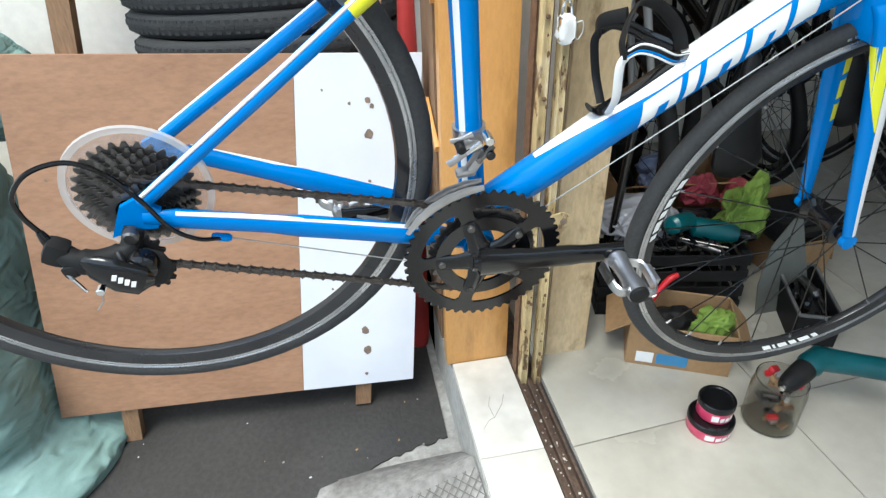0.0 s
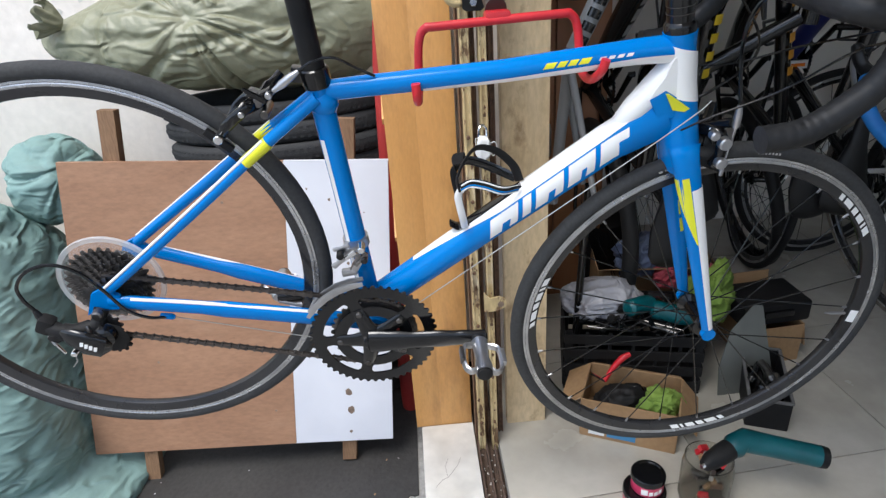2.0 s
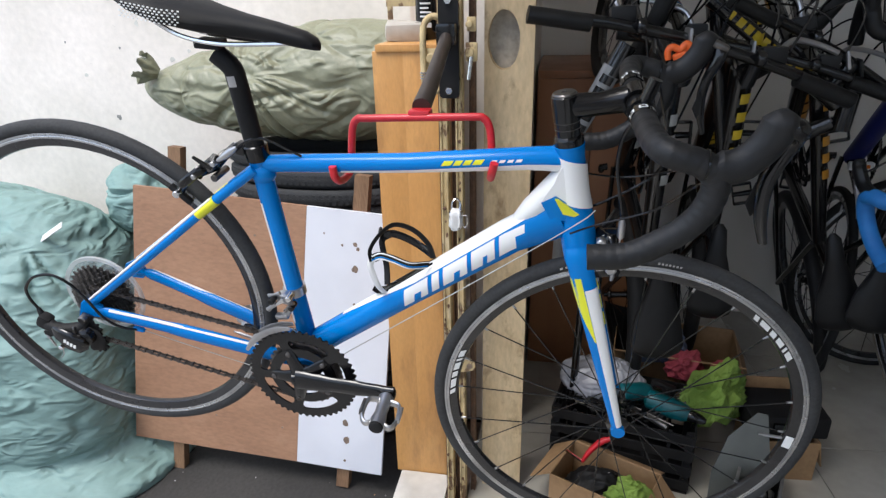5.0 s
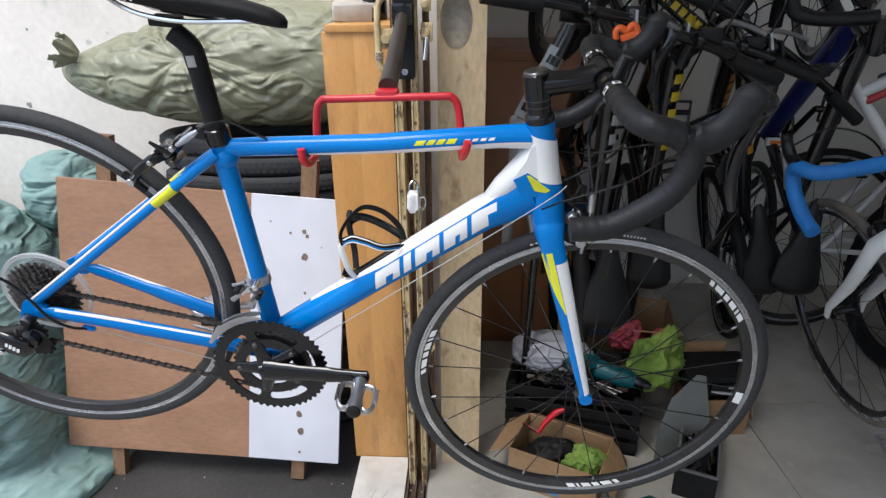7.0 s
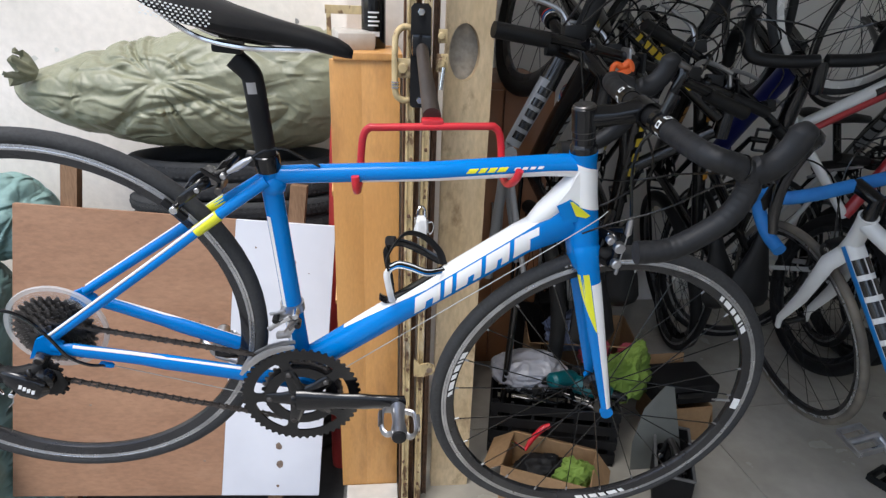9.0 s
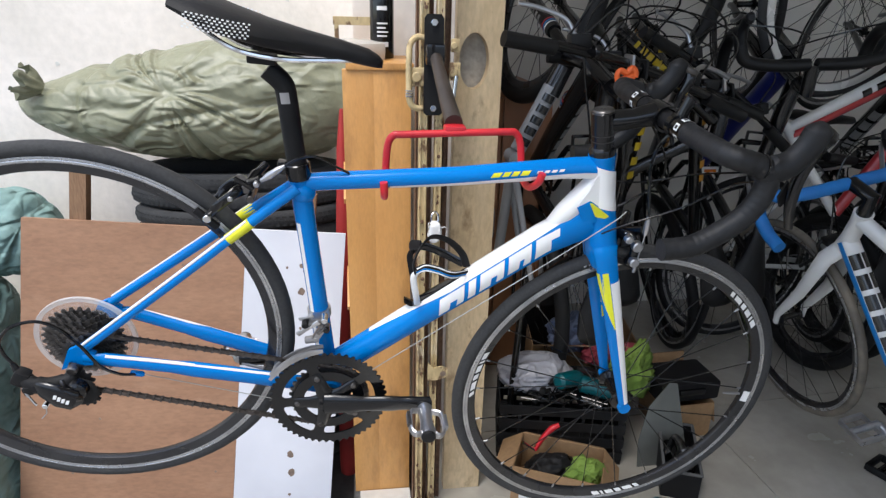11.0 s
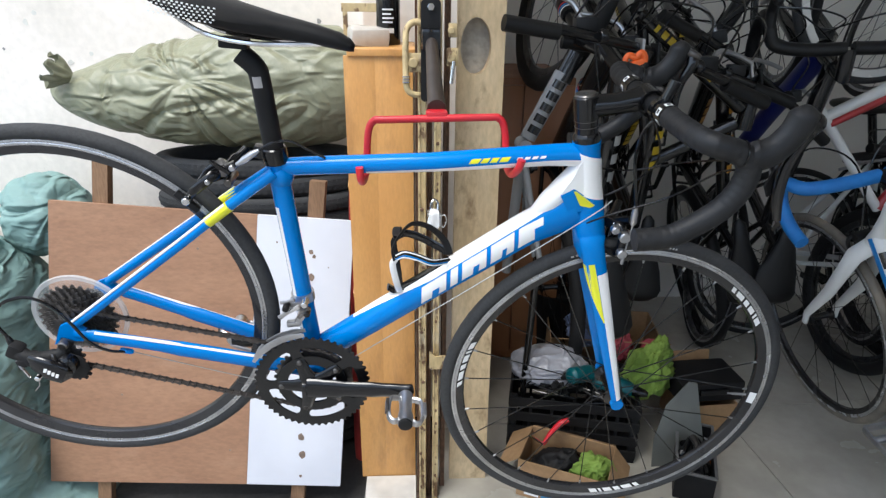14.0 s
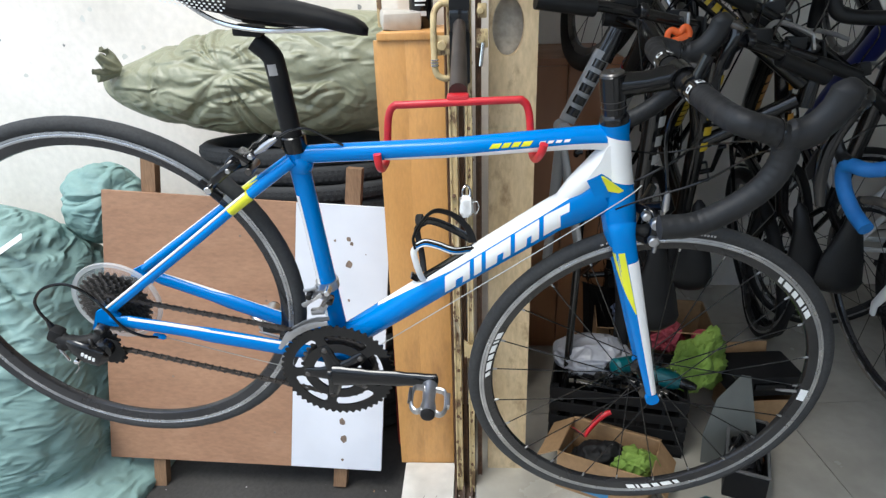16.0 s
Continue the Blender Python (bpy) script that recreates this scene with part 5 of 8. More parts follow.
def sack(name, label, mat, centre, half, seed, fold_from, folds=18, depth=0.02, floor=None, power=0.85, seg=(260, 150), taper=0.0, streak=7.0, rise=0.0, spread=0.0):
    """A filled woven sack: a rounded lump, narrower at one end, with folds that run out from a gathered point."""
    bm = bmesh.new()
    nu, nv = seg
    rows = []
    gather = Vector(fold_from)
    cen = Vector(centre)
    base = Vector((centre[0], centre[1], floor if floor is not None else centre[2] - half[2]))

    def sg(q):
        return math.copysign(abs(q) ** power, q)
    for j in range(nv + 1):
        v = -math.pi / 2 + math.pi * j / nv
        row = []
        for i in range(nu):
            u = 2 * math.pi * i / nu
            # the poles lie at the ends along x
            d = Vector((math.sin(v), sg(math.cos(v)) * math.cos(u), sg(math.cos(v)) * math.sin(u)))
            k = 1 - taper * (0.5 - 0.5 * d.x) ** 1.3
            lift = 1 + rise * math.sin(1.5 * d.x + 0.3) * (1 if d.z > 0 else 0)
            p = Vector((d.x * half[0], d.y * half[1] * k, d.z * half[2] * k * lift))
            n = Vector((p.x / half[0] ** 2, p.y / half[1] ** 2, p.z / half[2] ** 2)).normalized()
            big = noise.noise(p * 2.6 + Vector((seed, 0, 0)))
            g = p + cen - gather
            r = math.hypot(g.x, g.z)
            front = 1 if d.y < 0.35 else 0.3
            ang = math.atan2(g.z, g.x)
            reach = 0.20 + 0.28 * abs(noise.noise(Vector((math.cos(ang) * 1.7, math.sin(ang) * 1.7, seed + 5))))
            ang += 0.55 * noise.noise(Vector((math.cos(ang) * 1.6, math.sin(ang) * 1.6, seed))) + 0.5 * noise.noise(Vector((p.x * 3.5, p.z * 3.5, seed + 9))) + 0.7 * r
            near = math.exp(-((r / reach) ** 2)) * front * min(1, (r / 0.10) ** 1.5)
            strong = 0.25 + 1.5 * abs(noise.noise(Vector((math.cos(ang) * 2.2, math.sin(ang) * 2.2, seed * 1.7))))
            valley = math.exp(-((math.sin(ang * folds / 2) / 0.52) ** 2))
            valley2 = math.exp(-((math.sin(ang * (folds // 2 + 2) + 1.1 + 2 * r) / 0.45) ** 2))
            sag = noise.noise(Vector((p.x * 2.4 + 1.2 * p.z, p.y * 2.5, p.z * streak + seed)))
            crease = abs(noise.noise(Vector((p.x * 3.2 - 1.5 * p.z + 0.5 * big, p.y * 3, p.z * streak * 0.9 + seed * 2))))
            fine = abs(noise.noise(Vector((p.x * 14 + 5 * p.z, p.y * 12, p.z * streak * 2.6 + seed * 3))))
            off = (0.024 if depth < 0.041 else 0.014) * big - depth * strong * (0.8 * valley + 0.35 * valley2) * near + depth * (0.35 if depth < 0.041 else 0.2) * sag - depth * (0.26 if depth < 0.041 else 0.12) * max(0, 0.13 - crease) / 0.13 - depth * 0.05 * max(0, 0.2 - fine) / 0.2 - 0.02 * math.exp(-((r / 0.03) ** 2)) * front
            q = p + n * off + cen
            low = min(max((-0.13 - q.z) / 0.10, 0), 1) * spread
            q.x += low * max(d.x, 0) ** 0.5
            q.y -= low * max(-d.y, 0) ** 0.5
            if floor is not None and q.z < floor:
                q.z = floor
            q.y = min(q.y, 1.985)
            row.append(bm.verts.new(q - base))
        rows.append(row)
    for a, b in zip(rows, rows[1:]):
        for i in range(nu):
            bm.faces.new((a[i], a[(i + 1) % nu], b[(i + 1) % nu], b[i]))
    bmesh.ops.remove_doubles(bm, verts=bm.verts, dist=1e-5)
    ob = part(name, bm, mat, crease=150)
    ob.location = base
    tagged(ob, label, "sack")
    return ob


def frill(parent, at, size, mat, seed, toward=(-1, 0, 0.2)):
    """The bunched, tied end of a sack."""
    bm = bmesh.new()
    d = Vector(toward).normalized()
    s = d.orthogonal().normalized()
    t = d.cross(s)
    rows = []
    for j in range(8):
        f = j / 7
        row = []
        for i in range(40):
            a = 2 * math.pi * i / 40
            r = size * (0.30 + 0.55 * f ** 0.8 - 0.25 * max(0, f - 0.6)) * (1 + 0.42 * f * noise.noise(Vector((math.cos(a) * 3.0, math.sin(a) * 3.0, seed + f))) + 0.25 * f * math.sin(a * 9 + seed))
            row.append(bm.verts.new(Vector(at) + d * (size * (1.1 * f + 0.25 * f * math.sin(a * 5 + seed))) + (s * math.cos(a) + t * math.sin(a)) * r))
        rows.append(row)
    for a, b in zip(rows, rows[1:]):
        for i in range(40):
            bm.faces.new((a[i], a[(i + 1) % 40], b[(i + 1) % 40], b[i]))
    ob = part("tied_end", bm, mat, parent, crease=150)
    return ob


s1 = sack("sack", "full olive green woven sack lying on the stacked tyres", sack_olive, (-0.10, 1.715, 1.135), (0.570, 0.250, 0.205), 4.0, (-0.186, 1.48, 1.190), 11, 0.040, floor=0.930, taper=0.30, rise=0.30, streak=5.0, seg=(420, 460))
frill(s1, (-0.455, -0.10, 0.255), 0.056, sack_olive, 1.0, (-0.8, -0.5, 0.5))
s2 = sack("sack", "large teal green woven sack slumped on the ground", sack_teal, (-1.362, 1.500, 0.11), (0.615, 0.465, 0.70), 9.0, (-0.98, 1.20, 0.68), 9, 0.040, floor=ground_z(-0.9) + 0.006, spread=0.16, power=0.42, streak=11.0)
sack("sack", "small teal green woven sack lying on another", sack_teal, (-0.800, 1.74, 0.69), (0.150, 0.14, 0.160), 13.0, (-0.70, 1.60, 0.78), 7, 0.038, floor=0.50)
bm = bmesh.new()
block(bm, (0.17, 0.022, 0.003), pose(0, 0, 0, 50, -30, -6), 0.001)
pl = tagged(part("plastic_strip", bm, paper_white), "white plastic strip lying across the teal sack", "strip")
rest = max((v.co.z + s2.location.z for v in s2.data.vertices if math.hypot(v.co.x + s2.location.x + 0.90, v.co.y + s2.location.y - 1.34) < 0.03), default=0.7)
pl.location = (-0.90, 1.34, rest + 0.012)


def stave_box():
    """A narrow upright box of glued staves, open towards the wall side."""
    th = thing("wooden_box", "tall narrow honey-coloured box of glued wooden staves", "box", pose(0.345, 1.17, 0.0))
    H = 1.29
    xs = [-0.014, 0.062, 0.155]
    for a, b in zip(xs, xs[1:]):
        bm = bmesh.new()
        block(bm, (b - a - 0.0001, 0.018, H), Matrix.Translation(((a + b) / 2, 0.009, H / 2)), 0.0001)
        part("stave", bm, stave_mat, th)
    bm = bmesh.new()
    block(bm, (0.016, 0.26, H - 0.004), Matrix.Translation((0.147, 0.149, H / 2)), 0.001)
    part("side_board", bm, stave_mat, th)
    bm = bmesh.new()
    block(bm, (0.012, 0.030, H - 0.004), Matrix.Translation((-0.006, 0.034, H / 2)), 0.001)
    part("edge_batten", bm, stave_mat, th)
    bm = bmesh.new()
    block(bm, (0.008, 0.16, H - 0.01), Matrix.Translation((-0.004, 0.186, H / 2)), 0.001)
    part("inner_board", bm, old_wood, th, "dull brown thin board")
    for z, q in ((0.30, 0.5), (0.66, 0.5), (0.98, 0.5)):
        bm = bmesh.new()
        block(bm, (0.010, 0.15, 0.018), Matrix.Translation((-0.016, 0.11, z)) @ Matrix.Rotation(q, 4, "X"), 0.001)
        part("diagonal_batten", bm, stave_mat, th)
    bm = bmesh.new()
    block(bm, (0.154, 0.014, H - 0.004), Matrix.Translation((0.078, 0.272, H / 2)), 0.001)
    part("back_board", bm, old_wood, th)
    bm = bmesh.new()
    block(bm, (0.165, 0.295, 0.016), Matrix.Translation((0.078, 0.142, H + 0.008)), 0.001)
    part("top_board", bm, stave_mat, th)
    for z in (0.35, 0.72, 1.05):
        bm = bmesh.new()
        block(bm, (0.13, 0.18, 0.012), Matrix.Translation((0.072, 0.168, z)), 0.001)
        part("shelf", bm, old_wood, th)
    return th


stave_box()
bm = bmesh.new()
lathe(bm, [(0.0005, 0), (0.030, 0), (0.0315, 0.003), (0.0315, 0.165), (0.028, 0.176), (0.026, 0.180), (0.026, 0.215), (0.024, 0.22), (0.0005, 0.22)], 32, Matrix.Rotation(radians(90), 4, "X"))
can = tagged(part("spray_can", bm, black_gloss), "black spray can standing on the wooden box", "can")
can.location = (0.436, 1.345, 1.306)
for k, (z, w, h) in enumerate(((0.03, 0.034, 0.012), (0.055, 0.030, 0.004), (0.065, 0.034, 0.004), (0.075, 0.026, 0.004), (0.086, 0.032, 0.004), (0.12, 0.03, 0.010))):
    bm = bmesh.new()
    a0 = -math.pi / 2 - 0.45
    rows = []
    for i in range(7):
        a = a0 + i * w * 28 / 6
        rows.append([bm.verts.new((0.0318 * math.cos(a), 0.0318 * math.sin(a), z + q)) for q in (0, h)])
    for a, b in zip(rows, rows[1:]):
        bm.faces.new((a[0], b[0], b[1], a[1]))
    part("print_bar", bm, paper_white, can, "plain pale bar of print")
bm = bmesh.new()
block(bm, (0.10, 0.10, 0.045), pose(0, 0, 0.024, 4, 3, 12), 0.014)
for v in bm.verts:
    v.co += Vector((0, 0, 0.006 * noise.noise(v.co * 40)))
o = tagged(part("plastic_packet", bm, material("cloudy_packet", (0.5, 0.47, 0.42), 0.3, other=(0.35, 0.30, 0.25), scale=20)), "cloudy plastic packet lying on the wooden box", "packet")
o.location = (0.385, 1.30, 1.306)
wf = thing("wooden_rack", "small yellowish wooden rack standing on the wooden box", "rack", pose(0.373, 1.425, 1.306))
for x, z, w, h in ((-0.058, 0.040, 0.012, 0.080), (0.058, 0.040, 0.012, 0.080), (0.0, 0.091, 0.134, 0.022)):
    bm = bmesh.new()
    block(bm, (w, 0.016, h), Matrix.Translation((x, 0, z)), 0.001)
    part("frame_bar", bm, cream, wf, smooth=False)
# red cone-shaped folded umbrella beside the box
bm = bmesh.new()
sweep(bm, [(0, 0, 0), (0.002, 0, 0.05), (0.006, 0, 0.40), (0.012, 0, 0.88), (0.016, 0, 1.24), (0.018, 0, 1.36)], [0.030, 0.034, 0.032, 0.028, 0.017, 0.006], 14)
um = tagged(part("umbrella", bm, red_cloth), "folded red umbrella standing beside the wooden box", "umbrella")
um.location = (0.300, 1.52, STEP + 0.006)
bm = bmesh.new()
lathe(bm, [(0.0005, 0), (0.03, 0), (0.032, 0.01), (0.032, 0.07), (0.02, 0.085), (0.018, 0.10), (0.0005, 0.10)], 20, Matrix.Rotation(radians(90), 4, "X"))
o = tagged(part("glass_jar", bm, clear("thin_glass", (0.9, 0.92, 0.9), 0.05, 1.3)), "small clear glass jar on a shelf", "jar")
o.location = (0.395, 1.33, 0.726)
bm = bmesh.new()
block(bm, (0.05, 0.02, 0.07), Matrix.Translation((0, 0, 0.035)), 0.002)
o = tagged(part("paper_packet", bm, paper_white), "white paper packet on a shelf", "packet")
o.location = (0.385, 1.30, 1.056)


# ---- folded gate, plank and hanger ----
def gate():
    th = thing("folding_gate", "folded iron gate with chipped cream paint and rust", "gate", pose(0.0, 0.0, -0.02))
    H = 2.45
    for k, (x, w, y, mat) in enumerate(((0.5215, 0.020, 1.075, cream), (0.5585, 0.017, 1.070, cream), (0.582, 0.014, 1.12, brown_iron), (0.540, 0.012, 1.11, brown_iron), (0.508, 0.006, 1.10, brown_iron))):
        bm = bmesh.new()
        t = 0.003
        prof = [(-w / 2, 0.030), (-w / 2, 0.002), (-w * 0.42, -0.002), (-w * 0.26, -0.002), (-w * 0.20, 0.002), (w * 0.20, 0.002), (w * 0.26, -0.002), (w * 0.42, -0.002), (w / 2, 0.002), (w / 2, 0.030), (w / 2 - t, 0.030), (w / 2 - t, 0.006), (-w / 2 + t, 0.006), (-w / 2 + t, 0.030)]
        rows = [[bm.verts.new((x + px, y + py, z)) for px, py in prof] for z in (0, H)]
        for i in range(len(prof)):
            j = (i + 1) % len(prof)
            bm.faces.new((rows[0][i], rows[0][j], rows[1][j], rows[1][i]))
        bm.faces.new(rows[0][::-1])
        bm.faces.new(rows[1])
        part("channel_bar", bm, mat, th)
    rng = random.Random(4)
    for k in range(14):
        z = 0.12 + k * 0.165
        for x in (0.5215, 0.5585):
            bm = bmesh.new()
            disc(bm, 0.0045, -0.004, 0.002, 10, Matrix.Translation((x + rng.uniform(-0.003, 0.003), 1.073, z + rng.uniform(-0.02, 0.02))), bevel=0.001)
            part("rivet", bm, brown_iron, th)
    for k in range(70):
        bm = bmesh.new()
        x = rng.choice((0.5215, 0.5585)) + rng.uniform(-0.008, 0.008)
        z, r = rng.uniform(0.05, 1.5), rng.uniform(0.0015, 0.0045)
        slab(bm, [(x + r * rng.uniform(0.5, 1.2) * math.cos(t), z + r * rng.uniform(0.8, 2.4) * math.sin(t)) for t in [q * math.pi / 4 for q in range(8)]], 0.0012, Matrix.Translation((0, 1.0712, 0)))
        part("rust_chip", bm, brown_iron, th, smooth=False)
    # bent bolt on the near leaf
    bm = bmesh.new()
    sweep(bm, smooth_path([(0.532, 1.06, 1.385), (0.505, 1.058, 1.392), (0.488, 1.055, 1.378), (0.484, 1.05, 1.35), (0.484, 1.05, 1.28), (0.487, 1.05, 1.248), (0.500, 1.052, 1.236), (0.516, 1.06, 1.234)], 5), 0.0072, 12)
    bolt = part("drop_bolt", bm, cream, th, "bent cream-painted bolt")
    for z in (1.262, 1.268, 1.274):
        bm = bmesh.new()
        sweep(bm, [(0.4845, 1.05, z), (0.4845, 1.05, z + 0.003)], 0.0098, 12)
        part("ring", bm, chrome, bolt)
    for x, z, w, h in ((0.505, 1.305, 0.040, 0.042), (0.590, 1.318, 0.026, 0.040), (0.59, 1.375, 0.020, 0.03)):
        bm = bmesh.new()
        block(bm, (w, 0.010, h), Matrix.Translation((x, 1.058, z)), 0.003)
        disc(bm, h * 0.27, -0.010, -0.002, 14, Matrix.Translation((x - 0.004, 1.056, z)), bevel=0.002)
        part("hinge_lug", bm, cream, th)
    bm = bmesh.new()
    sweep(bm, [(0.592, 1.04, 1.31), (0.586, 1.035, 1.262)], 0.0045, 10)
    part("pin", bm, chrome, th)
    bm = bmesh.new()
    slab(bm, [(0.540, 0.492), (0.570, 0.492), (0.590, 0.499), (0.598, 0.512), (0.594, 0.526), (0.580, 0.534), (0.556, 0.530), (0.540, 0.548)], 0.006, Matrix.Translation((0, 1.055, 0)))
    lug = part("lock_eye", bm, cream, th, "cream lock plate with a dark disc painted for its hole", smooth=False)
    # dark disc on the solid plate paints the shade inside its hole
    bm = bmesh.new()
    disc(bm, 0.008, -0.0008, 0.002, 16, Matrix.Translation((0.582, 1.055, 0.512)))
    part("hole", bm, stain_hole_shade, lug)
    return th


gate()
bm = bmesh.new()
block(bm, (0.032, 0.020, 0.046), Matrix.Translation((0, 0, 0)), 0.006)
lockob = tagged(part("padlock", bm, chrome), "steel padlock wrapped in white plastic on the gate", "padlock")
lockob.location = (0.551, 1.055, 0.910)
bm = bmesh.new()
bmesh.ops.create_icosphere(bm, subdivisions=3, radius=1.0)
for v in bm.verts:
    d = v.co.normalized()
    q = 1 + 0.22 * noise.noise(d * 2.3) + 0.10 * noise.noise(d * 6)
    v.co = Vector((math.copysign(abs(d.x) ** 0.6, d.x) * 0.0165 * q, math.copysign(abs(d.y) ** 0.6, d.y) * 0.0155 * q, math.copysign(abs(d.z) ** 0.6, d.z) * 0.027 * q))
part("plastic_wrap", bm, paper_white, lockob)
bm = bmesh.new()
sweep(bm, smooth_path([(-0.009, 0, 0.02), (-0.009, 0, 0.04), (0.0, 0.006, 0.05), (0.009, 0.008, 0.04), (0.009, 0, 0.02)], 5), 0.003, 8)
part("shackle", bm, chrome, lockob)
bm = bmesh.new()
sweep(bm, smooth_path([(0.016, -0.004, 0.01), (0.026, -0.01, 0.014), (0.030, -0.006, -0.004), (0.022, -0.004, -0.02), (0.016, 0, -0.01)], 5), 0.0012, 6)
part("tie_wire", bm, paper_white, lockob)
backing_mat = material("mottled_pale_board", (0.50, 0.46, 0.39), 0.8, other=(0.30, 0.27, 0.22), scale=18, amount=0.8, grain=0.2, bump=0.001, bump_scale=60)
# plank with an oval hole
bm = bmesh.new()
x0, x1, H = 0.607, 0.722, 2.4
ov = [(0.652 + 0.037 * math.cos(a), 1.315 + 0.066 * math.sin(a)) for a in [2 * math.pi * k / 36 for k in range(36)]]
for yy, flip in ((1.15, 1), (1.185, -1)):
    rows = []
    for a, (ox, oz) in zip([2 * math.pi * k / 36 for k in range(36)], ov):
        c, s = math.cos(a), math.sin(a)
        t = min((x1 - 0.652 if c > 0 else 0.652 - x0) / max(abs(c), 1e-6), (0.2) / max(abs(s), 1e-6))
        rows.append((bm.verts.new((ox, yy, oz)), bm.verts.new((0.652 + t * c, yy, 1.315 + t * s))))
    for p, q in zip(rows, rows[1:] + rows[:1]):
        bm.faces.new((p[0], p[1], q[1], q[0]))
        u, v = p[1].co, q[1].co
        if abs(u.x - v.x) > 1e-4 and abs(u.z - v.z) > 1e-4:
            side, end = (u, v) if min(abs(u.x - x0), abs(u.x - x1)) < 1e-4 else (v, u)
            bm.faces.new((p[1], bm.verts.new((side.x, yy, end.z)), q[1]))
    if yy == 1.15:
        front_ring = [p[0] for p in rows]
    else:
        for k in range(36):
            bm.faces.new((front_ring[k], front_ring[(k + 1) % 36], rows[(k + 1) % 36][0], rows[k][0]))
block(bm, (x1 - x0, 0.035, 1.115), Matrix.Translation(((x0 + x1) / 2, 1.1675, 0.5575)))
block(bm, (x1 - x0, 0.035, H - 1.515), Matrix.Translation(((x0 + x1) / 2, 1.1675, 1.515 + (H - 1.515) / 2)))
for xx in (x0, x1):
    v = [bm.verts.new(p) for p in ((xx, 1.15, 1.115), (xx, 1.185, 1.115), (xx, 1.185, 1.515), (xx, 1.15, 1.515))]
    bm.faces.new(v)
tagged(part("plank", bm, plank_mat, smooth=False), "stained pale upright plank with an oval hand hole", "plank")
slab_box("hole_backing", 0.61, 0.72, 1.19, 1.21, 0.0, 2.4, backing_mat, kind="", label="pale white board standing behind the plank", category="board")


def hanger():
    """Built at its true size, like the bike that it carries."""
    o = Vector((0.488, 0.952, 1.183))
    th = thing("bike_hanger", "black and red folding bike hanger screwed to the gate", "bike hanger", Matrix.Translation(o))
    bm = bmesh.new()
    slab(bm, [(-0.020, -0.095), (-0.014, -0.100), (0.014, -0.100), (0.020, -0.095), (0.020, 0.092), (0.014, 0.100), (-0.014, 0.100), (-0.020, 0.092)], 0.006, Matrix.Translation((0, -0.004, 0)))
    plate = part("wall_plate", bm, black_matt, th, "black steel plate", smooth=False)
    for z in (-0.085, 0.084):
        bm = bmesh.new()
        disc(bm, 0.0075, -0.010, -0.003, 6, Matrix.Translation((0, 0, z)), bevel=0.001)
        part("screw", bm, chrome, plate)
    bm = bmesh.new()
    block(bm, (0.038, 0.034, 0.042), Matrix.Translation((0, -0.022, 0.024)), 0.006)
    part("pivot", bm, black_gloss, th)
    arm = [Vector(p) - o for p in ((0.489, 0.935, 1.207), (0.489, 0.880, 1.185), (0.490, 0.735, 1.132), (0.490, 0.672, 1.113))]
    bm = bmesh.new()
    sweep(bm, arm, [0.0125, 0.0125, 0.0145, 0.0155], 14)
    part("arm", bm, arm_brown, th, "dull dark brown arm")
    bm = bmesh.new()
    block(bm, (0.036, 0.030, 0.016), Matrix.Translation(Vector((0.490, 0.662, 1.104)) - o), 0.005)
    part("saddle_block", bm, red_dip, th)
    bm = bmesh.new()
    L, R = Vector((0.382, 0.652, 1.098)) - o, Vector((0.598, 0.652, 1.102)) - o
    pts = [L + Vector((-0.014, -0.076, -0.060)), L + Vector((-0.013, -0.072, -0.078)), L + Vector((-0.012, -0.050, -0.090)), L + Vector((-0.010, -0.014, -0.088)), L + Vector((-0.008, -0.002, -0.066)), L + Vector((-0.004, 0.002, -0.02)), L + Vector((0.006, 0.001, -0.002)), L + Vector((0.03, 0, 0)), R + Vector((-0.03, 0, 0)), R + Vector((-0.006, 0.001, -0.002)), R + Vector((0.004, 0.002, -0.02)), R + Vector((0.008, -0.002, -0.062)), R + Vector((0.009, -0.016, -0.080)), R + Vector((0.011, -0.050, -0.082)), R + Vector((0.016, -0.080, -0.066)), R + Vector((0.020, -0.086, -0.050))]
    sweep(bm, smooth_path(pts, 5), 0.0062, 12)
    part("hook_bar", bm, red_dip, th, "red rubber-dipped double hook")
    return th


hanger()


# ---- clutter on the shop floor ----
cardboard = material("brown_cardboard", (0.36, 0.22, 0.11), 0.8, other=(0.24, 0.14, 0.065), scale=6, amount=0.6, grain=0.1)
green_cloth = material("lime_cloth", (0.20, 0.29, 0.05), 0.8, other=(0.13, 0.22, 0.03), scale=9, bump=0.001, bump_scale=80)
pink_cloth = material("red_pink_cloth", (0.33, 0.05, 0.07), 0.8, other=(0.32, 0.035, 0.05), scale=9)
teal_tool = material("teal_tool_plastic", (0.0, 0.085, 0.10), 0.35, other=(0.0, 0.055, 0.065), scale=12)
white_bag = material("white_plastic_bag", (0.30, 0.30, 0.33), 0.3, other=(0.40, 0.40, 0.43), scale=8, bump=0.001, bump_scale=40)
blue_bag = material("blue_plastic_bag", (0.15, 0.18, 0.26), 0.3, other=(0.07, 0.10, 0.20), scale=8)
grey_sheet = material("grey_plastic_sheet", (0.13, 0.135, 0.122), 0.3, other=(0.075, 0.078, 0.07), scale=6)
crinkle(green_cloth, 30, 0.012)
crinkle(pink_cloth, 30, 0.012)
crinkle(white_bag, 18, 0.016)
crinkle(blue_bag, 20, 0.016)
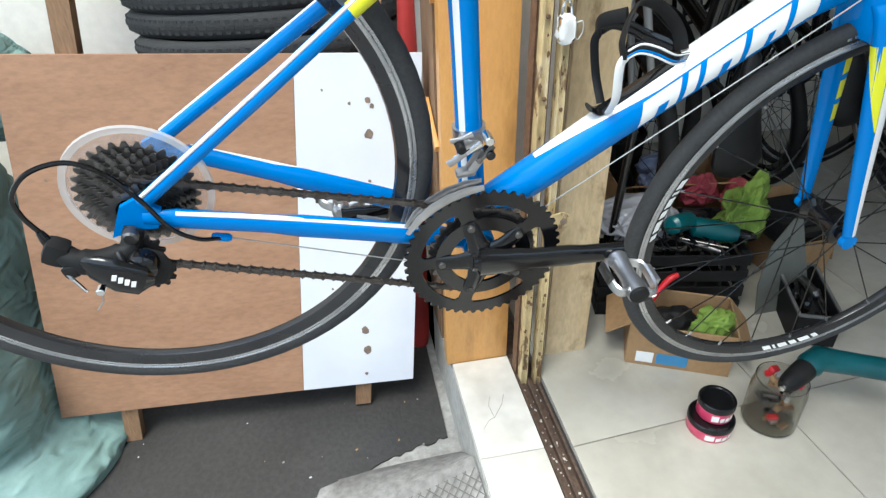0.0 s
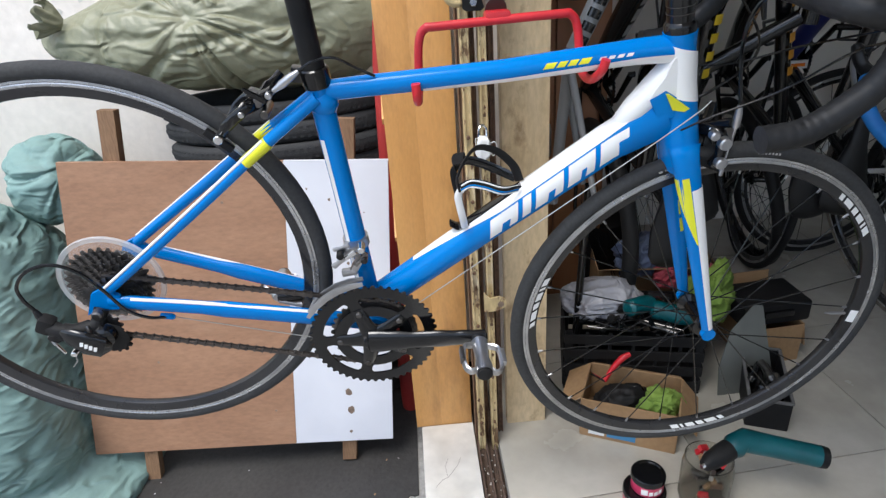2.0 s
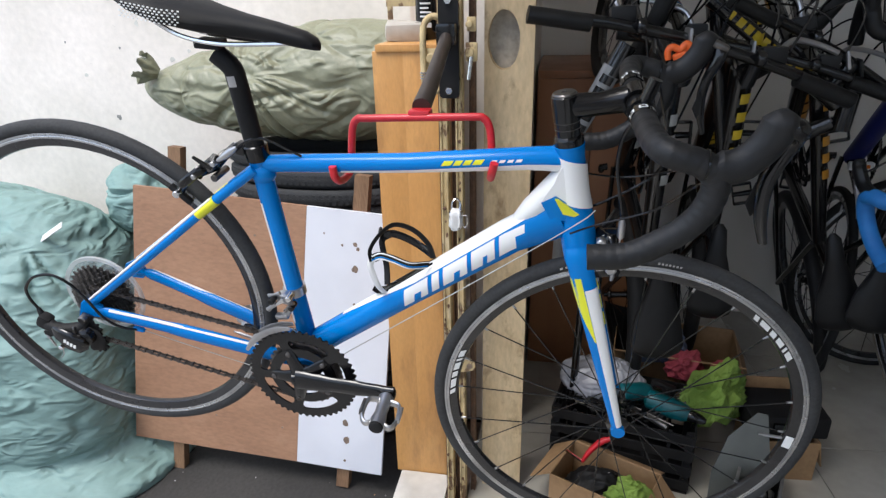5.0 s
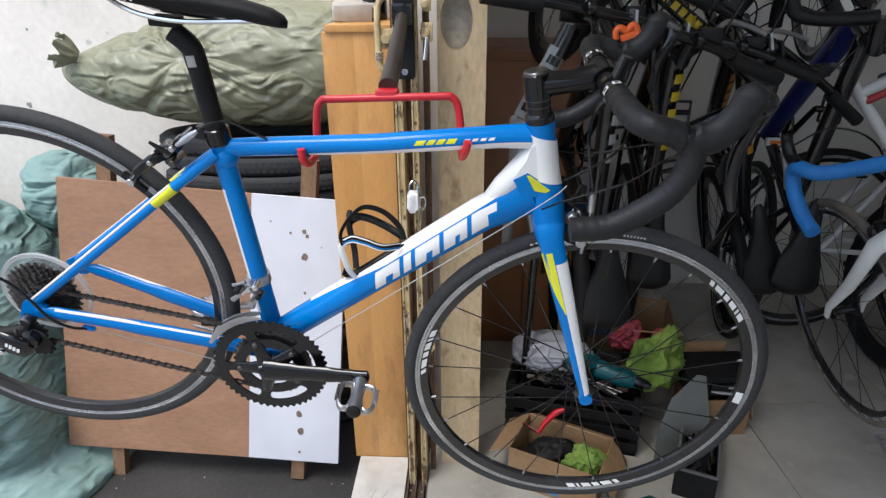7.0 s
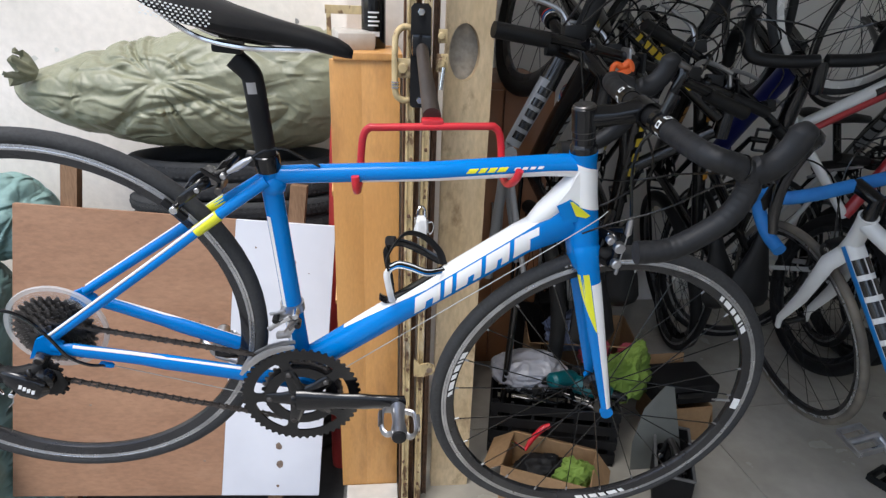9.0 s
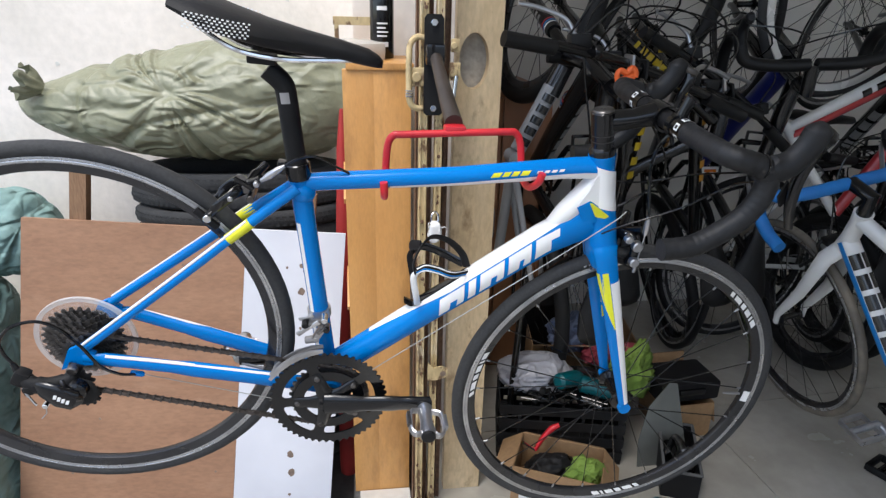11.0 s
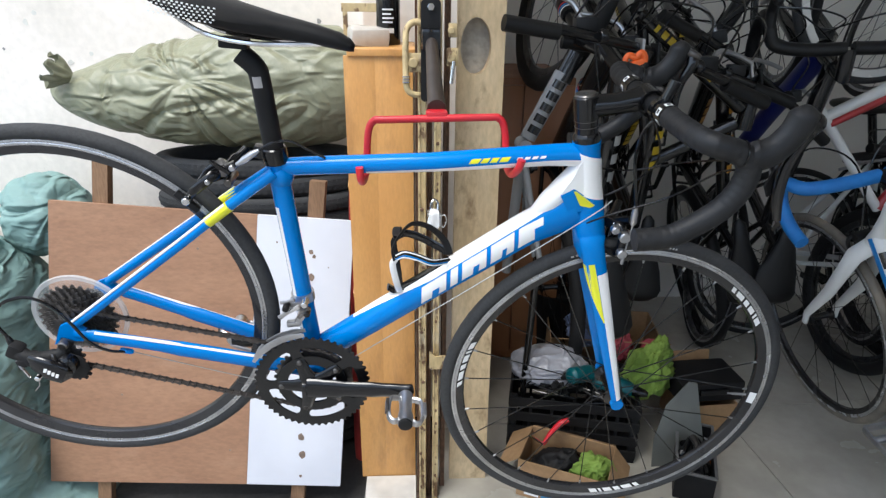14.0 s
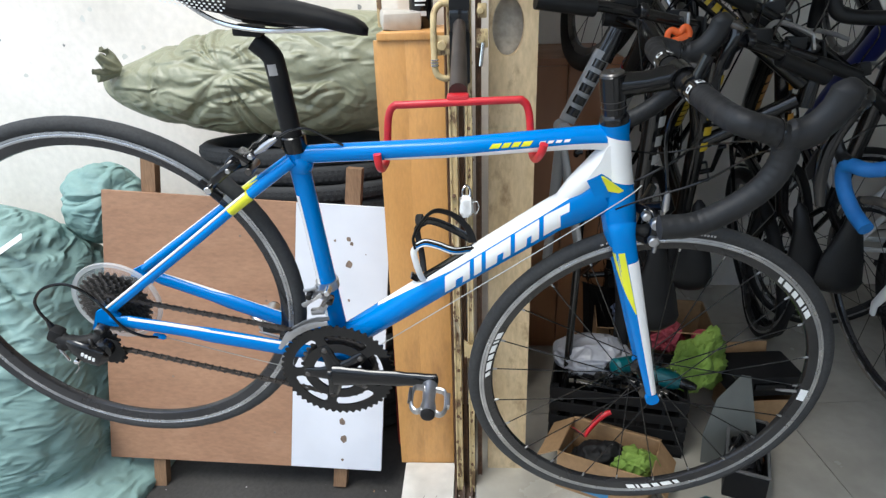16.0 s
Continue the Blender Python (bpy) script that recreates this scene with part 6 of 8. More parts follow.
tin_pink = material("pink_tin_print", (0.62, 0.05, 0.13), 0.3, other=(0.40, 0.02, 0.07), scale=30, coat=0.4)


def crumple(name, label, category, mat, at, half, seed, rough=0.35, turn=0.0, flat=0.0):
    """A crumpled cloth or bag lump resting on z = at.z."""
    bm = bmesh.new()
    bmesh.ops.create_icosphere(bm, subdivisions=5, radius=1.0)
    for v in bm.verts:
        d = v.co.normalized()
        n = noise.noise(d * 1.3 + Vector((seed, 0, 0)))
        r = 2.4 * max(0, 1 - 2.6 * abs(noise.noise(d * 2.1 + Vector((0, seed, 0)) + Vector((n, 0, n)) * 0.5))) ** 1.5
        r2 = 1 - 2.2 * abs(noise.noise(d * 6.5 + Vector((seed, seed, 0)) + Vector((n, n, n))))
        q = d * (1 + rough * 0.8 * n + rough * 0.22 * r + rough * 0.03 * r2)
        v.co = Vector((q.x * half[0], q.y * half[1], max(q.z, -0.75 + flat) * half[2]))
    lo = min(v.co.z for v in bm.verts)
    for v in bm.verts:
        v.co.z -= lo
    ob = part(name, bm, mat, crease=150)
    ob.matrix_world = pose(*at, 0, 0, turn)
    return tagged(ob, label, category)


def carton(name, label, m, size, flaps=((1, 40), (3, 60)), th=0.004, mat=None):
    """An open cardboard box: four sides, a bottom and some flaps."""
    box = thing(name, label, "cardboard box", m)
    w, d, h = size
    mat = mat or cardboard
    bm = bmesh.new()
    block(bm, (w, d, th), Matrix.Translation((0, 0, th / 2)))
    part("bottom", bm, mat, box, smooth=False)
    sides = [((0, -d / 2, h / 2), (w, th, h)), ((w / 2, 0, h / 2), (th, d - 2 * th, h)), ((0, d / 2, h / 2), (w, th, h)), ((-w / 2, 0, h / 2), (th, d - 2 * th, h))]
    for at, sz in sides:
        bm = bmesh.new()
        block(bm, sz, Matrix.Translation(at), 0.0008)
        part("side", bm, mat, box, smooth=False)
    for k, ang in flaps:
        bm = bmesh.new()
        ln = (w if k % 2 == 0 else d) - 0.006
        wd = d * 0.45 if k % 2 == 0 else d * 0.45
        block(bm, (ln, wd, th), Matrix.Translation((0, wd / 2, 0)))
        fl = part("flap", bm, mat, box, smooth=False)
        at = sides[k][0]
        yaw = {0: 180, 1: -90, 2: 0, 3: 90}[k]
        fl.matrix_local = Matrix.Translation((at[0], at[1], h)) @ Matrix.Rotation(radians(yaw), 4, "Z") @ Matrix.Rotation(radians(ang), 4, "X")
    return box


c1 = carton("cardboard_box", "open brown cardboard box full of small tools", pose(0.967, 1.100, 0.0, 0, 0, -25), (0.265, 0.17, 0.135), ((1, -50), (3, -35), (2, -35)))
for x, w, mat in ((-0.085, 0.045, paper_white), (-0.015, 0.08, material("blue_label", (0.05, 0.22, 0.42), 0.5))):
    bm = bmesh.new()
    block(bm, (w, 0.001, 0.035), Matrix.Translation((x, -0.0880, 0.03)))
    part("sticker", bm, mat, c1, "plain label sticker", smooth=False)
crumple("cloth", "bunched lime green cloth lying in the cardboard box", "cloth", green_cloth, (1.030, 1.045, 0.085), (0.050, 0.035, 0.045), 2.0, 0.5)
crumple("rag", "black greasy rag lying in the cardboard box", "rag", black_matt, (0.942, 1.112, 0.006), (0.09, 0.06, 0.065), 5.0, 0.32)
bm = bmesh.new()
sweep(bm, smooth_path([(0, 0, 0), (0.02, 0.006, 0.035), (0.05, 0.010, 0.07), (0.075, 0.012, 0.082)], 5), [0.006, 0.008, 0.010, 0.0075], 10)
tl = tagged(part("tyre_lever", bm, red_dip), "red handled tool sticking out of the cardboard box", "tool")
tl.location = (0.905, 1.160, 0.120)
bm = bmesh.new()
sweep(bm, [(0, 0, 0), (-0.05, -0.01, 0.045)], 0.004, 8)
part("shaft", bm, chrome, tl)
bm = bmesh.new()
lathe(bm, [(0.020, -0.003), (0.026, -0.003), (0.026, 0.003), (0.020, 0.003)], 24, Matrix.Rotation(0.5, 4, "X"), closed=True)
o = tagged(part("ring", bm, black_gloss), "black plastic ring lying in the cardboard box", "ring")
o.location = (0.985, 1.125, 0.105)


def crate():
    """A black slatted plastic crate."""
    th = thing("plastic_crate", "black slatted plastic crate full of tools", "crate", pose(1.045, 1.375, 0.0, 0, 0, -12))
    w, d, h, t = 0.42, 0.27, 0.215, 0.006
    bm = bmesh.new()
    block(bm, (w, d, t), Matrix.Translation((0, 0, t / 2)))
    part("base", bm, black_matt, th, smooth=False)
    for s in (-1, 1):
        for k in range(4):
            z = 0.03 + k * 0.055
            bm = bmesh.new()
            block(bm, (w, t, 0.034), Matrix.Translation((0, s * d / 2, z)), 0.001)
            part("slat", bm, black_matt, th, smooth=False)
            bm = bmesh.new()
            block(bm, (t, d - t, 0.034), Matrix.Translation((s * w / 2, 0, z)), 0.001)
            part("slat", bm, black_matt, th, smooth=False)
        for q in (-1, 1):
            bm = bmesh.new()
            block(bm, (0.022, 0.018, h), Matrix.Translation((s * (w / 2 - 0.014), q * (d / 2 - 0.013), h / 2)), 0.003)
            part("corner_post", bm, black_matt, th)
        for k in range(1, 6):
            bm = bmesh.new()
            block(bm, (0.010, 0.010, h), Matrix.Translation((-w / 2 + k * w / 6, s * (d / 2 - 0.008), h / 2)), 0.001)
            part("rib", bm, black_matt, th)
    return th


crate()
crumple("plastic_bag", "crumpled white plastic bag lying on the crate", "bag", white_bag, (0.970, 1.415, 0.205), (0.120, 0.085, 0.060), 7.0, 0.26)


def drill(m, label):
    th = thing("power_drill", label, "drill", m)
    bm = bmesh.new()
    sweep(bm, [(-0.10, 0, 0), (-0.09, 0, 0), (0.0, 0, 0), (0.03, 0, 0), (0.045, 0, 0)], [0.02, 0.033, 0.034, 0.030, 0.022], 16)
    part("body", bm, teal_tool, th)
    bm = bmesh.new()
    sweep(bm, [(0.044, 0, 0), (0.06, 0, 0), (0.085, 0, 0), (0.10, 0, 0)], [0.019, 0.020, 0.016, 0.008], 14)
    part("chuck", bm, black_gloss, th)
    bm = bmesh.new()
    sweep(bm, smooth_path([(-0.05, 0, -0.02), (-0.06, 0, -0.07), (-0.075, 0, -0.12)], 4), [0.019, 0.018], 12)
    block(bm, (0.085, 0.05, 0.035), Matrix.Translation((-0.075, 0, -0.135)), 0.006)
    part("grip", bm, black_matt, th)
    return th


drill(pose(1.075, 1.330, 0.268, 60, 12, 30) @ Matrix.Scale(0.82, 4), "teal and black power drill lying on the crate")
drill(pose(1.175, 1.285, 0.245, 75, 5, -25) @ Matrix.Scale(0.9, 4), "teal and black power drill among the tools")
dr = thing("power_drill", "teal and black power drill resting on the jar", "drill", pose(1.148, 0.825, 0.178))
g = bmesh.new()
tail, nose = Vector((0.185, -0.055, -0.030)), Vector((-0.122, -0.053, -0.015))
sweep(g, [tail * 0.93, tail * 0.9, tail * 0.4, Vector((0, 0, 0)), nose * 0.25, nose * 0.4], [0.020, 0.027, 0.027, 0.030, 0.030, 0.020], 18)
part("body", g, teal_tool, dr)
g = bmesh.new()
sweep(g, [tail, tail * 0.985, tail * 0.90], [0.018, 0.026, 0.0275], 18)
part("battery_end", g, black_matt, dr)
g = bmesh.new()
sweep(g, [nose * 0.38, nose * 0.55, nose * 0.85, nose], [0.026, 0.026, 0.022, 0.014], 16)
ch = part("chuck", g, black_matt, dr)
g = bmesh.new()
sweep(g, [nose * 0.99, nose * 1.06], [0.008, 0.006], 10)
part("chuck_jaw", g, chrome, ch)
crumple("plastic_bag", "crumpled blue plastic bag among the cartons", "bag", blue_bag, (1.165, 1.62, 0.22), (0.085, 0.06, 0.075), 3.0, 0.4)
crumple("cloth", "lime green cloth hanging over the tools", "cloth", green_cloth, (1.300, 1.375, 0.165), (0.085, 0.045, 0.090), 11.0, 0.75, 25)
crumple("cloth", "crumpled red cloth lying on the cartons", "cloth", pink_cloth, (1.245, 1.545, 0.205), (0.055, 0.045, 0.050), 17.0, 0.45)
crumple("cloth", "crumpled dull red cloth beside a green one", "cloth", pink_cloth, (1.362, 1.490, 0.185), (0.050, 0.045, 0.050), 19.0, 0.45)
carton("cardboard_box", "open brown cardboard box behind the crate", pose(1.250, 1.745, 0.0, 0, 0, -8), (0.42, 0.26, 0.22), ((0, 30), (2, -55), (1, -65)))
carton("cardboard_box", "worn brown cardboard box with torn sides", pose(1.520, 1.415, 0.0, 0, 0, 4), (0.17, 0.20, 0.14), ((1, -78), (2, 80)))
bm = bmesh.new()
block(bm, (0.235, 0.16, 0.075), Matrix.Translation((0, 0, 0.0375)), 0.012)
case = tagged(part("tool_case", bm, black_matt), "black plastic tool case lying on a cardboard box", "case")
case.matrix_world = pose(1.515, 1.410, 0.142, 0, 0, 4)
bm = bmesh.new()
block(bm, (0.10, 0.012, 0.022), Matrix.Translation((0, -0.086, 0.045)), 0.004)
part("handle", bm, black_gloss, case)
bm = bmesh.new()
slab(bm, [(-0.085, 0.0), (0.085, 0.0), (0.095, 0.06), (0.078, 0.27), (0.05, 0.275), (-0.03, 0.20), (-0.075, 0.09)], 0.004)
sh = tagged(part("plastic_sheet", bm, grey_sheet, smooth=False), "grey plastic sheet leaning on the tools", "sheet")
sh.matrix_world = pose(1.362, 1.185, 0.0, -22, 0, 2)
crumple("rag", "black oily rag lying in the parts tray", "rag", black_matt, (1.395, 1.150, 0.004), (0.038, 0.105, 0.05), 23.0, 0.25, -22)
# shallow tray of greasy parts beside the sheet
tray_rim = material("worn_grey_tray_edge", (0.16, 0.155, 0.15), 0.5, other=(0.08, 0.078, 0.075), scale=25, amount=0.8)
tray = thing("parts_tray", "shallow black tray with a worn grey rim full of greasy parts", "tray", pose(1.395, 1.150, 0.0, 0, 0, -22))
tw, td, tz = 0.112, 0.262, 0.098
g = bmesh.new()
block(g, (tw, td, 0.003), Matrix.Translation((0, 0, 0.0015)))
part("bottom", g, black_matt, tray, smooth=False)
for x, y, w, d in ((0, -td / 2, tw, 0.003), (0, td / 2, tw, 0.003), (-tw / 2, 0, 0.003, td - 0.004), (tw / 2, 0, 0.003, td - 0.004)):
    g = bmesh.new()
    block(g, (w, d, tz - 0.004), Matrix.Translation((x, y, tz / 2 + 0.001)), 0.0006)
    side = part("side", g, black_matt, tray, smooth=False)
    g = bmesh.new()
    block(g, (w + 0.006, d + 0.006, 0.007), Matrix.Translation((x, y, tz + 0.003)), 0.0015)
    part("rim", g, tray_rim, side, "worn grey rolled rim", smooth=False)
# wires lying over the crate
for k in range(14):
    r = random.Random(90 + k)
    x, y = 1.045 + r.uniform(-0.14, 0.16), 1.35 + r.uniform(-0.09, 0.08)
    g = bmesh.new()
    sweep(g, smooth_path([(0, 0, 0)] + [(r.uniform(-0.09, 0.09), r.uniform(-0.07, 0.07), r.uniform(0.0, 0.03)) for q in range(4)], 6), 0.0022, 6)
    o = tagged(part("cable", g, (black_gloss, black_matt, steel)[k % 3]), "loose thin black cable lying over the crate", "cable", "loose cables")
    o.location = (x, y, 0.218)
for k in range(10):
    r = random.Random(120 + k)
    g = bmesh.new()
    L = r.uniform(0.05, 0.09)
    sweep(g, [(-L, 0, 0), (-L * 0.1, 0, 0.002), (0, 0, 0.002), (L * 0.5, 0, 0.0), (L, 0, 0)], [0.011, 0.010, 0.005, 0.004, 0.006], 10)
    o = tagged(part("hand_tool", g, (black_gloss, steel, black_matt)[k % 3]), "dark greasy hand tool lying in the crate", "tool", "hand tools")
    o.matrix_world = pose(1.065 + r.uniform(-0.12, 0.13), 1.345 + r.uniform(-0.07, 0.07), 0.195 + 0.004 * k, r.uniform(-20, 20), r.uniform(-25, 25), r.uniform(0, 180))
# greasy parts heaped by the sheet
for k in range(9):
    r = random.Random(40 + k)
    bm = bmesh.new()
    L = r.uniform(0.03, 0.06)
    sweep(bm, [(-L, 0, 0), (-L * 0.8, 0, 0.004), (0, 0, 0.008), (L * 0.8, 0, 0.004), (L, 0, 0)], [0.006, 0.013, 0.009, 0.013, 0.006], 10)
    o = tagged(part("crank_arm", bm, r.choice((black_gloss, steel, black_matt, black_gloss))), "greasy black crank arm in a heap of parts", "crank", "loose crank arms")
    o.matrix_world = pose(1.395 + r.uniform(-0.03, 0.03), 1.150 + r.uniform(-0.07, 0.07), 0.062 + 0.010 * (k // 2), r.uniform(-25, 25), r.uniform(-25, 25), 70 + r.uniform(-30, 30))
for k, (x, y, z, mat) in enumerate(((1.415, 1.125, 0.085, amber), (1.36, 1.085, 0.06, teal_tool))):
    bm = bmesh.new()
    block(bm, (0.03, 0.022, 0.05), None, 0.008)
    o = tagged(part("small_bottle", bm, mat), "small coloured plastic bottle among greasy parts", "bottle", "small bottles")
    o.matrix_world = pose(x, y, z - 0.03, 10, 15, 30 * k)
# black bin and hub-like dark forms behind the wheel
bm = bmesh.new()
lathe(bm, [(0.0005, 0), (0.10, 0), (0.115, 0.02), (0.13, 0.30), (0.135, 0.31), (0.127, 0.31), (0.12, 0.29), (0.0005, 0.27)], 32, Matrix.Rotation(radians(90), 4, "X"))
o = tagged(part("bin", bm, black_matt), "black plastic bin standing behind the crate", "bin")
o.location = (1.10, 1.93, 0.0)

# tins and jar
def tin(r, h, at, label, tilt=0):
    bm = bmesh.new()
    lathe(bm, [(0.0005, 0), (r - 0.002, 0), (r, 0.003), (r, h * 0.68), (r - 0.001, h * 0.70)], 36, Matrix.Rotation(radians(90), 4, "X"))
    t = part("tin", bm, tin_pink)
    bm = bmesh.new()
    lathe(bm, [(r + 0.001, h * 0.66), (r + 0.0022, h * 0.68), (r + 0.0022, h - 0.003), (r, h), (r - 0.006, h), (r - 0.008, h - 0.002), (0.0005, h - 0.002)], 36, Matrix.Rotation(radians(90), 4, "X"))
    part("lid", bm, black_gloss, t, "glossy black lid")
    bm = bmesh.new()
    for k, (a0, a1, z0, z1) in enumerate(((-2.3, -1.9, 0.16, 0.52), (-1.83, -1.58, 0.16, 0.42), (-1.52, -1.28, 0.16, 0.42), (-1.22, -0.95, 0.2, 0.48))):
        rows = [[bm.verts.new(((r + 0.0004) * math.cos(a0 + (a1 - a0) * i / 5), (r + 0.0004) * math.sin(a0 + (a1 - a0) * i / 5), h * (z + 0.04 * i / 5))) for z in (z0, z1)] for i in range(6)]
        for p, q in zip(rows, rows[1:]):
            bm.faces.new((p[0], q[0], q[1], p[1]))
    part("print", bm, paper_white, t, "plain white bars of print")
    t.location = at
    return tagged(t, label, "tin", "wax tins")


tin(0.052, 0.044, (0.910, 0.825, 0.0), "round pink wax tin with a black lid")
tin(0.041, 0.050, (0.918, 0.831, 0.0435), "small pink wax tin stacked on another tin")
jar_glass = clear("jar_glass", (0.80, 0.79, 0.75), 0.16, 1.22)
bm = bmesh.new()
lathe(bm, [(0.0005, 0), (0.055, 0), (0.062, 0.008), (0.062, 0.11), (0.058, 0.125), (0.058, 0.14), (0.056, 0.14), (0.056, 0.124), (0.059, 0.11), (0.059, 0.01), (0.052, 0.004), (0.0005, 0.004)], 36, Matrix.Rotation(radians(90), 4, "X"))
j = tagged(part("jar", bm, jar_glass), "clear plastic jar holding small greasy parts", "jar")
j.location = (1.062, 0.815, 0.0)
for k in range(26):
    r = random.Random(70 + k)
    bm = bmesh.new()
    block(bm, (r.uniform(0.015, 0.04), r.uniform(0.01, 0.02), r.uniform(0.008, 0.016)), None, 0.003)
    o = tagged(part("small_part", bm, r.choice((steel, cardboard, alloy, black_matt, red_dip, brown_iron))), "small greasy part lying in the jar", "part", "parts in the jar")
    a, q = r.uniform(0, 6.28), r.uniform(0, 0.036)
    o.matrix_world = pose(1.062 + q * math.cos(a), 0.815 + q * math.sin(a), 0.012 + 0.012 * (k // 2), r.uniform(-30, 30), r.uniform(-30, 30), r.uniform(0, 180))


# ---- the other bicycles ----
def colour(name, c, rough=0.35):
    return material(name, c, rough, other=tuple(q * 0.8 for q in c), scale=6, coat=0.3)


paint_black = material("black_paint", (0.005, 0.005, 0.006), 0.15, other=(0.009, 0.009, 0.009), scale=6, spec=0.5, coat=0.3)
paint_white = colour("white_gloss_paint", (0.72, 0.72, 0.70))
paint_blue2 = colour("deep_blue_paint", (0.010, 0.016, 0.14))
paint_red = colour("red_paint", (0.45, 0.02, 0.025))
paint_yellow = colour("amber_yellow_paint", (0.60, 0.42, 0.02))
paint_lime = colour("lime_paint", (0.42, 0.55, 0.02))
blue_tape = material("blue_bar_tape", (0.01, 0.16, 0.45), 0.6, other=(0.01, 0.11, 0.34), scale=20, bump=0.0005, bump_scale=100)
orange_plastic = material("orange_plastic", (0.80, 0.13, 0.02), 0.4)
tan_wall = material("tan_tyre_wall", (0.20, 0.17, 0.13), 0.7, other=(0.05, 0.05, 0.05), scale=12)


# grip and tyre blacks for indoor bikes: the shop's dimness is in the colour
grip_black = material("black_grip_rubber", (0.005, 0.005, 0.0055), 0.42, other=(0.009, 0.009, 0.009), scale=20, spec=0.3)
dull_print = material("dull_pale_print", (0.30, 0.30, 0.29), 0.5)
rubber_dark = material("shaded_black_tyre", (0.010, 0.010, 0.0105), 0.6, other=(0.018, 0.0175, 0.017), scale=14, amount=0.6, spec=0.25, bump=0.0006, bump_scale=160)


def other_bike(m, label, main, accent, flat=True, tape_mat=grip_black, front=True, steer=0.0, suspension=False, radius=0.335, tyre_mat=rubber_dark, wide=0.0125, group="stored bicycles", stripe=None, spokes=20, fat=1.0, band=None, bands=(), crank_mat=None, marks=5, crank=None, mark_from=0.28):
    """A stored bicycle in its own frame, wheels on z = 0, front towards +x."""
    bike = thing("bicycle", label, "bicycle", m, group)
    W = radius
    bb, seat, ht, hb = Vector((0.43, 0, 0.28)), Vector((0.30, 0, 0.70)), Vector((0.80, 0, 0.84)), Vector((0.84, 0, 0.72))
    rear, fr = Vector((0, 0, W)), Vector((1.02, 0, W))
    hd = (hb - ht).normalized()
    crank_mat = crank_mat or black_gloss
    bm = bmesh.new()
    sweep(bm, [bb, seat], 0.017 * fat, 12)
    sweep(bm, [seat, ht + hd * 0.02], [0.017 * fat, 0.022 * fat], 12)
    sweep(bm, [ht - hd * 0.005, ht + hd * 0.03, hb - hd * 0.03, hb + hd * 0.004], [0.025, 0.022, 0.023, 0.027], 14)
    for s in (-1, 1):
        sweep(bm, [seat + Vector((0, s * 0.014, 0)), rear + Vector((0, s * 0.066, 0))], 0.009, 8)
        sweep(bm, [bb + Vector((0, s * 0.03, 0)), rear + Vector((0, s * 0.066, 0))], [(0.012, 0.008), (0.008, 0.006)], 8)
    fo = part("frame", bm, main, bike)
    dr = 0.027 * fat
    bm = bmesh.new()
    sweep(bm, [bb, bb.lerp(hb, 0.5), hb - hd * 0.02], [dr * 0.95, dr, dr * 1.05], 16)
    part("down_tube", bm, accent, fo)

    def along(t):
        """A point on the bent axis of the down tube."""
        mid = bb.lerp(hb, 0.5)
        return bb.lerp(mid, t * 2) if t < 0.5 else mid.lerp(hb - hd * 0.02, t * 2 - 1)
    if band:
        for arc in ((72, 128), (-128, -72)):
            bm = bmesh.new()
            sweep(bm, [bb.lerp(hb, 0.05), bb.lerp(hb, 0.5), hb - hd * 0.022], [dr * 0.99, dr * 1.03, dr * 1.07], 12, cap=False, arc=arc)
            part("paint_band", bm, band, fo, "broad blue painted band")
    for k, mt in enumerate(bands):
        bm = bmesh.new()
        p = bb.lerp(hb, 0.70 + 0.022 * k)
        sweep(bm, [p, p + (hb - bb) * 0.016], dr * 1.045, 16, cap=False)
        part("tube_band", bm, mt, fo)
    if stripe:
        d = (hb - bb).normalized()
        n = Vector((-d.z, 0, d.x))
        wide_m = 0.55 / marks
        for s in (-1, 1):
            for k in range(marks):
                a, b = along(mark_from + wide_m * k), along(mark_from + wide_m * (k + (0.78 if suspension else 0.74)))
                bm = bmesh.new()
                if suspension:
                    if s > 0:
                        sweep(bm, [a, b], dr * 1.03, 10, cap=False, arc=(-40, -4))
                        part("mark_block", bm, stripe, fo, "plain block of the maker's mark")
                    continue
                sweep(bm, [a, b], dr * 1.07, 8, cap=False, arc=(s * 4, s * 66))
                part("mark_block", bm, stripe, fo, "plain block of the maker's mark", smooth=False)
        for k in range(marks - 1):
            a = seat.lerp(ht, 0.45 + 0.10 * k)
            bm = bmesh.new()
            t = (ht - seat).normalized()
            r = 0.0215 * fat
            sweep(bm, [a, a + t * 0.028], r, 8, cap=False, arc=(-50, 0))
            part("mark_block", bm, stripe, fo, "plain block of the maker's mark", smooth=False)
    turn = Matrix.Translation(hb) @ Matrix.Rotation(radians(steer), 4, hd * -1) @ Matrix.Translation(-hb)

    def turned(p):
        return turn @ Vector(p)
    off = 0.058 if suspension else 0.047
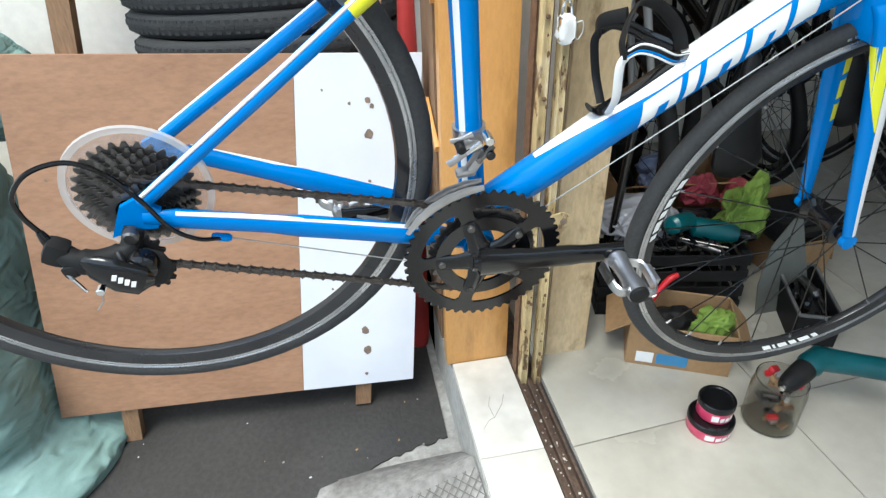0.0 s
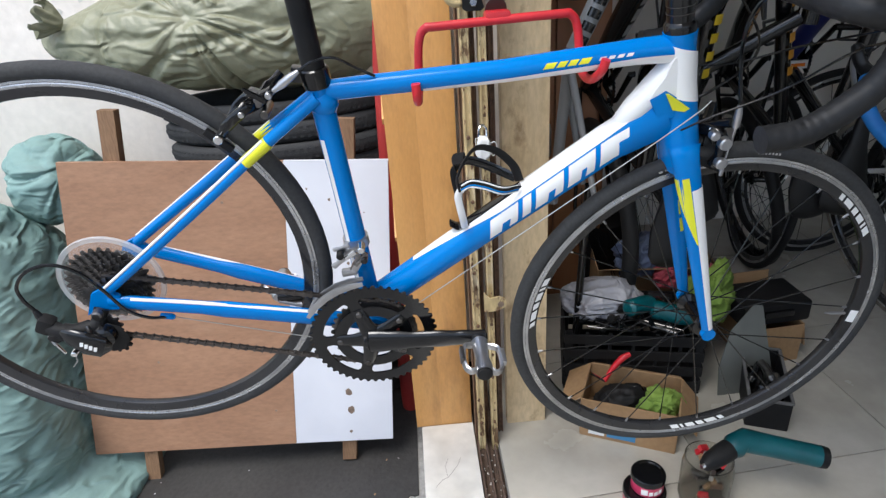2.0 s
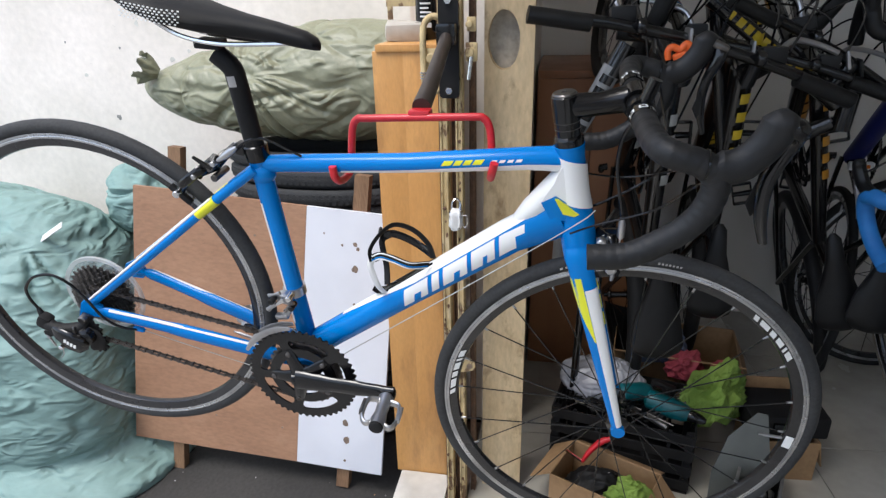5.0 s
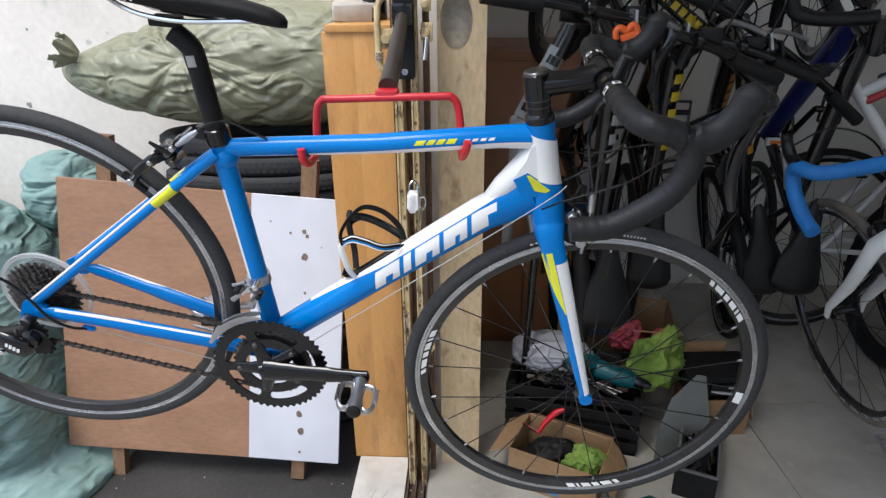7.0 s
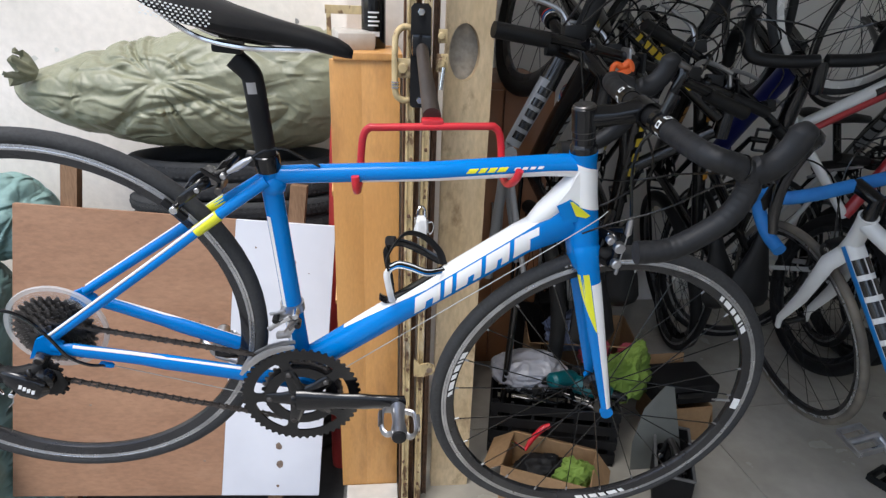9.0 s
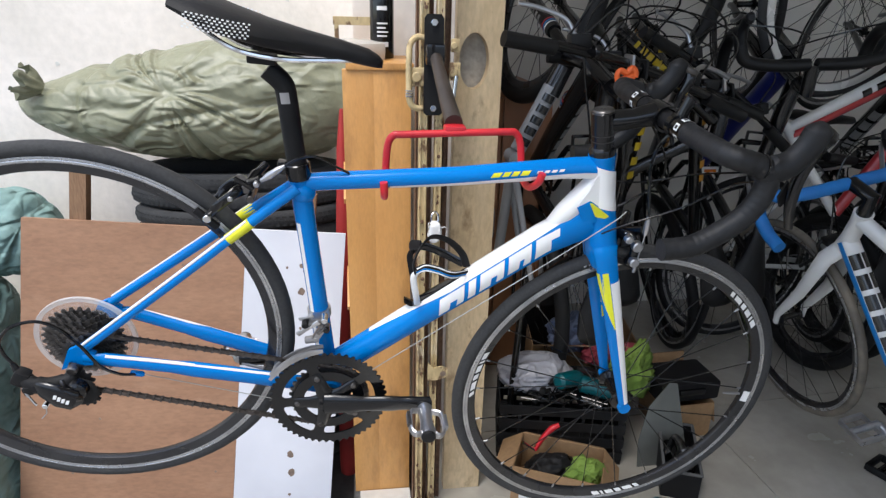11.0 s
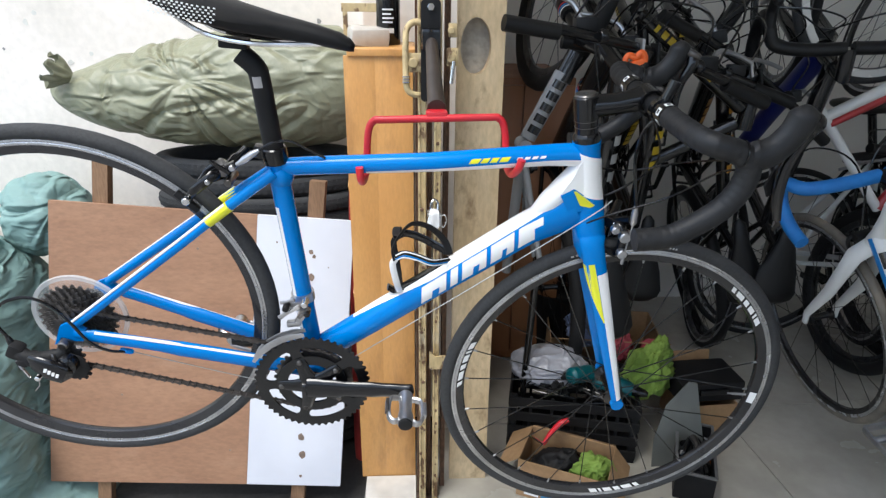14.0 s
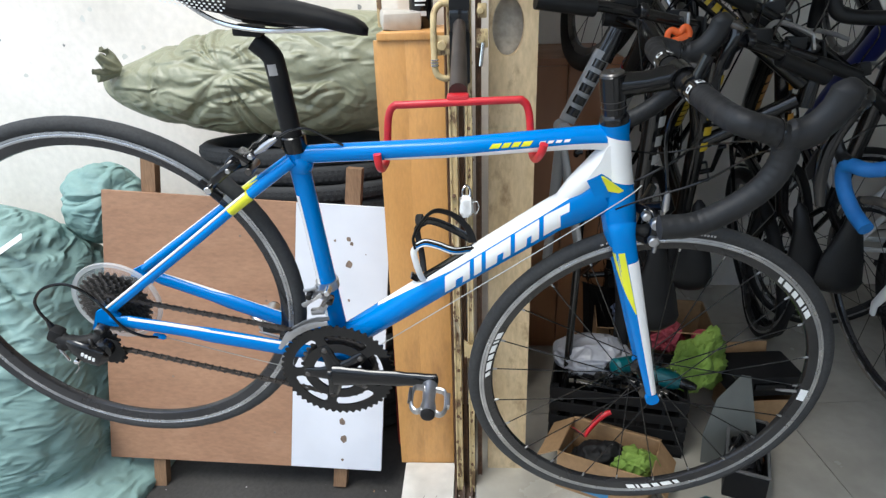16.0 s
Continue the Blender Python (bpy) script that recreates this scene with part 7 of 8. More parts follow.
    if suspension:
        bm = bmesh.new()
        sweep(bm, [turned(hb + hd * 0.045 + Vector((0, -off - 0.012, 0))), turned(hb + hd * 0.02 + Vector((0, -0.02, 0))), turned(hb + hd * 0.02 + Vector((0, 0.02, 0))), turned(hb + hd * 0.045 + Vector((0, off + 0.012, 0)))], [(0.018, 0.022)] * 4, 12, side=(1, 0, 0))
        fk = part("fork", bm, black_gloss, bike)
        for s in (-1, 1):
            a, b = hb + hd * 0.03 + Vector((0, s * off, 0)), fr + Vector((-0.02, s * off, 0))
            bm = bmesh.new()
            sweep(bm, [turned(a), turned(a.lerp(b, 0.45))], 0.0155, 12)
            part("stanchion", bm, black_gloss, fk)
            bm = bmesh.new()
            sweep(bm, [turned(a.lerp(b, 0.36)), turned(a.lerp(b, 0.38)), turned(a.lerp(b, 0.8)), turned(b), turned(fr + Vector((0, s * off, -0.012)))], [0.020, 0.0225, 0.021, 0.018, 0.012], 14)
            lo = part("lower_leg", bm, main, fk)
            for k, mt in enumerate(bands):
                bm = bmesh.new()
                p = a.lerp(b, 0.40 + 0.028 * k)
                sweep(bm, [turned(p), turned(p + hd * 0.007)], 0.0232, 14, cap=False)
                part("fork_band", bm, mt, lo)
            for k in range(4):
                bm = bmesh.new()
                p = a.lerp(b, 0.56 + 0.065 * k)
                sweep(bm, [turned(p), turned(p + hd * 0.014)], 0.0222, 10, cap=False, arc=(60, 120) if s > 0 else (240, 300))
                part("mark_block", bm, stripe or paint_white, lo, "plain block of the maker's mark", smooth=False)
    else:
        bm = bmesh.new()
        for s in (-1, 1):
            leg = [hb + hd * 0.012 + Vector((0, s * 0.012, 0)), hb + hd * 0.045 + Vector((0.004, s * off * 0.85, 0)), hb.lerp(fr, 0.55) + Vector((-0.01, s * off, 0)), fr + Vector((-0.006, s * off, 0.03)), fr + Vector((0, s * off, -0.01))]
            sweep(bm, [turned(p) for p in leg], [(0.026 * fat, 0.018), (0.026 * fat, 0.014), (0.020 * fat, 0.011), (0.012, 0.009), (0.010, 0.007)], 12)
        part("fork", bm, main, bike)
        bm = bmesh.new()
        block(bm, (0.03, 0.06, 0.02), Matrix.Translation(turned(hb + Vector((0.045, 0, -0.005)))), 0.005)
        for s in (-1, 1):
            sweep(bm, smooth_path([turned(hb + Vector((0.05, s * 0.01, 0.0))), turned(hb + Vector((0.055, s * 0.036, -0.015))), turned(hb + Vector((0.05, s * 0.03, -0.05)))], 4), (0.006, 0.005), 8)
        part("front_brake", bm, grip_black, bike)
    wheel(bike, rear, radius=W, spokes=spokes, tyre_mat=tyre_mat, rt=wide, track=wide < 0.02)
    if front:
        w = wheel(bike, fr, radius=W, spokes=spokes, tyre_mat=tyre_mat, rt=wide, track=wide < 0.02)
        w.matrix_local = turn @ Matrix.Translation(fr)
    bm = bmesh.new()
    ax = (seat - bb).normalized()
    sweep(bm, [seat, seat + ax * 0.16], 0.0138, 12)
    part("seatpost", bm, black_gloss, bike)
    bm = bmesh.new()
    c = seat + ax * 0.185
    sweep(bm, [c + Vector((-0.142, 0, 0.008)), c + Vector((-0.136, 0, 0.010)), c + Vector((-0.122, 0, 0.012)), c + Vector((-0.10, 0, 0.012)), c + Vector((-0.04, 0, 0)), c + Vector((0.06, 0, -0.002)), c + Vector((0.13, 0, -0.008)), c + Vector((0.145, 0, -0.012))], [(0.003, 0.012), (0.010, 0.036), (0.018, 0.056), (0.022, 0.064), (0.022, 0.056), (0.018, 0.026), (0.014, 0.018), (0.004, 0.006)], 14)
    part("saddle", bm, grip_black, bike)
    bm = bmesh.new()
    bar_c = ht - hd * 0.06 + Vector((0.075, 0, 0.01))
    sweep(bm, [turned(ht), turned(ht - hd * 0.06), turned(bar_c)], [0.020, 0.020, 0.019], 12)
    part("stem", bm, black_gloss, bike)
    hbm = bmesh.new()
    if flat:
        sweep(hbm, smooth_path([turned(bar_c + Vector(p)) for p in ((-0.03, -0.33, 0.01), (-0.01, -0.2, 0.006), (0, 0, 0), (-0.01, 0.2, 0.006), (-0.03, 0.33, 0.01))], 5), 0.0120, 10, side=(1, 0, 0))
        bar = part("handlebar", hbm, black_gloss, bike)
        for s in (-1, 1):
            g = bmesh.new()
            sweep(g, [turned(bar_c + Vector((-0.018, s * 0.22, 0.007))), turned(bar_c + Vector((-0.032, s * 0.345, 0.011)))], 0.0170, 12, side=(1, 0, 0))
            part("grip", g, tape_mat, bar)
            g = bmesh.new()
            sweep(g, smooth_path([turned(bar_c + Vector(p)) for p in ((0.02, s * 0.17, -0.01), (0.05, s * 0.20, -0.03), (0.055, s * 0.26, -0.045), (0.05, s * 0.31, -0.05))], 5), 0.006, 8)
            part("brake_lever", g, alloy, bar)
            g = bmesh.new()
            block(g, (0.035, 0.05, 0.03), Matrix.Translation(turned(bar_c + Vector((0.012, s * 0.16, -0.008)))), 0.006)
            part("shifter", g, grip_black, bar)
            g = bmesh.new()
            sweep(g, smooth_path([turned(bar_c + Vector((0.03, s * 0.15, -0.01))), turned(bar_c + Vector((0.11, s * 0.10, 0.02))), turned(bar_c + Vector((0.10, -s * 0.02, -0.08))), turned(hb + Vector((0.03, -s * 0.02, 0.0)))], 6), 0.0024, 6)
            part("cable", g, black_gloss, bar)
            g = bmesh.new()
            sweep(g, smooth_path([turned(bar_c + Vector((0.02, s * 0.19, -0.005))), turned(bar_c + Vector((0.15, s * 0.15, 0.05))), turned(bar_c + Vector((0.17, -s * 0.05, 0.0))), turned(bar_c + Vector((0.06, -s * 0.09, -0.12))), seat.lerp(ht, 0.7) + Vector((0, -s * 0.02, -0.01))], 6), 0.0026, 6)
            part("cable", g, black_gloss, bar)
            g = bmesh.new()
            lathe(g, [(0.0001, -0.008), (0.014, -0.008), (0.016, -0.004), (0.016, 0.004), (0.014, 0.008), (0.0001, 0.008)], 16, m=Matrix.Translation(turned(bar_c + Vector((0.0, s * 0.125, 0.022)))))
            part("gear_display", g, black_gloss, bar)
        for k in (-1, 1):
            g = bmesh.new()
            block(g, (0.044, 0.008, 0.044), Matrix.Translation(turned(bar_c + Vector((0, k * 0.02, 0)))), 0.004)
            part("stem_clamp", g, alloy if k > 0 else grip_black, bar)
    else:
        bar = None
        for s in (-1, 1):
            y = s * 0.20
            pts = [turned(bar_c + Vector(p)) for p in ((0, s * 0.01, 0), (0, s * 0.10, 0), (0.015, s * 0.18, 0), (0.06, y, -0.002), (0.085, y, -0.02), (0.088, y, -0.055), (0.07, y, -0.09), (0.03, y, -0.12), (-0.02, y, -0.135))]
            g = bmesh.new()
            sweep(g, smooth_path(pts, 5), 0.0175, 12, side=(1, 0, 0))
            if bar is None:
                bar = part("handlebar", g, tape_mat, bike)
            else:
                part("bar_half", g, tape_mat, bar)
            g = bmesh.new()
            sweep(g, smooth_path([turned(bar_c + Vector(p)) for p in ((0.06, y, 0.0), (0.10, y, 0.005), (0.125, y, 0.03), (0.13, y, 0.055))], 4), [(0.017, 0.014)] * 9 + [(0.016, 0.013)] * 3 + [(0.008, 0.008)], 10)
            part("brake_hood", g, grip_black, bar)
            g = bmesh.new()
            sweep(g, smooth_path([turned(bar_c + Vector(p)) for p in ((0.13, y, 0.03), (0.14, y, 0.0), (0.125, y, -0.05), (0.12, y, -0.09))], 4), 0.006, 8)
            part("brake_lever", g, alloy, bar)
            g = bmesh.new()
            sweep(g, smooth_path([turned(bar_c + Vector((0.11, y, 0.03))), turned(bar_c + Vector((0.10, y * 0.55, 0.06))), turned(bar_c + Vector((0.07, y * 0.1, 0.0))), turned(hb + Vector((0.045, -s * 0.012, 0.01)))], 6), 0.0024, 6)
            part("cable", g, black_gloss, bar)
    bm = bmesh.new()
    gear(bm, 0.09, 44, -0.0015, 0.0015, 0.07, Matrix.Translation(bb + Vector((0, -0.05, 0))))
    for k in range(4):
        a = k * math.pi / 2 + 0.4
        sweep(bm, [bb + Vector((0, -0.05, 0)), bb + Vector((0.075 * math.cos(a), -0.05, 0.075 * math.sin(a)))], (0.008, 0.006), 8)
    part("chainring", bm, crank_mat, bike)
    for s in (-1, 1):
        e = bb + Vector((s * -0.12, s * 0.085, s * -0.11))
        if crank:
            e = bb + Vector((s * crank[0] * math.cos(radians(crank[1])), s * 0.085, s * crank[0] * math.sin(radians(crank[1]))))
        bm = bmesh.new()
        sweep(bm, [bb + Vector((0, s * 0.05, 0)), bb + Vector((0, s * 0.065, 0)), e], [0.012, 0.012, 0.009], 10)
        cr = part("crank_arm", bm, crank_mat, bike)
        for q in (-1, 1):
            bm = bmesh.new()
            block(bm, (0.008, 0.065, 0.02), Matrix.Translation(e + Vector((q * 0.038, s * 0.05, 0))), 0.002)
            for v in (-1, 1):
                block(bm, (0.08, 0.006, 0.016), Matrix.Translation(e + Vector((0, s * (0.05 + v * 0.032 * q * q), 0))), 0.002) if q > 0 else None
            part("pedal_cage", bm, crank_mat, cr)
        bm = bmesh.new()
        sweep(bm, [e, e + Vector((0, s * 0.085, 0))], [0.011, 0.009], 10)
        part("pedal_axle", bm, crank_mat, cr)
    return bike


def stand_at(x, y, az, lean=0.0, k=1.0):
    """Front axle's ground point at x, y; heading az degrees from +x."""
    return Matrix.Translation((x, y, 0)) @ Matrix.Rotation(radians(az), 4, "Z") @ Matrix.Rotation(radians(lean), 4, "X") @ Matrix.Scale(k, 4) @ Matrix.Translation((-1.02, 0, 0))


def front_at(x, y, z, az, nose, lean, k):
    """Front axle at a point, heading az, with the nose raised and a lean."""
    return Matrix.Translation((x, y, z)) @ Matrix.Rotation(radians(az), 4, "Z") @ Matrix.Rotation(radians(-nose), 4, "Y") @ Matrix.Rotation(radians(lean), 4, "X") @ Matrix.Scale(k, 4) @ Matrix.Translation((-1.02, 0, -0.335))


def nose_up(x, y, az, k=1.05, lean=0.0):
    """Stored on its rear wheel with the nose up; handlebar's middle over x, y; the saddle side faces az."""
    up = Matrix.Rotation(radians(az), 4, "Z") @ Matrix(((0, 0, 1, 0), (0, -1, 0, 0), (1, 0, 0, 0), (0, 0, 0, 1)))
    return Matrix.Translation((x, y, k * 1.21)) @ Matrix.Rotation(radians(lean), 4, (math.cos(radians(az)), math.sin(radians(az)), 0)) @ up @ Matrix.Scale(k, 4) @ Matrix.Translation((-0.875, 0, -0.915))


# barely metallic and pale: the lit shine of the silver rim is painted in
alloy_pale = material("pale_lit_alloy", (0.80, 0.79, 0.75), 0.25, 0.15, other=(0.7, 0.69, 0.66), scale=12)
paint_amber = colour("amber_orange_paint", (0.45, 0.20, 0.015))
silver_blue = colour("pale_silver_paint", (0.27, 0.275, 0.28))
sky_band = colour("bright_blue_paint", (0.01, 0.19, 0.52))
old_red = colour("dull_red_paint", (0.36, 0.02, 0.025))
hb_w, hd_w = Vector((0.84, 0, 0.72)), Vector((0.04, 0, -0.12)).normalized()
swing = Matrix.Translation(hb_w) @ Matrix.Rotation(radians(13.0), 4, -hd_w) @ Matrix.Translation(-hb_w)
other_bike(front_at(1.809, 1.294, 0.494, 81.3, 10.4, -8.4, 1.0156) @ swing, "white road bike with blue bands and blue bar tape", paint_white, paint_white, False, blue_tape, stripe=paint_black, tyre_mat=tan_wall, steer=-1.6, fat=0.95, band=sky_band, crank_mat=alloy, marks=6, crank=(0.135, 30), mark_from=0.41)
for k, (x, y, z, tilt) in enumerate(((1.925, 1.02, 0.935, 30), (1.985, 1.03, 0.90, -10))):
    g = bmesh.new()
    sweep(g, [(0, 0, -0.03), (0, 0, -0.024), (0, 0, 0.02), (0, 0, 0.03)], [0.010, 0.017, 0.018, 0.010], 14)
    o = tagged(part("tail_light", g, red_dip), "red plastic light clipped to the white bike", "light", "bike lights")
    o.matrix_world = pose(x, y, z, tilt, 10, 0)
other_bike(nose_up(1.05, 1.15, -86, 1.10, 2), "black mountain bike with banded fork on its rear wheel", paint_black, paint_black, True, grip_black, suspension=True, steer=-18, stripe=dull_print, marks=5, bands=(paint_white, sky_band, paint_red), wide=0.024, fat=1.15)
other_bike(nose_up(1.27, 1.44, -95, 1.06, 0), "black mountain bike with bold yellow marks on its rear wheel", paint_black, paint_black, True, grip_black, front=False, suspension=True, steer=-14, stripe=paint_yellow, wide=0.024, fat=1.45, marks=10)
other_bike(Matrix.Translation((0, 0, -0.037)) @ nose_up(1.45, 1.45, -96, 1.07, 14), "black mountain bike with amber marks on its rear wheel", paint_black, paint_black, True, grip_black, suspension=True, steer=-47, stripe=paint_amber, marks=6, wide=0.022, fat=1.1)
other_bike(nose_up(1.75, 1.37, -100, 1.095, -4), "deep blue road bike with black bars, nose up", paint_black, paint_blue2, False, grip_black, steer=8, fat=1.15)
pf = thing("spare_bike", "pale silver bare bicycle frame leaning beside the plank", "bicycle", pose(0.83, 1.34, 0.0))
for name, p, q, r0, r1, mt in (("down_tube", (-0.004, 0.0, 1.055), (0.085, 0.0, 1.235), 0.023, 0.026, silver_blue), ("bottom_bracket", (-0.015, -0.035, 1.035), (-0.015, 0.035, 1.035), 0.021, 0.021, silver_blue), ("chain_stay", (-0.022, -0.03, 1.03), (0.055, -0.05, 0.66), 0.011, 0.008, silver_blue), ("chain_stay", (-0.022, 0.03, 1.03), (0.055, 0.07, 0.66), 0.011, 0.008, silver_blue), ("seat_tube", (-0.015, 0.0, 1.035), (-0.03, 0.09, 0.60), 0.016, 0.015, silver_blue), ("head_tube", (0.080, 0.0, 1.215), (0.115, 0.0, 1.29), 0.027, 0.025, paint_black), ("prop_leg", (0.055, 0.01, 0.68), (0.04, 0.05, 0.0), 0.012, 0.012, paint_black)):
    g = bmesh.new()
    sweep(g, [p, q], [r0, r1], 14)
    tb = part(name, g, mt, pf)
    if name == "down_tube":
        for k in range(5):
            g = bmesh.new()
            p0 = Vector(p).lerp(Vector(q), 0.10 + 0.17 * k)
            sweep(g, [p0, p0 + (Vector(q) - Vector(p)) * 0.11], 0.0268, 10, cap=False, arc=(-125, -50))
            part("mark_block", g, paint_black, tb, "plain black block of the maker's mark")
other_bike(stand_at(3.28, 2.12, 4, 0, 1.18), "red and white road bike standing by the back wall", paint_white, old_red, False, grip_black, stripe=paint_black, fat=1.2)
other_bike(nose_up(2.24, 1.44, -104, 1.04, 5), "black road bike stored on its rear wheel", paint_black, paint_black, False, grip_black, steer=-25, stripe=dull_print)
other_bike(stand_at(2.52, 1.85, 76, -4, 1.05), "black and lime mountain bike standing by the wall", paint_black, paint_black, True, grip_black, suspension=True, steer=12, stripe=paint_lime, wide=0.024)
other_bike(stand_at(2.30, 1.78, 100, 3, 1.02), "black mountain bike with thick tyres beside a white one", paint_black, paint_black, True, grip_black, suspension=True, steer=-10, stripe=dull_print, wide=0.026)
other_bike(nose_up(2.60, 1.42, -110, 1.05, -4), "black mountain bike with red marks on its rear wheel", paint_black, paint_black, True, grip_black, suspension=True, steer=14, stripe=old_red, wide=0.024)
for k, (x, y, z, yaw) in enumerate(((2.0, 1.60, 1.545, 8), (2.62, 1.80, 1.55, 12))):
    hw = thing("hung_bicycle_wheel", "bicycle wheel with a polished silver rim hung from the ceiling", "wheel", pose(x, y, z, 6, 0, yaw) @ Matrix.Scale(1.107, 4), "hung wheels")
    wheel(hw, (0, 0, 0), spokes=28)
    bm = bmesh.new()
    lathe(bm, [(0.313, -0.013), (0.292, -0.013), (0.290, 0), (0.292, 0.013), (0.313, 0.013)], 72, closed=True)
    part("rim_band", bm, alloy_pale, hw, "polished silver rim")
    bm = bmesh.new()
    sweep(bm, [(0, 0, (2.955 - z) / 1.107), (0, 0, 0.33)], 0.003, 6)
    cord = part("hanging_wire", bm, black_matt, hw)
    cord.matrix_local = pose(0, 0, 0, -6, 0, 0)
    bm = bmesh.new()
    sweep(bm, smooth_path([(0, 0, 0.36), (0, -0.02, 0.33), (0, -0.018, 0.29), (0, 0.01, 0.275), (0, 0.025, 0.29)], 4), 0.005, 8)
    part("hook", bm, black_matt, hw)
fr = thing("spare_bike", "red and white bare bike frame hung on a wire", "bicycle", pose(2.0, 1.52, 1.06))
tt0, tt1, lo = Vector((-0.17, 0.03, 0.02)), Vector((0.38, 0.02, 0.305)), Vector((0.12, 0.06, -0.30))
g = bmesh.new()
sweep(g, [tt0, tt1], [0.017, 0.026], 14)
top = part("top_tube", g, paint_white, fr, "white top tube")
for k in range(5):
    g = bmesh.new()
    p = tt0.lerp(tt1, 0.42 + 0.085 * k)
    sweep(g, [p, p + (tt1 - tt0) * 0.055], 0.0225 + 0.0009 * k, 12, cap=False, arc=(-135, -60))
    part("mark_block", g, paint_black, top, "plain black block of the maker's mark")
g = bmesh.new()
sweep(g, [tt0 + Vector((0.02, -0.004, -0.022)), tt1 + Vector((-0.03, -0.004, -0.036))], [0.012, 0.022], 12)
part("red_band", g, old_red, top, "red lower band")
g = bmesh.new()
sweep(g, [tt1 + Vector((-0.012, 0, 0.03)), tt1 + Vector((0.03, 0, -0.10))], 0.021, 14)
part("head_tube", g, old_red, fr)
g = bmesh.new()
sweep(g, [tt1 + Vector((0.02, 0, -0.075)), lo], [0.023, 0.021], 14)
part("down_tube", g, old_red, fr)
g = bmesh.new()
sweep(g, [tt0 + (tt0 - lo) * 0.12, lo], 0.016, 14)
part("seat_tube", g, paint_white, fr)
g = bmesh.new()
sweep(g, [tt1 + Vector((-0.012, 0, 0.03)), Vector((0.36, 0.02, 1.895))], 0.0025, 6)
part("hanging_wire", g, black_matt, fr)
bt = thing("spare_bike", "bare black frame with yellow marks hung among the bikes", "bicycle", pose(1.30, 1.50, 1.275))
p0, p1, p2 = Vector((-0.14, 0.0, 0.115)), Vector((0.22, 0.0, -0.155)), Vector((-0.02, 0.10, -0.36))
g = bmesh.new()
sweep(g, [p0, p1], [0.021, 0.024], 16)
top = part("top_tube", g, paint_black, bt)
for k in range(9):
    g = bmesh.new()
    p = p0.lerp(p1, 0.14 + 0.062 * k)
    sweep(g, [p, p + (p1 - p0) * (0.044 if k % 3 else 0.028)], 0.0226 + 0.0002 * k, 10, cap=False, arc=(-118, -62))
    part("mark_block", g, paint_yellow, top, "plain yellow block of the maker's mark")
for name, a, b, r in (("head_tube", p1 + Vector((0.03, 0, 0.06)), p1 + Vector((0.02, 0, -0.07)), 0.024), ("down_tube", p1 + Vector((0.0, 0.01, -0.05)), p2, 0.022), ("seat_tube", p0 + Vector((0.01, 0, 0.01)), p2, 0.017)):
    g = bmesh.new()
    sweep(g, [a, b], r, 14)
    part(name, g, paint_black, bt)
g = bmesh.new()
sweep(g, [p0 + Vector((0.02, 0, 0.01)), Vector((-0.12, 0.0, 1.68))], 0.0025, 6)
part("hanging_wire", g, black_matt, bt)
cabw = material("dark_brown_cabinet_wood", (0.36, 0.155, 0.065), 0.4, other=(0.24, 0.10, 0.042), scale=3, amount=0.7, stretch=(3, 3, 0.6), bump=0.0004)
cab = thing("cabinet", "dark brown wooden cabinet standing in the shop corner", "cabinet", pose(0.90, 2.14, 0.0))
bm = bmesh.new()
block(bm, (0.38, 0.55, 1.165), Matrix.Translation((0, 0, 0.5825)), 0.003)
part("body", bm, cabw, cab)
for x in (-0.094, 0.094):
    bm = bmesh.new()
    block(bm, (0.183, 0.016, 1.10), Matrix.Translation((x, -0.284, 0.59)), 0.003)
    d = part("door", bm, cabw, cab)
    bm = bmesh.new()
    sweep(bm, [(x * 0.2, -0.295, 0.60), (x * 0.2, -0.31, 0.62), (x * 0.2, -0.31, 0.70), (x * 0.2, -0.295, 0.72)], 0.004, 8)
    part("handle", bm, alloy, d)
bm = bmesh.new()
block(bm, (0.078, 0.018, 0.030), None, 0.005)
o = tagged(part("reflector", bm, paper_white), "white and orange bicycle reflector clipped to a spoke", "reflector")
o.location = (1.826, 1.965, 0.833)
bm = bmesh.new()
block(bm, (0.052, 0.006, 0.012), Matrix.Translation((0, -0.009, 0)), 0.001)
part("lens", bm, amber, o)
# orange plastic clip resting on the handlebar, neither bell nor lamp
bm = bmesh.new()
sweep(bm, smooth_path([(-0.035, 0, -0.012), (-0.03, 0, 0.014), (-0.014, 0, 0.022), (0.006, 0, 0.006), (0.028, 0, 0.016), (0.036, 0, -0.002), (0.03, 0, -0.018)], 4), (0.010, 0.013), 10)
block(bm, (0.05, 0.024, 0.022), Matrix.Translation((0.004, 0, -0.012)), 0.006)
o = tagged(part("bell", bm, orange_plastic), "orange plastic clip on a handlebar", "light")
o.matrix_world = pose(1.030, 1.115, 1.290, 0, -20, 0) @ Matrix.Scale(0.68, 4)

lp = thing("loose_pedal", "black plastic bicycle pedal lying on the tiles", "pedal", pose(2.115, 1.073, 0.0, 0, 0, 24))
bm = bmesh.new()
sweep(bm, [(-0.05, 0, 0.014), (0.055, 0, 0.014)], [0.010, 0.009], 10)
part("pedal_axle", bm, black_gloss, lp)
for x, y, w, d in ((0, -0.034, 0.10, 0.014), (0, 0.034, 0.10, 0.014), (-0.047, 0, 0.012, 0.066), (0.047, 0, 0.012, 0.066)):
    bm = bmesh.new()
    block(bm, (w, d, 0.024), Matrix.Translation((x, y, 0.014)), 0.003)
    part("pedal_cage", bm, grip_black, lp)

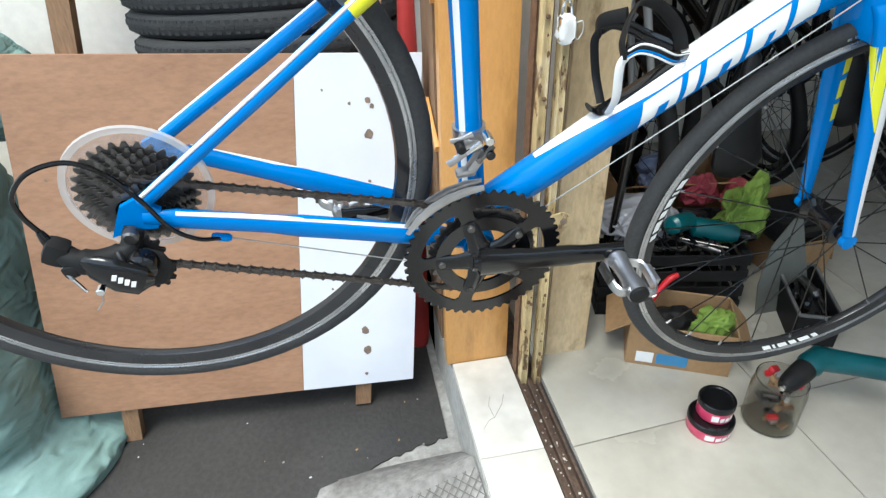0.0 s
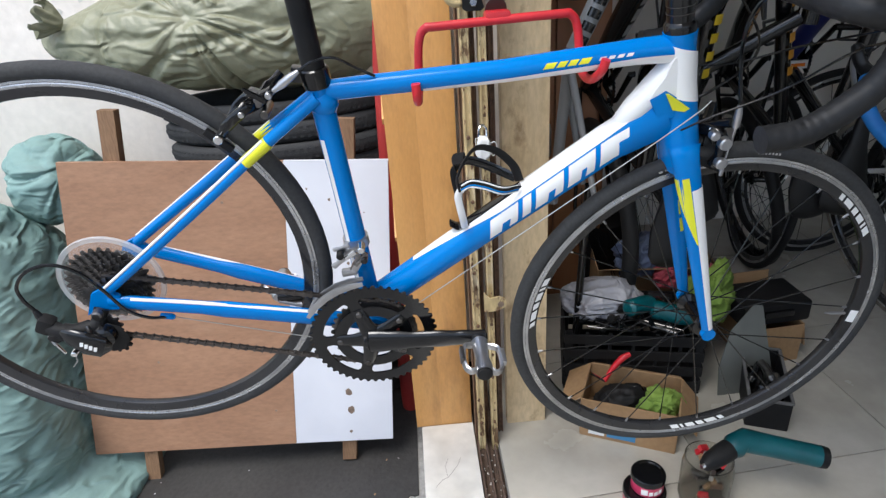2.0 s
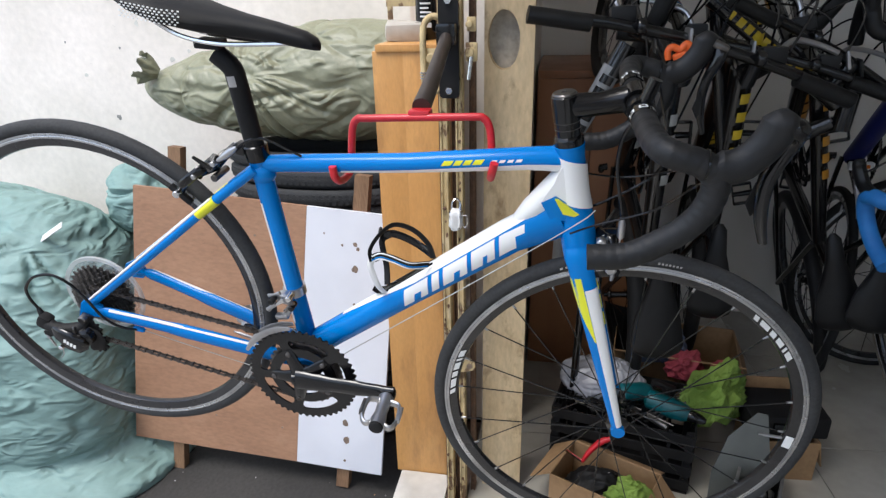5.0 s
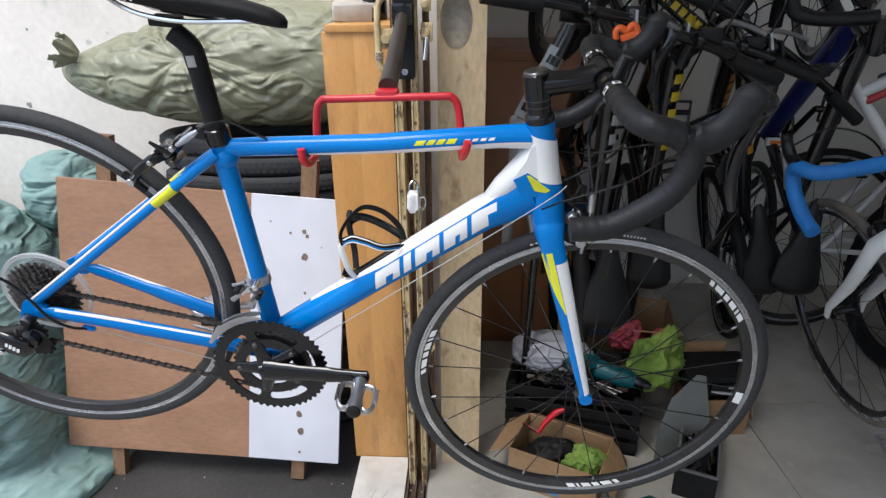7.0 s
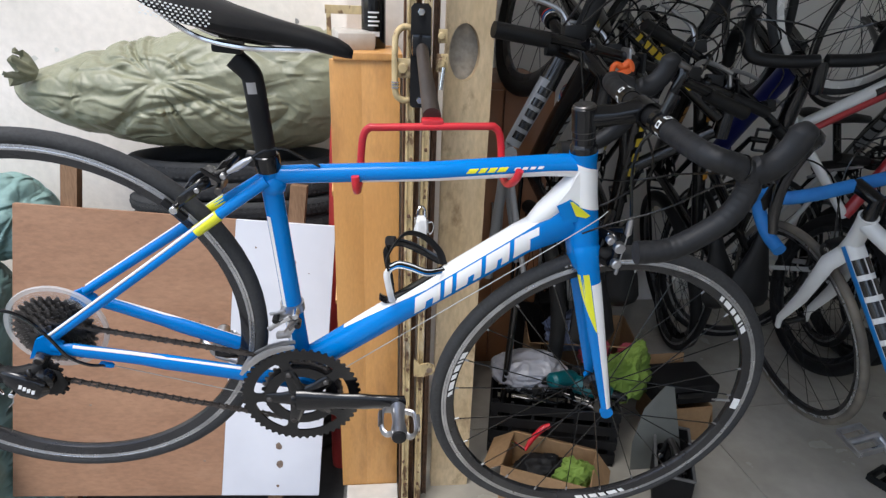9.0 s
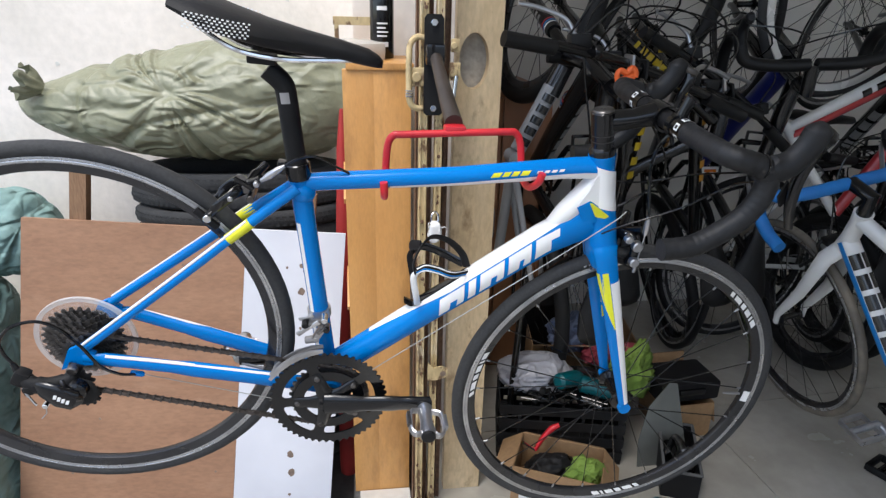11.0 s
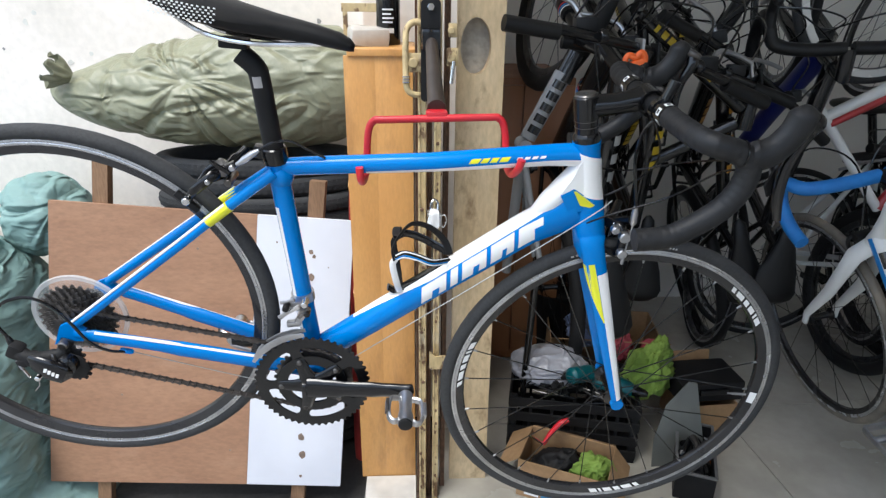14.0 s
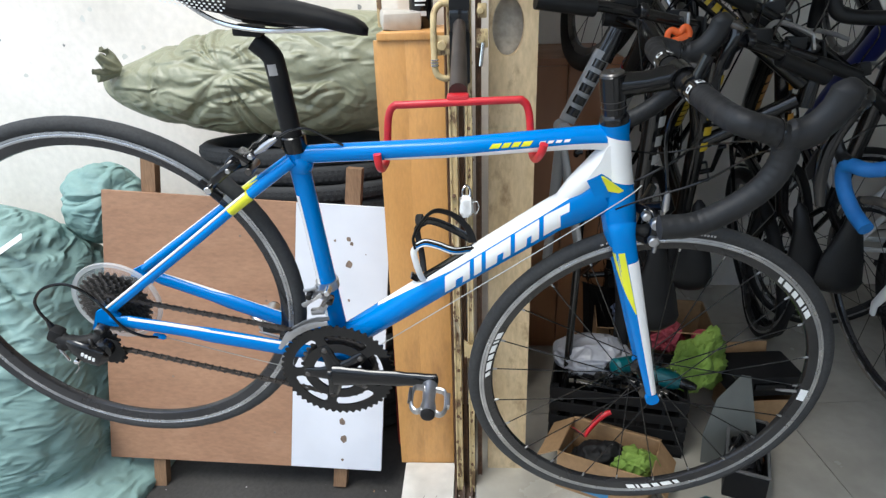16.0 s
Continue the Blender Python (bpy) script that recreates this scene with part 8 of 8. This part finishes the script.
# ---- litter on the matting ----
rng = random.Random(21)
for k in range(24):
    bm = bmesh.new()
    w = rng.uniform(0.002, 0.007)
    block(bm, (w, w * rng.uniform(0.4, 0.9), 0.002), None, 0.0004)
    o = tagged(part("scrap", bm, (cement, cement, cardboard, paper_white)[k % 4]), "tiny scrap of litter on the dark matting", "litter", "scraps of litter")
    x = rng.uniform(-0.6, 0.28)
    o.matrix_world = pose(x, rng.uniform(0.95, 1.30), ground_z(x) + 0.0072, 0, 0, rng.uniform(0, 180))
bm = bmesh.new()
block(bm, (0.035, 0.02, 0.006), None, 0.002)
o = tagged(part("label_scrap", bm, paper_white), "crumpled white paper label on the dark matting", "litter")
o.matrix_world = pose(-0.42, 1.03, ground_z(-0.42) + 0.009, 3, -4, 20)

rng = random.Random(77)
bm = bmesh.new()
for k in range(260):
    w = rng.uniform(0.002, 0.007)
    block(bm, (w, w * rng.uniform(0.3, 1.0), 0.002), pose(rng.uniform(0.511, 0.562), rng.uniform(-0.3, 1.06), -0.0195, rng.uniform(-20, 20), rng.uniform(-20, 20), rng.uniform(0, 180)))
tagged(part("track_dirt", bm, marble, smooth=False), "pale grit and scraps lying in the gate track", "dirt", kind="stuff")
# cement ramp smeared up against the step
bm = bmesh.new()
cols = []
for k in range(25):
    y = -2.3 + 3.34 * k / 24
    f = 1 - max(0, (y - 0.86) / 0.18) ** 2 * 0.92
    row = []
    for q in range(9):
        u = q / 8
        x = 0.343 - 0.46 * u
        z = (ground_z(x) + 0.001) + (-0.05 - STEP) * f * (1 - u) ** 1.25 + 0.004 * noise.noise(Vector((x * 9, y * 9, 0))) * (u < 0.99)
        row.append(bm.verts.new((x, y, z)))
    cols.append(row)
for p, q in zip(cols, cols[1:]):
    for k in range(8):
        bm.faces.new((p[k], p[k + 1], q[k + 1], q[k]))
ends = [bm.verts.new((v.co.x, v.co.y, STEP - 0.01)) for v in cols[-1]]
for k in range(8):
    bm.faces.new((cols[-1][k], cols[-1][k + 1], ends[k + 1], ends[k]))
tagged(part("ramp", bm, cement, crease=150), "rough cement ramp smeared up to the door step", "ramp", kind="structure")
bm = bmesh.new()
for k in range(-7, 8):
    for q in (-1, 1):
        n = Vector((0.8, -0.6 * q, 0)) * 0.0014
        pts = []
        for e in (-1, -0.4, 0.2, 0.8):
            c = Vector((0.20 + 0.022 * k, 0.80, 0)) + Vector((0.6 * q, 0.8, 0)) * 0.10 * e
            u = min(max((0.343 - c.x) / 0.46, 0), 1)
            f = 1 - max(0, (c.y - 0.86) / 0.18) ** 2 * 0.92
            c.z = STEP + 0.007 + (-0.05 - STEP) * f * (1 - u) ** 1.25
            pts.append((bm.verts.new(c - n), bm.verts.new(c + n)))
        for a, b in zip(pts, pts[1:]):
            bm.faces.new((a[0], a[1], b[1], b[0]))
tagged(part("tread_lines", bm, grout, smooth=False), "dark crossed tread lines pressed in the cement", "tread lines", kind="structure")

for pts in (((0.375, 0.93), (0.395, 0.955), (0.41, 0.96), (0.44, 1.0), (0.452, 1.03)), ((0.41, 0.96), (0.405, 1.0), (0.415, 1.03)), ((0.49, 0.60), (0.47, 0.63), (0.465, 0.66))):
    bm = bmesh.new()
    sweep(bm, [(x, y, 0.0022) for x, y in pts], 0.0004, 6)
    tagged(part("crack", bm, rust, smooth=False), "thin dark crack in the white stone sill", "crack", kind="structure")

# ---- floor pieces ----
def clipped(poly, axis, value, keep):
    """The part of a flat outline on one side of a line along an axis."""
    out = []
    for p, q in zip(poly, poly[1:] + poly[:1]):
        a, b = (p[axis] - value) * keep, (q[axis] - value) * keep
        if a >= 0:
            out.append(p)
        if a * b < 0:
            f = a / (a - b)
            out.append((p[0] + (q[0] - p[0]) * f, p[1] + (q[1] - p[1]) * f))
    return out


def tiles():
    floor = bpy.data.objects["floor"]
    size, gap, turn = 0.565, 0.0017, radians(4.0)
    c, s = math.cos(turn), math.sin(turn)
    for i in range(-7, 9):
        for j in range(-8, 6):
            u0, u1, v0, v1 = i * size + gap, (i + 1) * size - gap, j * size + gap, (j + 1) * size - gap
            poly = [(1.115 + c * u - s * v, 0.875 + s * u + c * v) for u, v in ((u0, v0), (u1, v0), (u1, v1), (u0, v1))]
            for axis, value, keep in ((0, 0.570, 1), (0, 4.398, -1), (1, -2.398, 1), (1, 2.428, -1)):
                poly = clipped(poly, axis, value, keep)
            if len(poly) < 3:
                continue
            mx, my = sum(p[0] for p in poly) / len(poly), sum(p[1] for p in poly) / len(poly)
            bm = bmesh.new()
            rings = [[bm.verts.new(((x - mx) * k, (y - my) * k, z)) for x, y in poly] for k, z in ((1, -0.004), (1, 0.0032), (0.9985, 0.004))]
            for lo, hi in zip(rings, rings[1:]):
                for k in range(len(poly)):
                    bm.faces.new((lo[k], lo[(k + 1) % len(poly)], hi[(k + 1) % len(poly)], hi[k]))
            bm.faces.new(rings[-1])
            ob = part("tile", bm, tile_mat, floor, smooth=False)
            ob.location = Vector((mx, my, -0.004)) - floor.location
    step = bpy.data.objects["step"]
    for y0, y1 in ((-2.39, -1.42), (-1.417, -0.285), (-0.282, 0.845), (0.848, 1.168)):
        bm = bmesh.new()
        block(bm, (0.156, y1 - y0, 0.022), None, 0.002)
        ob = part("sill_slab", bm, marble, step, "white stone sill slab")
        ob.location = Vector((0.4235, (y0 + y1) / 2, -0.009)) - step.location


tiles()

# the plan of the place is drawn ten parts to nine: bring all but the hung bike and its hanger to true size
TRUE = Matrix.Scale(0.903, 4)
for ob in bpy.data.objects:
    if ob.parent is None and ob.type in ("MESH", "EMPTY") and ob.name not in ("road_bike", "bike_hanger"):
        ob.matrix_basis = TRUE @ ob.matrix_basis
